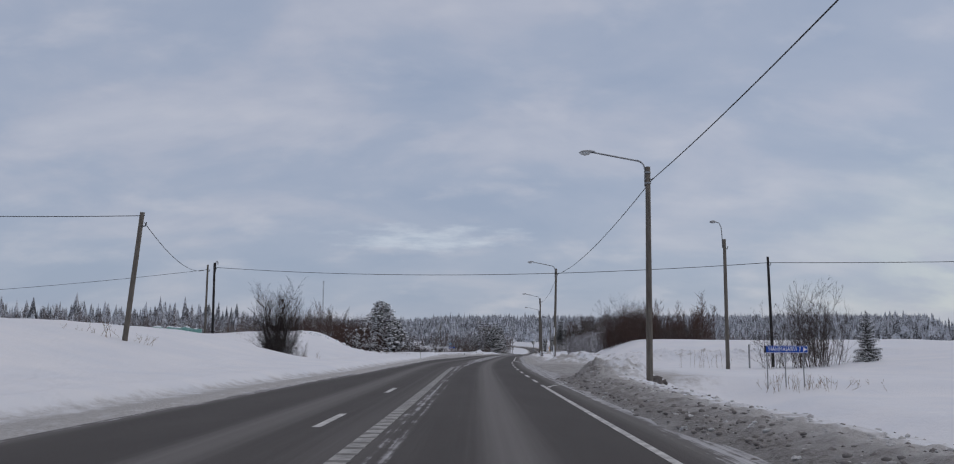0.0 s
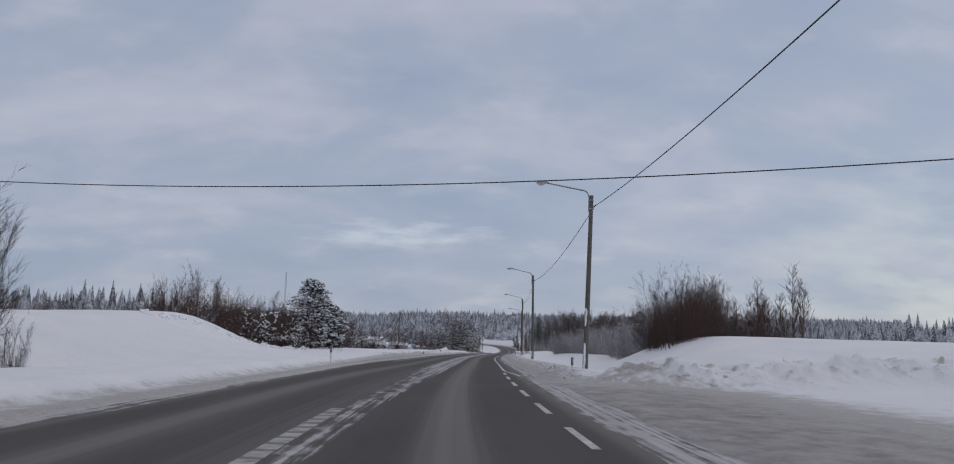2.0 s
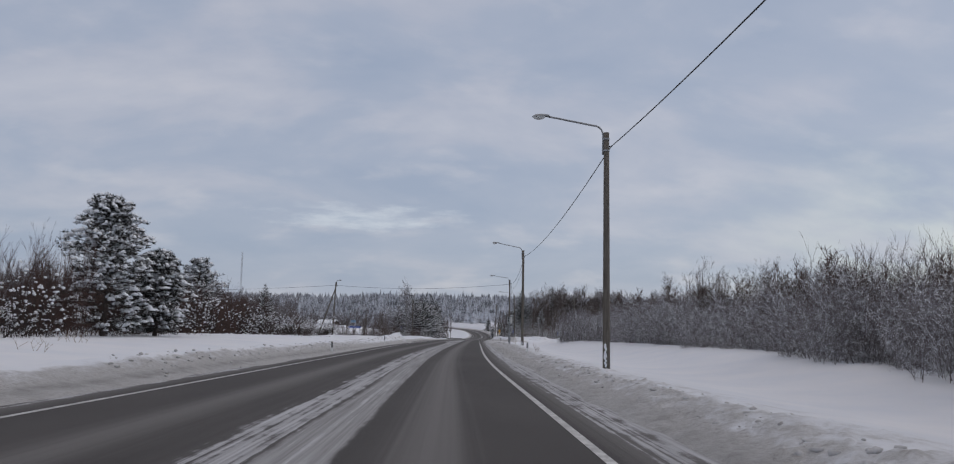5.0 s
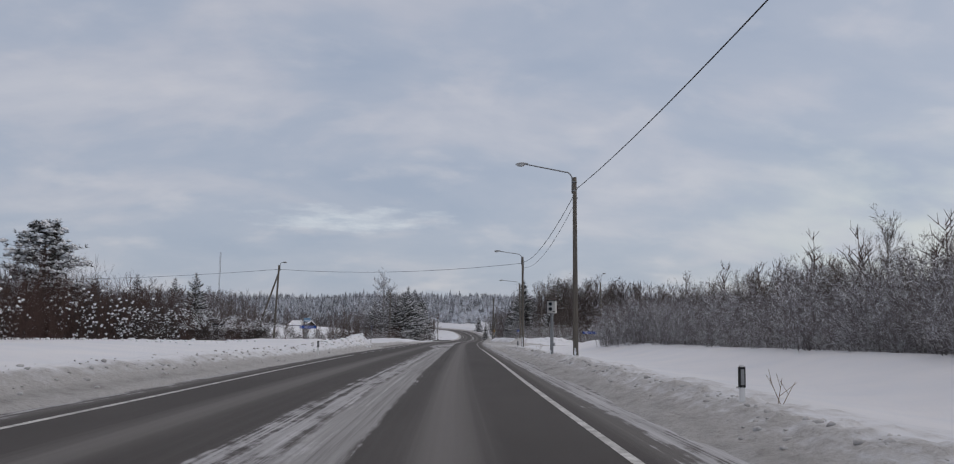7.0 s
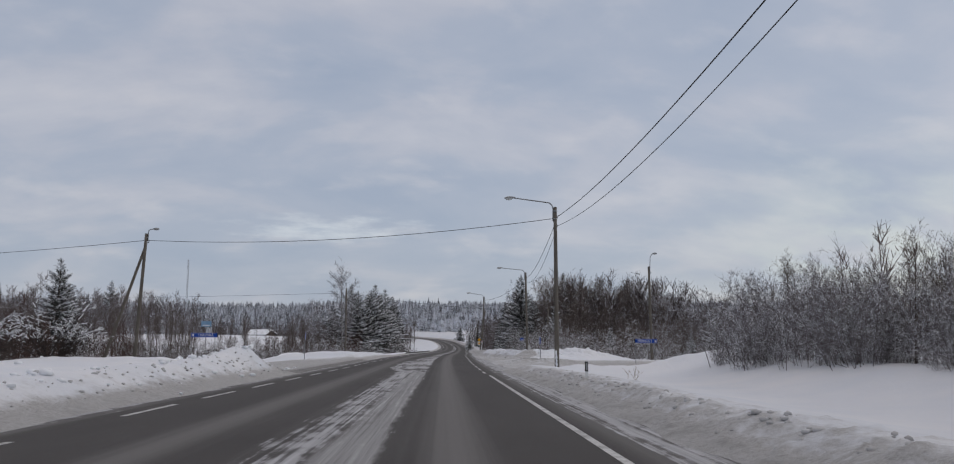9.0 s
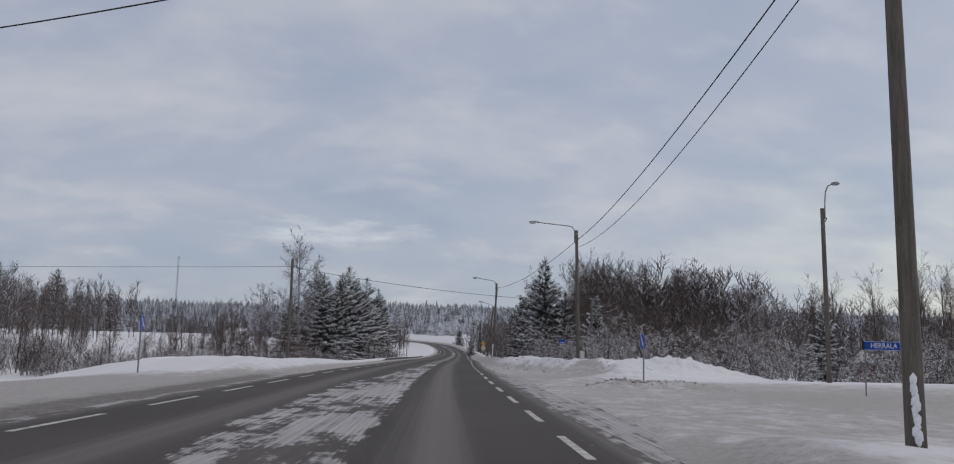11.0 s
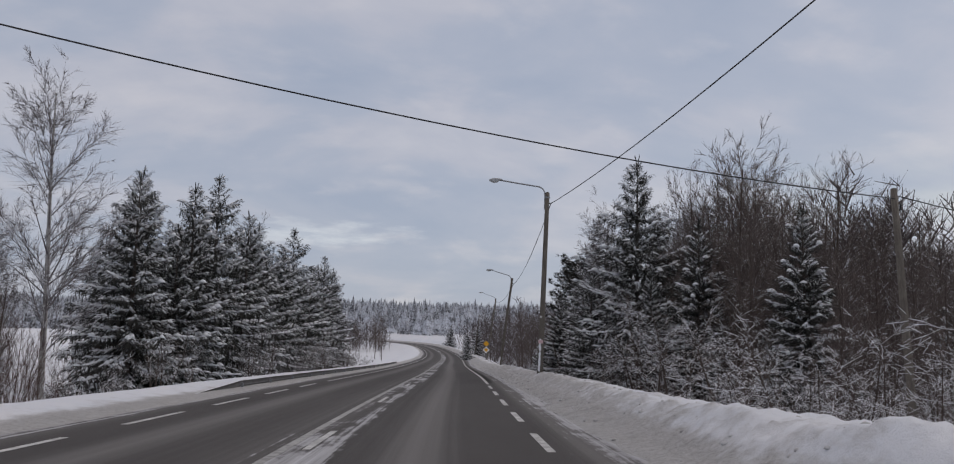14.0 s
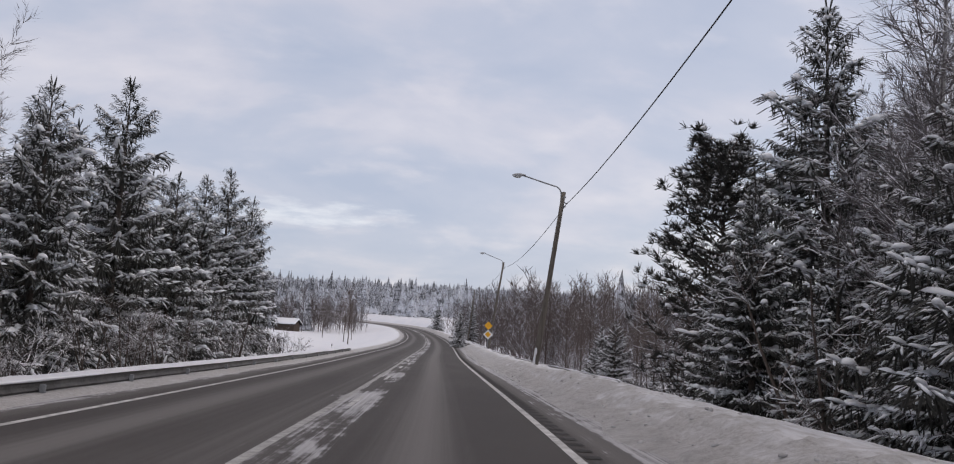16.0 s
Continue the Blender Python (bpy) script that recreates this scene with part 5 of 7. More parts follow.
def snow_pad(v, f, c, way, up, length, width, thick, rg):
    """A soft pad of snow lying on a bough."""
    side = way.cross(up).normalized()
    o = len(v)
    n = 5
    for k in range(n):
        g = 2 * math.pi * k / n + 0.4
        v.append(c + way * (math.cos(g) * length * rg.uniform(0.75, 1.2)) + side * (math.sin(g) * width * rg.uniform(0.75, 1.2)) - up * 0.02)
    for k in range(n):
        g = 2 * math.pi * k / n + 0.4
        v.append(c + way * (math.cos(g) * length * 0.55) + side * (math.sin(g) * width * 0.55) + up * thick * rg.uniform(0.6, 1.0))
    v.append(c + up * thick * 1.15)
    for k in range(n):
        j = (k + 1) % n
        f.append((o + k, o + j, o + n + j, o + n + k))
        f.append((o + n + k, o + n + j, o + 2 * n))
    f.append(tuple(o + k for k in range(n))[::-1])


def spruce_geo(seed, h, rad, snow=0.5, thin=1.0, low=0.04, fine=1.5):
    """Needles and snow of a spruce: layers of hanging boughs with ridges of snow along them."""
    rg = random.Random(seed)
    nv, nf, sv, sf = [], [], [], []
    z = h * low
    while z < h * 0.975:
        t = (z / h - low) / (1 - low)
        R = 1.15 * rad * (1 - t) ** 0.82 * rg.uniform(0.72, 1.18) + 0.10
        n = max(5, int((11 - 4.5 * t) * thin))
        a0 = rg.uniform(0, 6.28)
        for k in range(n):
            a = a0 + 2 * math.pi * k / n + rg.uniform(-0.4, 0.4)
            L = R * rg.uniform(0.55, 1.2)
            fall = 0.62 - 1.05 * t + rg.uniform(-0.14, 0.14)
            out = Vector((math.cos(a), math.sin(a), 0))
            side = Vector((-math.sin(a), math.cos(a), 0))
            b = Vector((0, 0, z + rg.uniform(-0.15, 0.15)))
            spot = lambda q: b + out * (L * q * (1 - 0.06 * q)) + Vector((0, 0, L * (-fall * q + 0.24 * q * q)))
            for i in range(5):
                p0, p1 = spot(i / 5), spot((i + 1.25) / 5)
                way = (p1 - p0).normalized()
                up = side.cross(way).normalized()
                up = up if up.z > 0 else -up
                spray(nv, nf, p0, way, up, (p1 - p0).length, 0.03 + 0.012 * L, rg, 2)
            for j in range(int((30 if L > 0.9 else 12) * fine)):
                q = rg.uniform(0.12, 1.0)
                c = spot(q)
                s = -1 if j % 2 else 1
                way = (out * rg.uniform(0.35, 0.9) + side * s * rg.uniform(0.5, 1.0) + Vector((0, 0, -fall * 0.6 - rg.uniform(0.05, 0.45)))).normalized()
                ln = min(0.34 * L * (1.05 - 0.6 * q) + 0.10, 0.26 + 0.09 * L) * rg.uniform(0.6, 1.2)
                spray(nv, nf, c, way, Vector((0, 0, 1)) if abs(way.z) < 0.9 else out, ln, (0.013 * L + 0.024) / fine, rg, 2)
                if L > 0.9 and rg.random() < 0.26 * snow / fine:
                    snow_pad(sv, sf, c + way * (ln * 0.55) + Vector((0, 0, 0.02)), way, Vector((0, 0, 1)), ln * 0.40, 0.018 + 0.008 * L, 0.02 + 0.015 * rg.random(), rg)
            for j in range(int((5 if L > 0.7 else 1) * fine)):
                c = spot(rg.uniform(0.25, 0.98))
                way = (out * rg.uniform(-0.1, 0.4) + side * rg.uniform(-0.5, 0.5) + Vector((0, 0, -1))).normalized()
                spray(nv, nf, c, way, out, 0.14 * L + rg.uniform(0.10, 0.28), (0.045 + 0.022 * L) / fine, rg, 2)
            if rg.random() < snow * (1.12 - 0.75 * t * t):
                q = rg.uniform(0.30, 0.55)
                while q < 1.0:
                    step = rg.uniform(0.13, 0.24) / max(1.0, 0.5 * L)
                    c, e = spot(q), spot(q + 0.08)
                    way = (e - c).normalized()
                    up = side.cross(way).normalized()
                    up = up if up.z > 0 else -up
                    snow_pad(sv, sf, c + side * rg.uniform(-0.04, 0.04) * L + Vector((0, 0, 0.025)), way, up, L * step * 0.60 + 0.02, min(0.036 + 0.034 * L, 0.10) * rg.uniform(0.5, 1.25), 0.03 + min(0.02 * L, 0.04) * rg.random(), rg)
                    q += step
                if L > 0.7 and rg.random() < 0.55 * snow:
                    c = spot(rg.uniform(0.72, 0.98))
                    snow_pad(sv, sf, c + Vector((0, 0, 0.03)), out, Vector((0, 0, 1)), rg.uniform(0.14, 0.30), rg.uniform(0.09, 0.19), rg.uniform(0.07, 0.13), rg)
        z += h * 0.036 * (1 - 0.35 * t) + 0.10
    for q in (Vector((1, 0, 0)), Vector((0, 1, 0))):
        spray(nv, nf, Vector((0, 0, h * 0.94)), Vector((0.04, 0.02, 1)).normalized(), q, h * 0.065, 0.07, rg, 3)
    return (nv, nf), (sv, sf)


def spruce(seed, h, rad, snow, label, thin=1.0, low=0.06, fine=1.5):
    o = thing("spruce_tree", Matrix(), label, "spruce", "spruces")
    part("trunk", tube([(0, 0, -0.4), (0, 0, h * 0.5), (0, 0, h * 0.97)], [0.016 * h, 0.009 * h, 0.01], 8), M_TRUNK, o, smooth=True)
    nd, sn = spruce_geo(seed, h, rad, snow, thin, low, fine)
    part("needles", nd, M_NEEDLE, o)
    tagged(part("snow_load", sn, M_SNOWCAP, o, "white snow on the boughs", True), kind="stuff")
    return o


def pine(loc, h, seed, label, rad=2.6, pointed=False):
    """A bushy pine: limbs that end in tufts of needles with snow on top."""
    rg = random.Random(seed)
    o = thing("pine_tree", pose(*loc), label, "pine")
    part("trunk", tube([(0, 0, -0.4), (0.1, 0, h * 0.45), (0.0, 0.1, h * 0.95)], [0.17, 0.11, 0.03], 9), M_TRUNK, o, smooth=True)
    segs, nv, nf, sv, sf = [], [], [], [], []
    for k in range(190):
        t = rg.random() ** 0.85
        z = h * (0.05 + 0.93 * t)
        a = rg.uniform(0, 6.283)
        prof = 1.1 * (1.03 - t) ** 0.85 if pointed else math.sin(math.pi * min(1, 0.22 + 0.78 * t)) ** 0.8
        L = rad * (0.30 + 0.75 * prof) * rg.uniform(0.5, 1.08) * (1.0 if t < 0.8 or pointed else 0.8)
        way = Vector((math.cos(a), math.sin(a), rg.uniform(-0.18, 0.25) + (0.65 if pointed else 0.3) * t)).normalized()
        b = Vector((0, 0, z))
        segs.append((b, b + way * L, 0.03, 0.010))
        for j in range(9):
            q = b + way * (L * rg.uniform(0.3, 1.0)) + Vector((rg.uniform(-.3, .3), rg.uniform(-.3, .3), rg.uniform(-.15, .22)))
            for i in range(13):
                d = Vector((rg.gauss(0, .8) + way.x, rg.gauss(0, .8) + way.y, rg.gauss(0, .5) + 0.7)).normalized()
                spray(nv, nf, q, d, d.orthogonal().normalized(), rg.uniform(0.16, 0.36), 0.024, rg, 2)
            if rg.random() < (0.20 if pointed else 0.42):
                k2 = 0.5 if pointed else 1.0
                for i in range(2):
                    snow_pad(sv, sf, q + Vector((rg.uniform(-.12, .12), rg.uniform(-.12, .12), 0.08)), Vector((math.cos(a), math.sin(a), 0)), Vector((0, 0, 1)), k2 * rg.uniform(0.12, 0.36), k2 * rg.uniform(0.08, 0.22), k2 * rg.uniform(0.08, 0.18), rg)
    tagged(part("bough", strands(segs, 5), M_TRUNK, o), kind="stuff")
    part("needles", (nv, nf), M_NEEDLE_PINE, o)
    tagged(part("snow_load", (sv, sf), M_SNOWCAP, o, "white snow on the boughs", True), kind="stuff")
    return o


def set_down(src, x, y, scale=1.0, turn=0.0, sink=0.1, tilt=(0, 0)):
    m = pose(x, y, ground_z(x, y) - sink, tilt[0], tilt[1], turn) @ Matrix.Diagonal((scale, scale, scale, 1))
    c = copy_thing(src, m)
    return c


def hidden_away(ob):
    """Take the pattern plant away once its copies stand."""
    for o in (*ob.children_recursive, ob):
        bpy.data.objects.remove(o)


def one_mesh(name, geo, mat, label, category, group):
    o = thing(name, Matrix(), label, category, group)
    tagged(part("brushwood", geo[0], mat, o), kind="stuff")
    tagged(part("brush_crown", geo[1], mat, o), kind="stuff")
    return o


# ---- thickets ----
red = [one_mesh("willow_shrub", bush_geo(20 + k, 4.9, 18, 1.5, 0.2, 11, 7, 0.017, 0.07, 0.0062, 26, 0.40, 0.09), M_TWIG_RED, "bare red-brown willow shrub in the thicket", "shrub", "willow shrubs") for k in range(4)]
rime = [one_mesh("rimed_shrub", bush_geo(40 + k, 3.5, 18, 1.25, 0.60, 18, 13, 0.013, 0.06, 0.0052, 42, 0.30, 0.14), M_TWIG_RIME, "frost-covered pale grey willow shrub", "shrub", "rimed shrubs") for k in range(4)]
grey = [one_mesh("bare_shrub", bush_geo(60 + k, 5.2, 15, 1.2, 0.30, 13, 9, 0.018, 0.08, 0.0068, 34, 0.34, 0.13), M_TWIG_GREY, "bare grey-brown shrub dusted with snow", "shrub", "bare shrubs") for k in range(4)]
snowy = [one_mesh("snowy_shrub", bush_geo(80 + k, 2.8, 13, 1.3, 0.9, 10, 10, 0.022, -0.02, 0.009, 40), M_TWIG_SNOWY, "low shrub weighed down with snow", "shrub", "snowy shrubs") for k in range(4)]


def scatter(kinds, count, region, seed, scale=(0.8, 1.15), sink=0.15, squeeze=0.5):
    rg = random.Random(seed)
    done = 0
    tries = 0
    placed = []
    while done < count and tries < count * 30:
        tries += 1
        x, y = region(rg)
        if 228 < y < 284 and x > 30 and abs(x - 10 - 0.73 * (y - 213)) < 2.2:      # a gap in the scrub before the red shed
            continue
        if any((x - a) ** 2 + (y - b) ** 2 < squeeze ** 2 for a, b in placed):
            continue
        placed.append((x, y))
        set_down(rg.choice(kinds), x, y, rg.uniform(*scale), rg.uniform(0, 360), sink)
        done += 1


# right thicket: brown head on the mound, rime along the ditch, taller behind
scatter(red, 15, lambda g: (g.uniform(14.2, 17.6), g.uniform(88.5, 96)), 1, (0.55, 0.84), 0.42, 0.6)
scatter(grey, 12, lambda g: (g.uniform(14.4, 18.2), g.uniform(90, 101)), 2, (0.55, 0.85), 0.42, 0.8)
set_down(grey[1], 15.2, 92.0, 0.95, 20, 0.15)


def right_front(g):
    y = g.uniform(94, 199)
    return float(np.interp(y, [94, 110, 135, 160, 180, 199], [13.8, 16.2, 18.6, 20.8, 22.0, 21.0])) + g.uniform(0, 3.2), y


def right_back(g):
    y = g.uniform(96, 200)
    return float(np.interp(y, [96, 110, 135, 160, 200], [16.5, 18.5, 21.0, 23.0, 23])) + g.uniform(0, 1.0) * min(8.0, 0.30 * (y - 76)), y


scatter(rime, 120, right_front, 3, (0.72, 1.15), squeeze=0.7)
scatter(grey, 58, lambda g: (lambda y: (float(np.interp(y, [112, 135, 160, 199], [19.6, 21.0, 23.0, 24])) + g.uniform(0, 3.5), y))(g.uniform(116, 199)), 43, (0.62, 0.9), squeeze=0.9)
scatter(rime, 64, lambda g: (lambda q: (q[0] - 0.5, q[1]))(right_front(g)), 33, (0.40, 0.68), 0.3, 0.7)
scatter(grey, 26, lambda g: (lambda q: (q[0], 98 + 0.3 * (q[1] - 96)))(right_back(g)), 4, (0.5, 0.75), squeeze=1.0)
scatter(red, 34, lambda g: (lambda y: (g.uniform(17.2, 20.0) + 0.09 * (y - 98), y))(g.uniform(98, 130)), 5, (0.6, 0.9), squeeze=0.9)
scatter(red, 22, lambda g: (lambda y: (g.uniform(20.0, min(0.30 * (y - 9), 20.0 + 0.40 * (y - 100))), y))(g.uniform(104, 138)), 56, (0.5, 0.65), squeeze=0.9)
scatter(red, 18, lambda g: (lambda y: (g.uniform(21.2 + 0.37 * (y - 100), 23.2 + 0.42 * (y - 100)), y))(g.uniform(104, 115)), 57, (0.55, 0.72), 0.3, 0.5)



# left thicket
def left_wood(g):
    y = g.uniform(98, 205)
    front = float(np.interp(y, [98, 112, 140, 170, 205], [-20, -18.0, -16, -15.5, -18]))
    return max(front - abs(g.gauss(0, 5)), -0.20 * (y - 9) - g.uniform(0, 1.5)), y


scatter(red, 60, lambda g: (lambda q: q if q[1] > 122 else (q[0], q[1] + 24))(left_wood(g)), 6, (0.75, 1.08), squeeze=1.0)
scatter(red, 30, lambda g: (lambda y: (g.uniform(-1.0 - 0.225 * (y - 12), -16.8), y))(g.uniform(102, 128)), 66, (0.55, 0.82), squeeze=0.7)
scatter(red, 34, lambda g: (g.uniform(-40, -15), g.uniform(229, 246)), 69, (0.6, 0.95), squeeze=1.0)
scatter(snowy, 8, lambda g: (lambda q: (q[0] + 1.0, q[1]))(left_wood(g)), 7, (0.3, 0.5), squeeze=1.0)
scatter(red, 46, lambda g: (lambda y: (-16.5 - abs(g.gauss(0, 7)), y))(g.uniform(152, 208)), 67, (0.6, 0.88), 0.15, 1.15)
scatter(grey, 24, lambda g: (lambda y: (-14.5 - abs(g.gauss(0, 5)), y))(g.uniform(186, 216)), 68, (0.4, 0.62), squeeze=1.0)
scatter(red, 22, lambda g: (g.uniform(-66, -24), g.uniform(108, 200)), 8, (0.38, 0.62), squeeze=1.5)
scatter(grey, 34, lambda g: (g.uniform(-52, -20), g.uniform(190, 250)), 108, (0.75, 1.2), squeeze=1.5)
scatter(snowy, 4, lambda g: (g.uniform(-21, -13), g.uniform(192, 214)), 109, (0.4, 0.6), squeeze=1.2)
# shrubs whose twigs hold small clumps of snow
clumped = []
for k in range(3):
    main, twigs = bush_geo(600 + k, 3.6, 15, 1.3, 0.5, 11, 7, 0.018, 0.04, 0.0062, 38, 0.38, 0.12)
    o = one_mesh("clumped_shrub", (main, twigs), M_TWIG_DARK, "dark bare shrub speckled with clumps of snow", "shrub", "clumped shrubs")
    rg = random.Random(640 + k)
    balls = []
    for _ in range(85):
        c = Vector(rg.choice(twigs[0]))
        if c.z > 0.3:
            balls.append(moved(lump(rg.uniform(0.035, 0.115), rg.uniform(0, 90), 0.75, 1, 0.5), c))
    tagged(part("snow_load", merge(*balls), M_SNOWCAP, o, "small white clumps of snow", True), kind="stuff")
    clumped.append(o)
scatter(clumped, 26, lambda g: (lambda y: (float(np.interp(y, [112, 140, 170, 205], [-17.0, -14.8, -14.2, -15.5])) - abs(g.gauss(0, 1.6)), y))(g.uniform(112, 205)), 641, (0.6, 1.05), squeeze=1.2)
# shrubs by the ditch and beside the side road
lone = one_mesh("bare_shrub", bush_geo(77, 5.4, 22, 0.45, 0.52, 15, 10, 0.022, 0.05, 0.0062, 30, 0.36, 0.09), M_TWIG_DARK, "tall fan-shaped bare bush beside the ditch", "shrub", "bare shrubs")
set_down(lone, -14.6, 63.4, 1.0, 0, 0.1)
set_down(lone, -14.3, 63.7, 0.86, 100, 0.1)
set_down(lone, -14.9, 63.5, 0.92, 215, 0.1)
set_down(lone, -13.3, 64.6, 0.36, 130, 0.1)
for k, (x, y, s) in enumerate(((19.2, 56.0, 0.7), (20.2, 55.0, 0.85), (21.2, 54.8, 1.0), (22.0, 56.0, 0.95), (23.0, 57.0, 0.8))):
    set_down(grey[k % 4], x, y, s, 70 * k, 0.1)
# scrub behind the left bank
scatter(snowy, 70, lambda g: (lambda y: (float(world_x(-g.uniform(13, 46), y)), y))(g.uniform(240, 285)), 9, (0.5, 0.9), squeeze=1.0)
scatter(grey, 22, lambda g: (lambda y: (float(world_x(-g.uniform(15, 45), y)), y))(g.uniform(228, 330)), 10, (0.4, 0.75), squeeze=1.5)
scatter(red, 14, lambda g: (lambda y: (float(world_x(-g.uniform(13, 26), y)), y))(g.uniform(262, 292)), 210, (0.45, 0.9), squeeze=1.0)
scatter(snowy, 14, lambda g: (lambda y: (float(world_x(-at(ROAD_W, y) - g.uniform(5.0, 8), y)), y))(g.uniform(290, 350)), 110, (0.5, 0.9), squeeze=1.0)
# scrub under the right wood
scatter(snowy, 34, lambda g: (lambda y: (float(world_x(g.uniform(7.0, 22), y)), y))(g.uniform(243, 312)), 11, (0.7, 1.2), squeeze=0.9)
scatter(snowy, 30, lambda g: (g.uniform(30, 62), g.uniform(238, 262)), 12, (0.8, 1.4), squeeze=1.0)
scatter(rime, 26, lambda g: (lambda y: (float(world_x(g.uniform(8.0, 26), y)), y))(g.uniform(318, 420)), 13, (0.8, 1.5), squeeze=1.2)

# ---- bare trees ----
trees = []
for k in range(5):
    o = thing("bare_tree", Matrix(), "tall bare deciduous tree with fine snow-dusted twigs", "tree", "bare trees")
    tg, cg = tree_geo(200 + k, 10.0, 0.10, 34, 9, 7, 27, 0.36, 0.12, 0.025, 0.0, 0.008)
    part("trunk", tg, M_TRUNK, o, smooth=True)
    tagged(part("crown", cg, M_TWIG_WOOD, o), kind="stuff")
    trees.append(o)
birches = []
for k in range(2):
    o = thing("birch_tree", Matrix(), "bare birch with pale bark and hanging rimed twigs", "birch", "birches")
    tg, cg = tree_geo(300 + k, 11.0, 0.12, 46, 13, 12, 42, 0.30, 0.09, 0.03, 0.10, 0.008)
    part("trunk", tg, M_BIRCH, o, smooth=True)
    tagged(part("crown", cg, M_TWIG_RIME, o), kind="stuff")
    birches.append(o)
scatter(trees, 40, lambda g: (lambda y: (float(np.interp(y, [138, 160, 200], [20.5, 22.0, 22.5])) + g.uniform(0, 4), y))(g.uniform(152, 200)), 44, (0.30, 0.43), squeeze=1.0)
scatter(trees, 16, lambda g: (g.uniform(-9, 1), g.uniform(268, 292)), 45, (0.35, 0.6), squeeze=1.0)
scatter(trees, 26, lambda g: (g.uniform(-46, -6), g.uniform(246, 285)), 46, (0.35, 0.58), squeeze=1.2)
scatter(grey, 40, lambda g: (g.uniform(-44, -3), g.uniform(244, 275)), 47, (0.38, 0.55), squeeze=1.0)
scatter(red, 12, lambda g: (g.uniform(-5, 2), g.uniform(271, 286)), 48, (0.5, 0.85), squeeze=0.8)
set_down(birches[0], -2.6, 287.0, 0.75, 200)
set_down(birches[0], 1.2, 284.5, 1.2, 0)
set_down(birches[1], -3.5, 290, 0.8, 40)
scatter(trees, 46, lambda g: (g.uniform(28.5, 46), g.uniform(279, 303)), 14, (0.75, 1.05), squeeze=1.2)
scatter(trees, 18, lambda g: (g.uniform(38, 51), g.uniform(300, 314)), 142, (1.2, 1.42), squeeze=1.3)
scatter(trees, 9, lambda g: (g.uniform(30, 38), g.uniform(284, 297)), 144, (1.12, 1.28), squeeze=1.4)
scatter(trees, 8, lambda g: (g.uniform(50, 64), g.uniform(300, 314)), 143, (0.9, 1.25), squeeze=1.3)
scatter(trees, 22, lambda g: (g.uniform(30, 50), g.uniform(264, 280)), 141, (0.5, 0.72), squeeze=1.2)
for k, (x, y, s) in enumerate(((37.5, 311, 1.4), (39.5, 314, 1.35), (41.5, 318, 1.45), (38.3, 317, 1.3))):
    set_down(birches[k % 2], x, y, s, 90 * k)
scatter(trees, 40, lambda g: (lambda y: (float(world_x(g.uniform(8.0, 32), y)), y))(g.uniform(345, 450)), 16, (0.7, 1.0), squeeze=1.6)
scatter(trees, 20, lambda g: (lambda y: (float(world_x(-g.uniform(22, 60), y)), y))(g.uniform(235, 330)), 17, (0.35, 0.6), squeeze=2)
scatter(trees, 26, lambda g: (g.uniform(-56, -21), g.uniform(172, 232)), 171, (0.55, 0.8), squeeze=1.5)
scatter(trees, 14, lambda g: (g.uniform(24, 50), g.uniform(168, 198)), 18, (0.34, 0.46), squeeze=2)
scatter(trees, 12, lambda g: (lambda y: (g.uniform(-1.0 - 0.22 * (y - 12), -18), y))(g.uniform(104, 132)), 181, (0.30, 0.43), squeeze=1.0)
scatter(trees, 9, lambda g: (g.uniform(21.5, 25.5), g.uniform(143, 157)), 182, (0.42, 0.56), squeeze=0.9)
scatter(birches, 5, lambda g: (g.uniform(46, 64), g.uniform(262, 290)), 19, (0.7, 1.0), squeeze=3)


def heap_geo(seed, h):
    """Shrubs bowed to the ground in a dome, with snow over them."""
    rg = random.Random(seed)
    segs, tips = [], []
    spec = [(7, 9, 34, 0.34, -0.16, 0.05), (3, 6, 40, 0.5, -0.10, 0.12), (1, 3, 30, 0.5, -0.05, 0.1), (1, 0, 0, 0, 0.0, 0.007)]
    for k in range(26):
        a = rg.uniform(0, 6.283)
        w = Vector((math.cos(a) * rg.uniform(0.1, 0.9), math.sin(a) * rg.uniform(0.1, 0.9), 1))
        grow(segs, tips, rg, Vector((math.cos(a), math.sin(a), 0)) * 0.5 * rg.random() + Vector((0, 0, -0.2)), w, h * rg.uniform(1.2, 1.9), 0.03, 0, spec)
    top = [q for q in segs if q[0].z > h * (0.55 + 0.25 * rg.random())]
    return merge(strands([q for q in segs if q[2] > 0.012], 3), ribbons([q for q in segs if q[2] <= 0.012], rg), slivers(tips, rg)), snow_lines(top, rg, 0.5, 1.35)


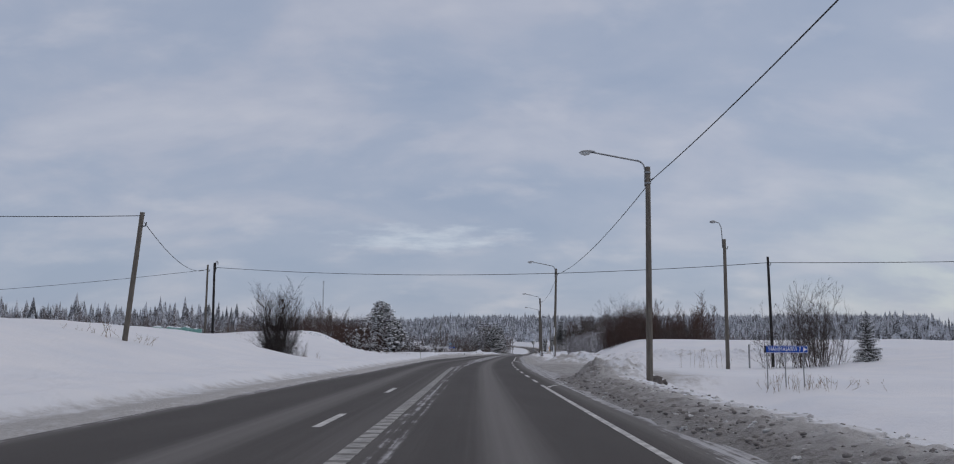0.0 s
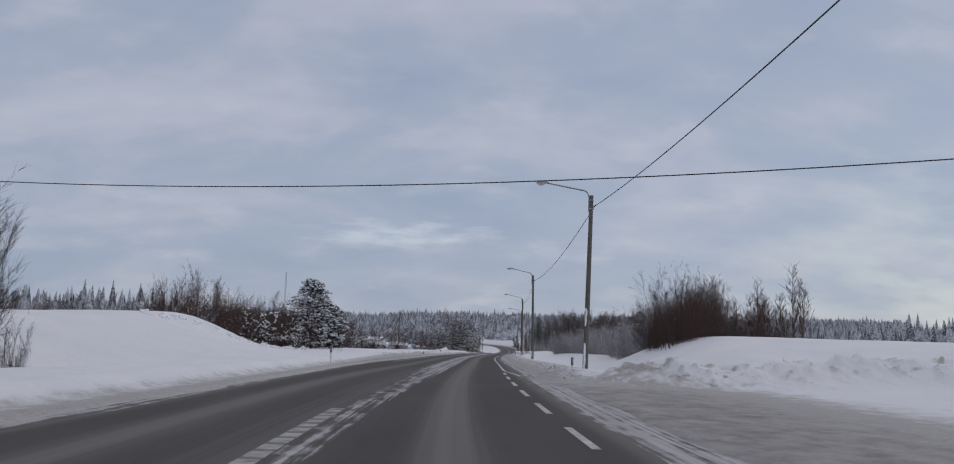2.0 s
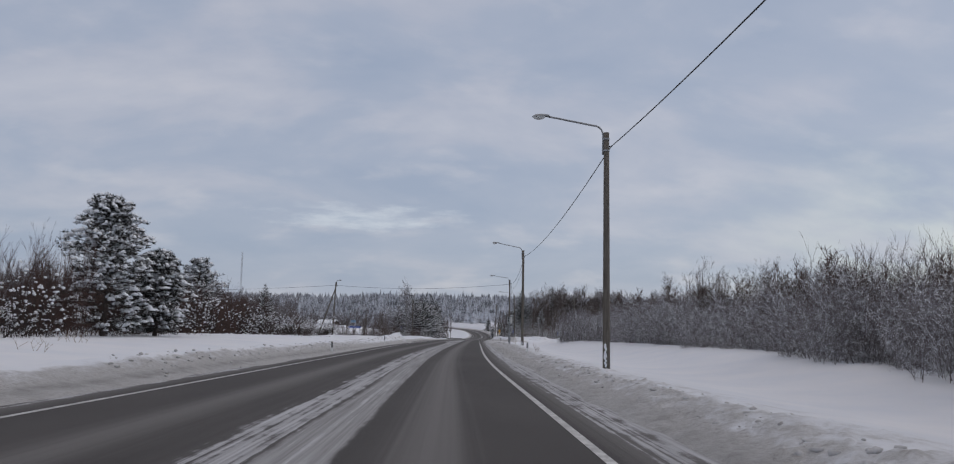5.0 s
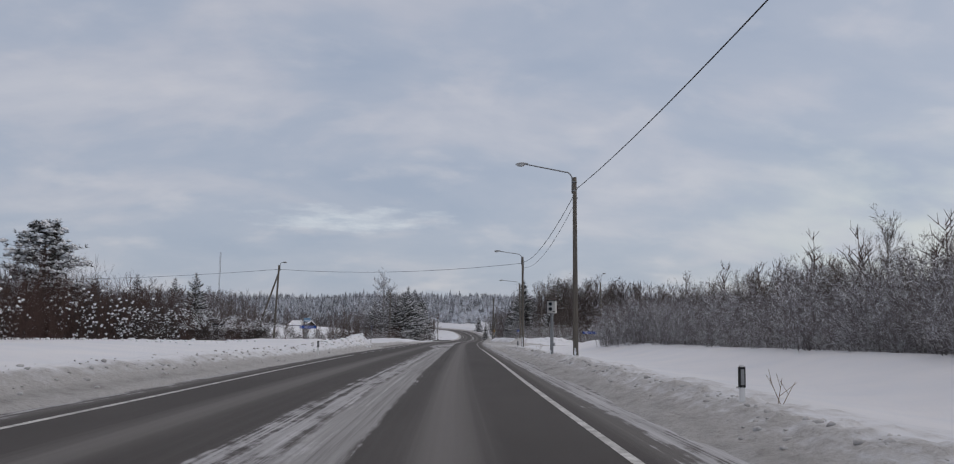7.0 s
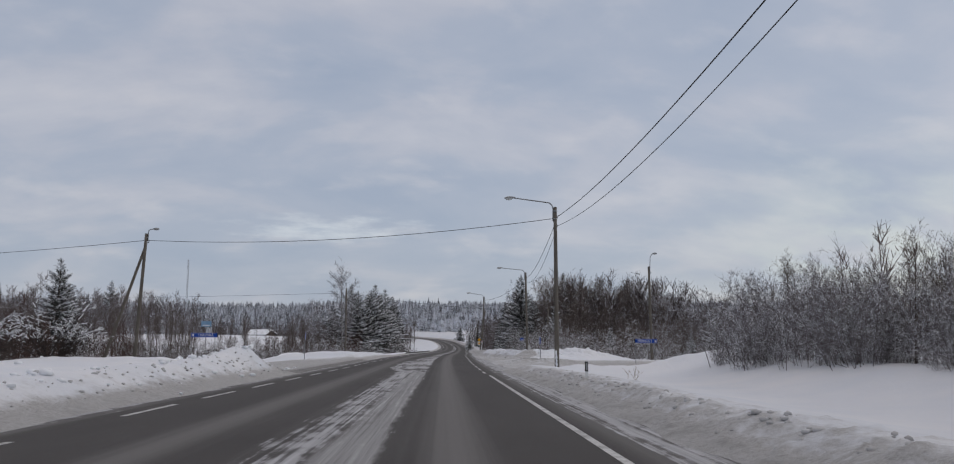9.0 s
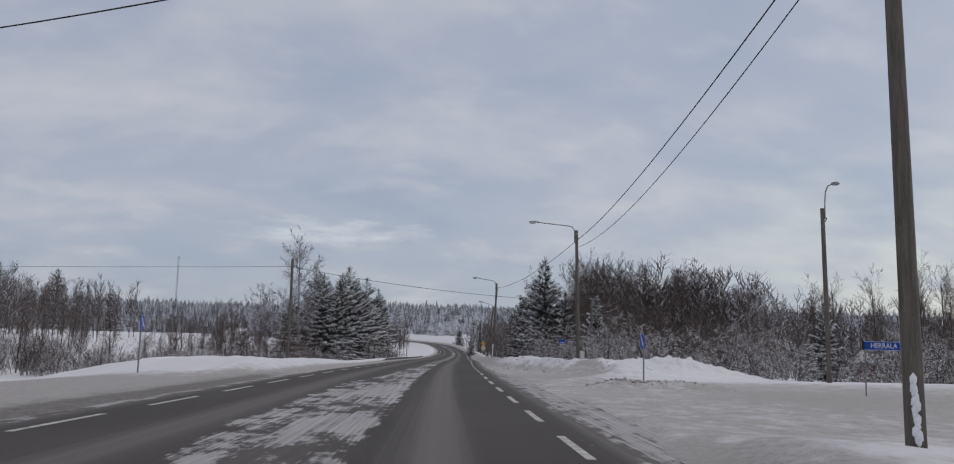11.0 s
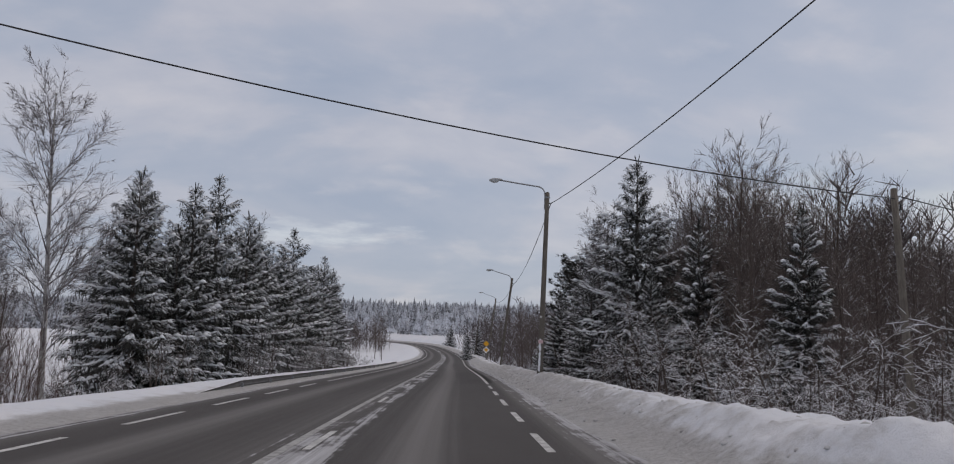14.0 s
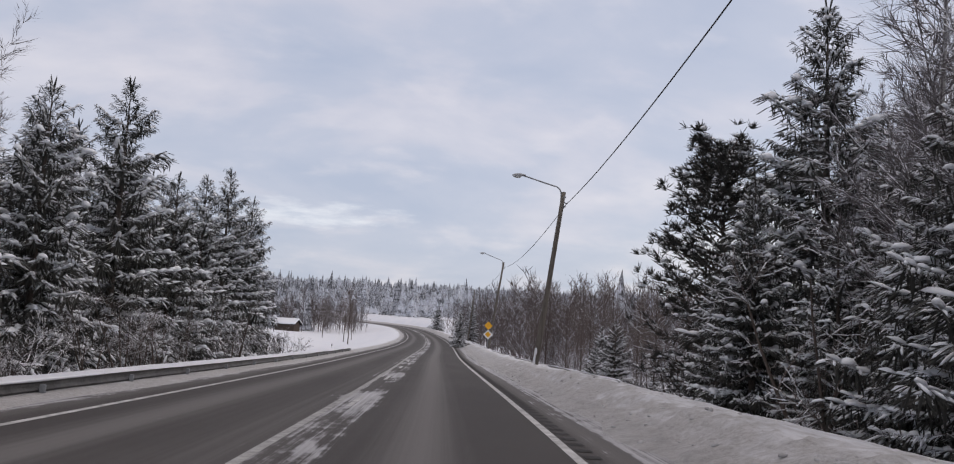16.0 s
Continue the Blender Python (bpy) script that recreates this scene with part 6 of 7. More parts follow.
for k, (x, y, h) in enumerate(((-12.9, 203.2, 1.9), (-9.4, 203.4, 1.75), (-17.5, 201, 1.5), (-19.5, 172, 1.6), (-17.6, 158, 1.5), (-15.8, 128, 1.3), (-16.5, 150, 1.4))):
    o = thing("bowed_shrub", pose(x, y, ground_z(x, y)), "dark shrub bowed into a dome under white snow", "shrub", "bowed shrubs")
    cg, sg = heap_geo(800 + k, h)
    tagged(part("brushwood", cg, M_TWIG_DARK, o), kind="stuff")
    tagged(part("snow_load", sg, M_SNOWCAP, o, "thick white snow on the bent limbs"), kind="stuff")
scatter(trees, 8, lambda g: (lambda y: (float(world_x(-g.uniform(14, 60), y)), y))(g.uniform(400, 540)), 20, (0.6, 0.9), squeeze=3)

# ---- spruces ----
sp = [spruce(400, 9.6, 2.6, 0.85, "dark green spruce laden with snow"), spruce(401, 9.0, 2.35, 0.85, "dark green spruce laden with snow"),
      spruce(402, 10.5, 2.9, 0.75, "dark green spruce laden with snow"), spruce(403, 8.2, 2.35, 0.9, "dark green spruce laden with snow")]
slim = [spruce(410, 11.0, 1.3, 0.2, "slim dark spruce with little snow", 0.9, 0.1), spruce(411, 12.0, 3.1, 0.95, "tall dark spruce dusted with snow", 1.25, 0.04, 2.4),
        spruce(412, 11.0, 2.3, 0.85, "dark spruce with thin snow-dusted twigs", 1.4, 0.03, 2.8)]
for k, (x, y, s) in enumerate(((3.2, 289.0, 0.9), (5.0, 292.5, 0.97), (2.0, 294, 0.95), (4.46, 298.7, 1.06), (6.4, 302.0, 0.92), (3.0, 303, 1.0),
                               (6.4, 307, 0.85), (4.8, 311, 0.95), (7.4, 314.0, 0.92), (5.8, 318.0, 1.02), (7.4, 323.0, 1.08), (8.6, 328.5, 1.05),
                               (6.0, 329.0, 1.05), (8.9, 334.5, 1.06), (9.2, 341.0, 1.05), (7.0, 345, 1.05), (9.8, 348.8, 1.1), (-1.0, 299, 0.9), (1.5, 309, 1.0),
                               (3.5, 319, 1.05), (4.5, 326, 1.1), (6.5, 337, 1.1), (4.5, 334, 1.05))):
    set_down(sp[k % 4], x, y, s * (1.2 if y < 312 else 1.13), 77 * k)
laden = []
for k in range(4):
    o = thing("snowy_tree", Matrix(), "dark bare tree whose arching limbs carry ridges of snow", "tree", "snow-laden bare trees")
    tg, cg, sg = laden_geo(700 + k, 6.6, 4)
    tagged(part("stem", tg, M_TRUNK, o, smooth=True), kind="stuff")
    tagged(part("crown", cg, M_TWIG_WOOD, o), kind="stuff")
    tagged(part("snow_load", sg, M_SNOWCAP, o, "ridges of white snow along the limbs"), kind="stuff")
    laden.append(o)
scatter(laden, 40, lambda g: (lambda y: (float(world_x(g.uniform(7.5, 16), y)), y))(g.uniform(248, 276)), 121, (0.5, 0.85), squeeze=1.2)
scatter(laden, 26, lambda g: (lambda y: (float(world_x(g.uniform(7.0, 15), y)), y))(g.uniform(276, 300)), 125, (0.75, 1.15), squeeze=1.3)
scatter(laden, 12, lambda g: (lambda y: (float(world_x(g.uniform(7.5, 13), y)), y))(g.uniform(300, 322)), 122, (0.45, 0.8), squeeze=1.3)
scatter(laden, 20, lambda g: (g.uniform(30, 62), g.uniform(246, 268)), 123, (0.6, 0.95), squeeze=1.3)
scatter(trees, 18, lambda g: (g.uniform(46, 68), g.uniform(262, 284)), 126, (0.8, 1.15), squeeze=1.5)
scatter(laden, 22, lambda g: (lambda y: (float(world_x(-at(ROAD_W, y) - g.uniform(6, 30), y)), y))(g.uniform(242, 276)), 124, (0.3, 0.48), squeeze=1.3)
for k, (x, y, s) in enumerate(((31.5, 292.0, 1.0), (27.5, 299.0, 0.9), (32.0, 301.0, 1.05), (26.8, 306.0, 0.6), (5.6, 295.6, 1.1), (4.6, 291.2, 1.0))):
    set_down(sp[(k + 2) % 4], x, y, s, 47 * k)
set_down(slim[1], 28.3, 293.4, 1.24, 10)
set_down(sp[2], 26.6, 296.5, 0.8, 50)
set_down(slim[0], 37.0, 303, 1.45, 80)
set_down(slim[1], 29.7, 306.3, 1.15, 30)
set_down(sp[1], 27.2, 301.5, 0.7, 120)
set_down(slim[2], 27.4, 288.5, 0.72, 200)
set_down(slim[2], 29.4, 287.4, 0.95, 80)
set_down(slim[2], 31.0, 280.5, 0.9, 10)
set_down(slim[2], 26.4, 303.6, 0.62, 300)
for k, (x, y, s) in enumerate(((28.5, 320.5, 0.45), (29.5, 327, 0.38), (31, 331, 0.45), (32.8, 338, 0.42), (50.1, 270.6, 0.88),
                               (44, 262, 0.5), (56, 268, 0.62), (40, 284, 0.8), (30.8, 392, 0.5), (37.4, 430, 0.75), (33, 296, 0.9), (36, 310, 0.9), (31.5, 284, 0.6),
                               (-71.7, 424, 1.75), (-80, 410, 1.5), (-64, 300, 1.1), (-60, 430, 1.2), (-40, 262, 0.6), (-24, 246, 0.95), (-50, 215, 0.9))):
    set_down(sp[k % 4], x, y, s, 61 * k)
scatter(sp, 16, lambda g: (g.uniform(-82, -34), g.uniform(215, 300)), 129, (0.6, 0.95), squeeze=3)
scatter(laden, 16, lambda g: (lambda y: (float(world_x(g.uniform(5.6, 9.5), y)), y))(g.uniform(285, 314)), 128, (0.7, 1.1), squeeze=1.2)
set_down(birches[0], 28.8, 301.0, 1.15, 60)
set_down(birches[1], 27.6, 297.0, 0.95, 160)
set_down(sp[0], 25.9, 57.6, 0.36, 0)
set_down(sp[3], 40.2, 516.0, 0.85, 40)
set_down(trees[1], 4.6, 316, 1.12, 70)
scatter(laden, 16, lambda g: (lambda y: (float(world_x(-at(ROAD_W, y) - g.uniform(4.2, 7.5), y)), y))(g.uniform(286, 335)), 127, (0.35, 0.6), squeeze=1.2)
pine((29.8, 313.0, ground_z(29.8, 313.0) - 0.1), 11.0, 8, "tall bluish pine with snow on its limbs", 4.1, True)
pine((-22.1, 190.0, ground_z(-22.1, 190.0) - 0.1), 8.4, 9, "rounded pine with white snow clumps on its crown", 3.5)
pine((-15.7, 141.6, ground_z(-15.7, 141.6) - 0.1), 8.2, 5, "bushy pine with clumps of snow on its boughs", 3.0)
pine((-13.9, 145.6, ground_z(-13.9, 145.6) - 0.1), 5.2, 6, "smaller pine bent with snow", 2.2)
for pattern in (lone, *clumped, *red, *rime, *grey, *snowy, *trees, *laden, *birches, *sp, *slim):
    hidden_away(pattern)


# ---- the distant woods ----
def far_conifer(seed):
    """A small conifer of unit height: jagged skirts, one above the other."""
    rg = random.Random(seed)
    v, f = [], []
    wide = rg.uniform(0.13, 0.19)
    for i in range(5):
        t = i / 5
        o = len(v)
        a0 = rg.uniform(0, 6.28)
        for k in range(8):
            q = (wide * (1 - t) ** 0.85 + 0.012) * (rg.uniform(0.95, 1.25) if k % 2 else rg.uniform(0.45, 0.65))
            v.append((q * math.cos(a0 + k * math.pi / 4), q * math.sin(a0 + k * math.pi / 4), 0.06 + 0.84 * t - (0.05 if k % 2 else 0.0) + rg.uniform(-0.02, 0.02)))
        v.append((rg.uniform(-.012, .012), rg.uniform(-.012, .012), min(0.06 + 0.84 * t + 0.34, 1.0)))
        f += [(o + k, o + (k + 1) % 8, o + 8) for k in range(8)]
    return np.array(v), f


def far_leafless(seed):
    """A bare tree of unit height: a thin stem and rising limbs with side twigs."""
    rg = random.Random(seed)
    thick, thin = [(Vector((0, 0, -0.02)), Vector((0.01, 0, 0.5)), 0.0075, 0.005), (Vector((0.01, 0, 0.5)), Vector((rg.uniform(-.03, .03), 0, 0.98)), 0.005, 0.0015)], []
    for k in range(36):
        t = rg.uniform(0.10, 0.95)
        a = rg.uniform(0, 6.283)
        b = Vector((0.01, 0, t))
        e = b + Vector((math.cos(a), math.sin(a), rg.uniform(0.9, 1.9))) * (0.20 * (1.08 - t) * rg.uniform(0.6, 1.2) + 0.02)
        thin.append((b, e, 0.0042, 0.0015))
        for j in range(4):
            c = b.lerp(e, rg.uniform(0.25, 1.0))
            thin.append((c, c + Vector((rg.gauss(0, 0.035), rg.gauss(0, 0.035), rg.uniform(0.02, 0.085))), 0.0028, 0.001))
    v, f = merge(strands(thick, 3), ribbons(thin, rg))
    return np.array([tuple(q) for q in v]), f


CONIFERS = [far_conifer(900 + k) for k in range(9)]
LEAFLESS = [far_leafless(950 + k) for k in range(7)]


def far_wood(count, region, seed, hs, kinds=CONIFERS, mat=M_FAR, label="distant snow-dusted conifer forest with haze in its colour"):
    """Many far trees, set down one by one on the ground."""
    rg = random.Random(seed)
    allv, allf, o = [], [], 0
    spots = np.array([region(rg) for _ in range(count)])
    grounds = land(across(spots[:, 0], spots[:, 1]), spots[:, 1])[0] + at(ROAD_Z, spots[:, 1]) - 0.3
    for (x, y), zg in zip(spots, grounds):
        tv, tf = rg.choice(kinds)
        h = rg.uniform(*hs) * (1.0 + 0.14 * max(-1.0, min(1.6, rg.gauss(0, 0.7))))
        a, wd = rg.uniform(0, 6.28), rg.uniform(0.85, 1.2) * h
        c, d = math.cos(a) * wd, math.sin(a) * wd
        allv.append(np.stack([tv[:, 0] * c - tv[:, 1] * d + x, tv[:, 0] * d + tv[:, 1] * c + y, tv[:, 2] * h + zg], -1))
        allf += [tuple(i + o for i in q) for q in tf]
        o += len(tv)
    return tagged(obj("far_forest", np.concatenate(allv).tolist(), allf, mat), label, "forest", kind="stuff")


bare_label = "distant grey-brown leafless wood"
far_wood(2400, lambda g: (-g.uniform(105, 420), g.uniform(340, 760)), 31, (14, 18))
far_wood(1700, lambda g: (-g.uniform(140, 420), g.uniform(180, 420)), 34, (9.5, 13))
far_wood(700, lambda g: (-g.uniform(90, 330), g.uniform(190, 420)), 38, (8, 12.5), LEAFLESS, M_FARTWIG, bare_label)
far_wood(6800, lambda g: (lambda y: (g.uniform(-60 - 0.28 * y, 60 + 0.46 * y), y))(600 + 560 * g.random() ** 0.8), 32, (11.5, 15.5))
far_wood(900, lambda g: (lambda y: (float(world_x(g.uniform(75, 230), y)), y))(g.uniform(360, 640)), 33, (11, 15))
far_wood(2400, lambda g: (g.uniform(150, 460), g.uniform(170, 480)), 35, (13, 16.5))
far_wood(420, lambda g: (lambda y: (float(world_x(-g.uniform(15.5, 110), y)), y))(g.uniform(500, 546)), 36, (6, 10.5), LEAFLESS, M_FARTWIG, bare_label)
far_wood(120, lambda g: (lambda y: (float(world_x(-g.uniform(30, 140), y)), y))(g.uniform(510, 560)), 39, (9, 13))
far_wood(900, lambda g: (lambda y: (float(world_x(g.uniform(7, 75), y)), y))(g.uniform(375, 532)), 37, (8, 12.5), LEAFLESS, M_FARTWIG, bare_label)
far_wood(160, lambda g: (lambda y: (float(world_x(g.uniform(20, 90), y)), y))(g.uniform(380, 532)), 40, (9, 13))
far_wood(220, lambda g: (g.uniform(38, 62), g.uniform(300, 322)), 41, (11.0, 14.5), LEAFLESS, M_FARTWIG, "grey-brown leafless wood behind the spruces")
far_wood(150, lambda g: (g.uniform(52, 92), g.uniform(274, 312)), 42, (7.5, 11), LEAFLESS, M_FARTWIG, "grey-brown leafless wood behind the side road")
far_wood(150, lambda g: (lambda q: (q[0] + 3.2, q[1]))(right_back(g)), 43, (4.2, 6.2), LEAFLESS, M_TWIG_RED, "bare red-brown thicket behind rimed shrubs")
far_wood(130, lambda g: (g.uniform(-52, -19), g.uniform(206, 242)), 44, (4.0, 6.4), LEAFLESS, M_TWIG_RED, "bare red-brown thicket beside the field")
far_wood(320, lambda g: (g.uniform(-125, -30), g.uniform(292, 350)), 45, (6.5, 9.5), LEAFLESS, M_FARTWIG, "grey-brown leafless trees beyond the field")

# ---------------- bales, sheds, stones and litter ----------------


def bale(x, y, r, seed):
    o = thing("wrapped_bale", pose(x, y, ground_z(x, y) - 0.35 * r), "pale green wrapped hay bale capped with snow", "hay bale", "wrapped hay bales")
    rg = random.Random(seed)
    v, f = [], []
    n = 16
    rows = [(-0.62, 0.55), (-0.58, 0.86), (-0.45, 1.0), (0.45, 1.0), (0.58, 0.86), (0.62, 0.55)]
    for l, k in rows:
        for i in range(n):
            a = 2 * math.pi * i / n
            q = r * k * (1 + 0.05 * rg.uniform(-1, 1))
            v.append((l, q * math.cos(a), r * 0.82 + q * math.sin(a)))
    for j in range(len(rows) - 1):
        for i in range(n):
            f.append((j * n + i, j * n + (i + 1) % n, (j + 1) * n + (i + 1) % n, (j + 1) * n + i))
    f.append(tuple(range(n))[::-1])
    f.append(tuple((len(rows) - 1) * n + i for i in range(n)))
    part("wrap", (v, f), M_BALE, o, smooth=True)
    part("snow_cap", moved(lump(0.66 * r, seed, 0.3, 2, 0.25), (0, 0, r * 1.78)), M_SNOWCAP, o, "white snow cap", True)
    o.rotation_euler = (0, 0, rg.uniform(0, 3))


for k, (x, y, r) in enumerate(((-42.6, 93.5, 0.42), (-40.3, 92.5, 0.3), (-39.3, 92.2, 0.32), (-37.4, 91, 0.42), (-35.6, 90, 0.62), (-34.4, 90.5, 0.5), (-33.0, 89.3, 0.66), (-31.6, 89.2, 0.60), (-30.6, 88.5, 0.5), (-29.6, 88.2, 0.5), (-28.6, 88.0, 0.35))):
    bale(x, y, r, k + 1)


def cabin(loc, yaw, wide, deep, high, roof, wall_mat, label, windows=1):
    o = thing("cabin", pose(*loc, 0, 0, yaw), label, "house")
    w, d = wide / 2, deep / 2
    part("wall", box((-w, -d, -2.4), (w, d, high), 0.02), wall_mat, o)
    ov = 0.5
    prof = [(-w - ov, high - 0.15), (0, high + roof), (w + ov, high - 0.15), (w + ov, high + 0.05), (0, high + roof + 0.22), (-w - ov, high + 0.05)]
    gable = part("gable", moved(plate([(-w, high - 0.01), (w, high - 0.01), (0, high + roof - 0.05)], deep), (0, -d, 0)), wall_mat, o)
    part("roof", moved(plate(prof, deep + 2 * ov), (0, -d - ov, 0)), M_TARPOLE, o)
    snowp = [(-w - ov - 0.04, high + 0.06), (0, high + roof + 0.23), (w + ov + 0.04, high + 0.06), (w + ov, high + 0.36), (0, high + roof + 0.56), (-w - ov, high + 0.36)]
    part("roof_snow", moved(plate(snowp, deep + 2 * ov - 0.1), (0, -d - ov + 0.05, 0)), M_SNOWCAP, o, "thick white snow on the roof")
    for k in range(windows):
        x = -w + wide * (k + 1) / (windows + 1)
        win = part("window", box((x - 0.5, -d - 0.03, high * 0.42), (x + 0.5, -d + 0.02, high * 0.42 + 1.0)), M_WHITE, o)
        part("pane", box((x - 0.42, -d - 0.045, high * 0.42 + 0.08), (x + 0.42, -d - 0.032, high * 0.42 + 0.92)), M_GLASSDARK, win)


cabin((63.6, 284.0, ground_z(63.6, 284) + 1.4), 25, 3.8, 3.2, 1.8, 0.9, M_RED, "small red timber shed with snow on its roof", 1)
cabin((-34, 470, ground_z(-34, 470)), 60, 6, 8, 2.2, 1.5, M_BROWNWALL, "brown timber house with a snow-covered roof", 2)
cabin((2, 500, ground_z(2, 500)), 70, 3.5, 5, 1.6, 1.0, M_BROWNWALL, "low brown shed with a snow-covered roof", 0)


def stone(x, y, r, seed, mat, label, name="rock", squash=0.65, sink=0.3, cat="rock"):
    g = lump(r, seed, squash, 2, 0.6)
    ob = obj(name, *g, mat)
    ob.matrix_world = pose(x, y, ground_z(x, y) + r * squash * (1 - 2 * sink), 0, 0, seed * 40)
    return tagged(ob, label, cat)


def crumbs(count, region, size, seed, mat, label):
    """Many small broken pieces of ploughed snow, too many to count."""
    g = random.Random(seed)
    spots = np.array([region(g) for _ in range(count)])
    zs = land(across(spots[:, 0], spots[:, 1]), spots[:, 1])[0] + at(ROAD_Z, spots[:, 1])
    shapes = [lump(1.0, 3.7 * seed + k, 0.62, 1, 0.7) for k in range(6)]
    v, f = [], []
    for (x, y), z in zip(spots, zs):
        sv, sf = g.choice(shapes)
        q = size * g.uniform(0.2, 1.0) ** 2.6 + 0.010
        a = g.uniform(0, 6.283)
        c, d = math.cos(a) * q, math.sin(a) * q
        o = len(v)
        v += [(p.x * c - p.y * d + x, p.x * d + p.y * c + y, p.z * q + z + 0.25 * q) for p in sv]
        f += [tuple(i + o for i in t) for t in sf]
    return tagged(obj("snow_crumbs", v, f, mat, True), label, "snow", kind="stuff")


def crest(g, y0, y1, spread=0.32, off=-0.25):
    y = g.uniform(y0, y1)
    return float(world_x(float(bank_mid(y)) + off + g.gauss(0, spread), y)), y


crumbs(1100, lambda g: crest(g, 3, 35, 0.6, -0.6), 0.055, 31, M_CRUMB_DARK, "dark gritty crumbs of ploughed snow")
crumbs(600, lambda g: crest(g, 3, 36, 0.7, 0.1), 0.06, 32, M_CRUMB, "grey crumbs of ploughed snow")
crumbs(1500, lambda g: crest(g, 66, 150, 0.28), 0.06, 33, M_CRUMB, "grey crumbs of ploughed snow")
crumbs(900, lambda g: crest(g, 150, 200, 0.28), 0.06, 34, M_CRUMB, "grey crumbs of ploughed snow")
crumbs(900, lambda g: crest(g, 236, 330, 0.7, -0.4), 0.05, 35, M_CRUMB, "grey crumbs of ploughed snow")
crumbs(700, lambda g: (lambda y: (float(world_x(-at(ROAD_W, y) - 2.0 + g.gauss(0, 0.4), y)), y))(g.uniform(110, 200)), 0.06, 36, M_CRUMB, "grey crumbs of ploughed snow")
crumbs(420, lambda g: (g.uniform(-16, -7), g.uniform(170, 204)) if g.random() < 0.4 else (lambda y: (float(world_x(-at(ROAD_W, y) - g.gauss(3.2, 0.8), y)), y))(g.uniform(176, 206)), 0.15, 37, M_SNOWCAP, "white chunks of ploughed snow")
crumbs(500, lambda g: (float(world_x(g.uniform(2.0, 7.5), 34)), 34.0 + g.gauss(0, 1.2)), 0.07, 38, M_CRUMB, "grey crumbs of ploughed snow")

stone(6.75, 33.0, 0.30, 3, M_ROCK, "dark jagged rock with snow in its cracks")
stone(7.1, 33.4, 0.20, 5, M_ROCK, "dark jagged rock with snow in its cracks")
rg = random.Random(11)


def clumps(count, region, size, seed, mat, label):
    g = random.Random(seed)
    shapes = []
    for k in range(5):
        me = bpy.data.meshes.new("snow_clump")
        v, f = lump(1.0, seed + k, 0.65, 2, 0.9)
        me.from_pydata(v, [], f)
        me.materials.append(mat)
        shapes.append(me)
    for _ in range(count):
        x, y = region(g)
        s = size * g.uniform(0.35, 1.0) ** 1.5 + 0.02
        ob = new("snow_clump", g.choice(shapes))
        ob.matrix_world = pose(x, y, ground_z(x, y) + 0.1 * s, g.uniform(0, 40), 0, g.uniform(0, 360)) @ Matrix.Diagonal((s, s, s, 1))
        tagged(ob, label, "snow clump", "snow clumps")


clumps(26, lambda g: (float(world_x(g.uniform(2.4, 11), 64)), 64.0 + g.gauss(0, 0.9)), 0.13, 50, M_DIRTYSNOW, "hard grimy lump of ploughed snow")
clumps(40, lambda g: (lambda y: (float(world_x(g.gauss(2.0, 0.7), y)), y))(g.uniform(6, 36)), 0.05, 60, M_DIRTYSNOW, "hard grimy lump of ploughed snow")
clumps(30, lambda g: (float(world_x(g.uniform(4, 20), 238)), 237.5 + 0.22 * 6 + g.gauss(0, 1.3)), 0.16, 80, M_SNOWCAP, "white lump of ploughed snow")
clumps(30, lambda g: (lambda y: (float(world_x(g.gauss(3.6, 1.3), y)), y))(g.uniform(240, 275)), 0.08, 85, M_CRUMB, "grey lump of ploughed snow")
clumps(25, lambda g: (lambda y: (float(world_x(-at(ROAD_W, y) - g.gauss(4.0, 1.2), y)), y))(g.uniform(188, 204)), 0.16, 90, M_SNOWCAP, "white lump of ploughed snow")
clumps(45, lambda g: (lambda y: (float(np.interp(y, [92, 103, 112, 125], [-18.5, -15.4, -14.6, -13.5])) + g.gauss(0, 0.5), y))(g.uniform(92, 125)), 0.3, 95, M_SNOWCAP, "snow-covered stump or stone along the thicket")


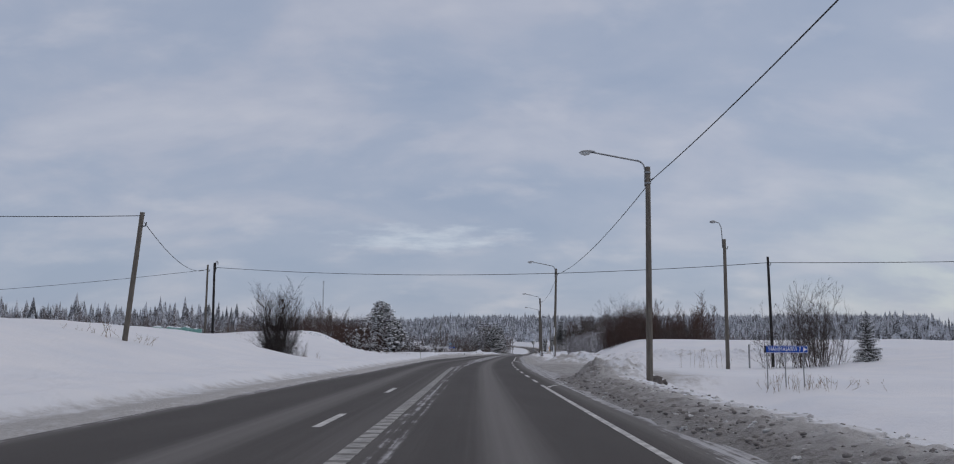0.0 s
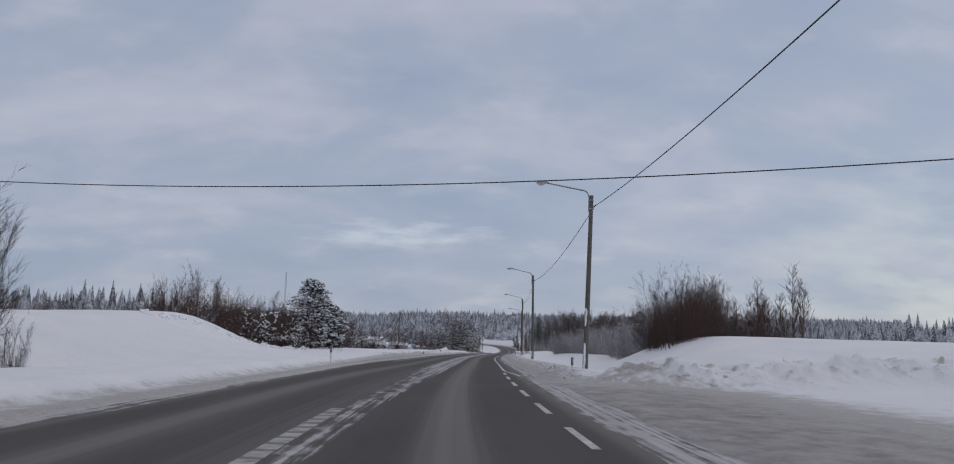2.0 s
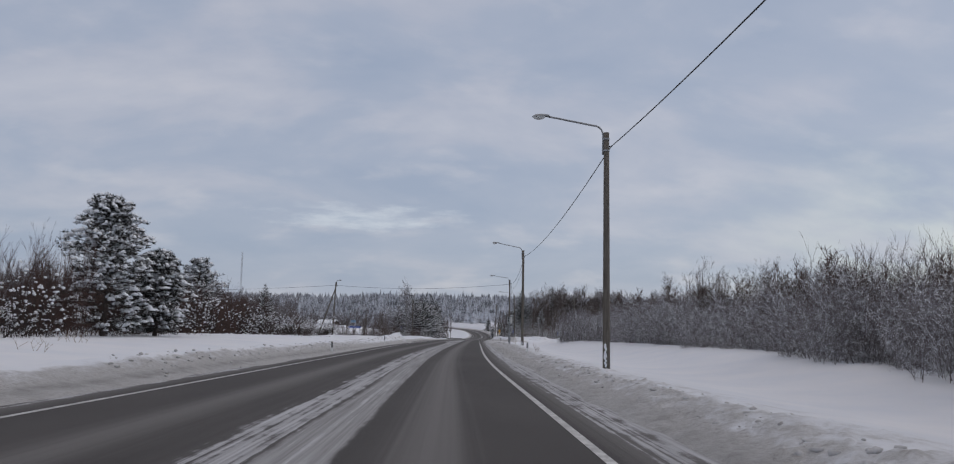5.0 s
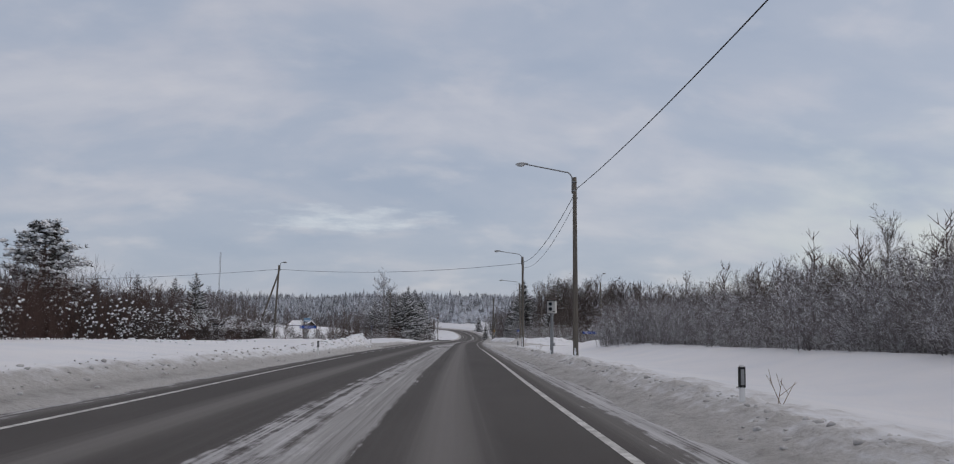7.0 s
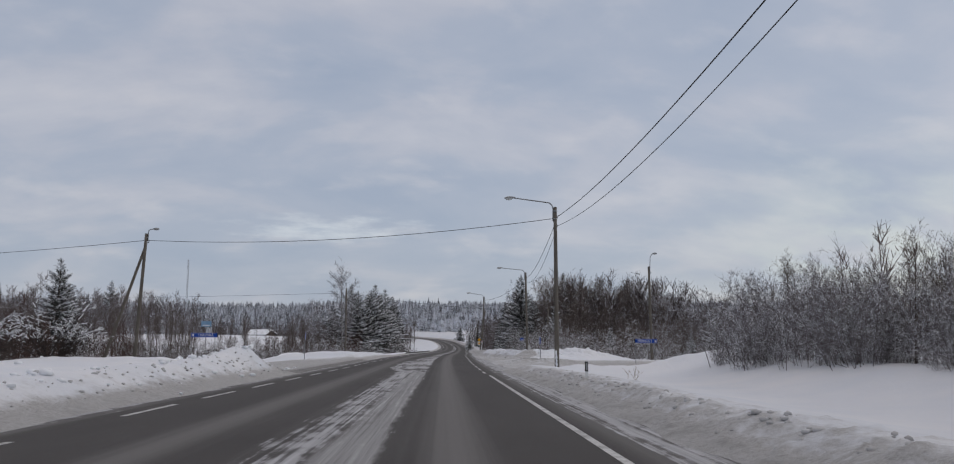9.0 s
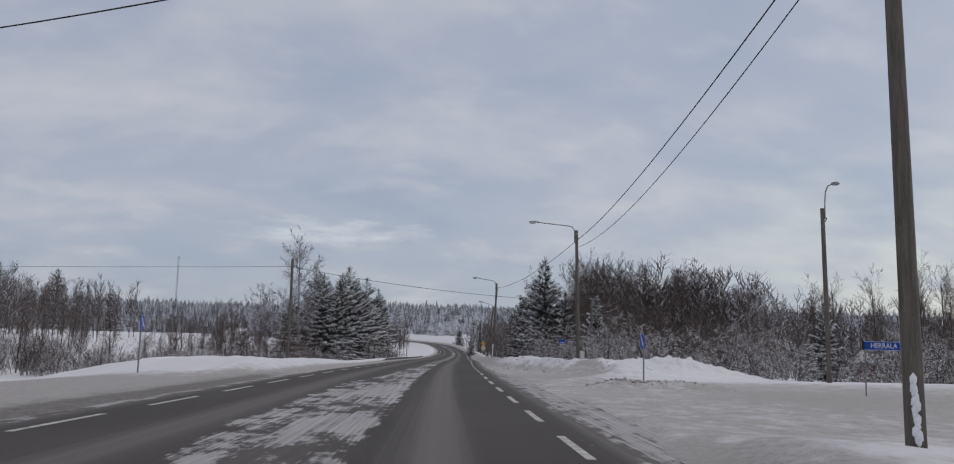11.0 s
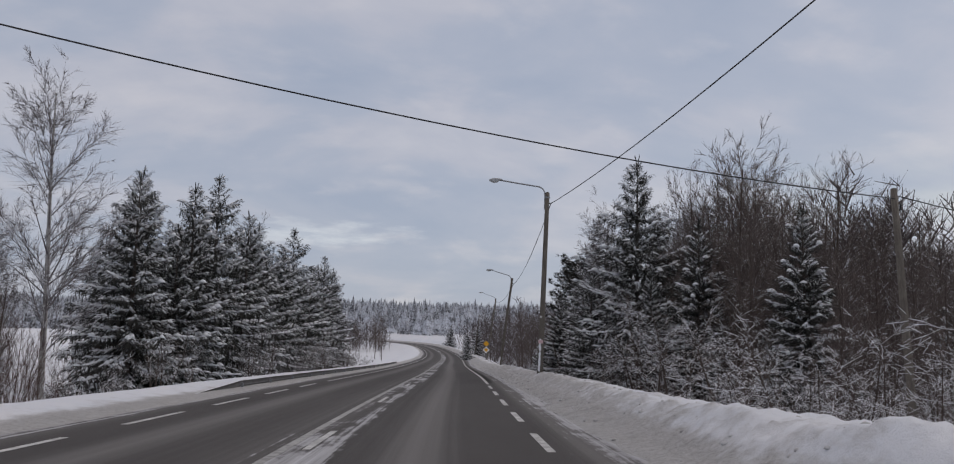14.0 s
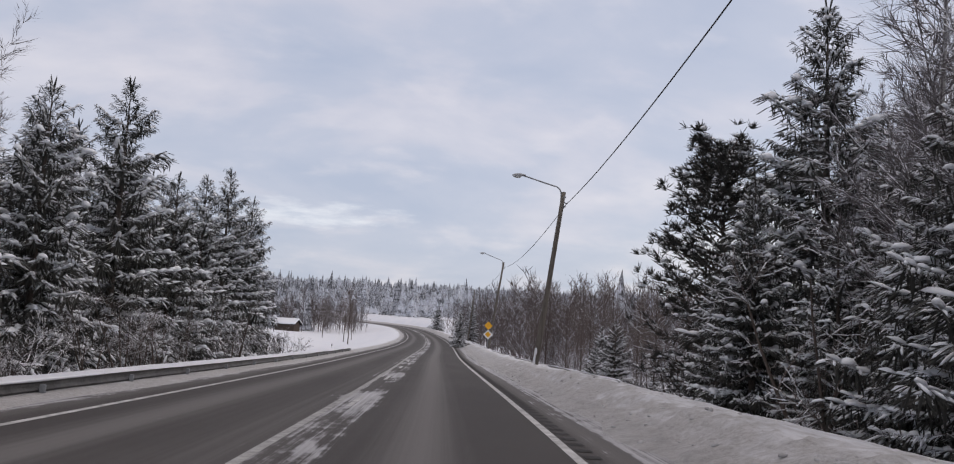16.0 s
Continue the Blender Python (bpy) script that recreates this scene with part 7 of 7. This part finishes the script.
def dry_tuft(x, y, h, n, seed, label="thin dry stalks sticking out of the snow", spread=0.5):
    g = random.Random(seed)
    segs = []
    for _ in range(n):
        a = Vector((g.gauss(0, spread), g.gauss(0, spread * 0.5), -0.1))
        b = a + Vector((g.gauss(0, 0.16), g.gauss(0, 0.16), h * g.uniform(0.5, 1.1)))
        segs.append((a, b, 0.008, 0.004))
        for _ in range(2):
            c = a.lerp(b, g.uniform(0.4, 0.9))
            segs.append((c, c + Vector((g.gauss(0, 0.12), g.gauss(0, 0.12), 0.2)), 0.005, 0.003))
    ob = obj("dry_tuft", *strands(segs), M_DRYGRASS)
    ob.matrix_world = pose(x, y, ground_z(x, y))
    return tagged(ob, label, "dry grass")


for k, (x, y, h, n, s) in enumerate(((12.6, 36.3, 0.8, 22, 0.7), (13.8, 36.4, 0.6, 16, 0.5), (15.4, 36.8, 0.35, 14, 1.0), (-15.8, 36.0, 0.6, 14, 0.6), (-14.0, 37.0, 0.5, 8, 0.5), (13.8, 55.5, 1.2, 8, 0.5), (15.4, 56.0, 1.3, 8, 0.5),
                                     (-21.5, 76, 0.9, 18, 1.0), (-19.2, 75, 0.9, 10, 0.6), (-11.0, 58, 0.7, 8, 0.4), (9.1, 136.6, 0.5, 3, 0.1), (13.9, 186.5, 0.7, 4, 0.25), (12.0, 66.5, 0.8, 5, 0.3), (15, 67.2, 0.9, 6, 0.4), (9.2, 72.0, 0.6, 4, 0.2),
                                     (-12.5, 112, 0.4, 10, 0.6), (-11.5, 126, 0.4, 8, 0.5), (-9.5, 118, 0.4, 5, 0.3), (-12.0, 150, 0.4, 6, 0.4))):
    dry_tuft(x, y, h, n, 500 + k, spread=s)
crumbs(260, lambda g: (g.gauss(17.8, 1.2), 222.9 + g.gauss(0, 0.5)), 0.07, 130, M_CRUMB, "grey crumbs of ploughed snow")
# a long low heap of snow over brush beside the second side road
ob = obj("snow_mound", *lump(1.6, 4, 0.42, 3, 0.3), M_SNOWCAP, True)
ob.matrix_world = pose(-1.0, 238.5, ground_z(-1.0, 238.5) - 0.1, 0, 0, 20) @ Matrix.Diagonal((1.5, 0.8, 1, 1))
tagged(ob, "smooth mound of snow over brushwood", "snow mound")
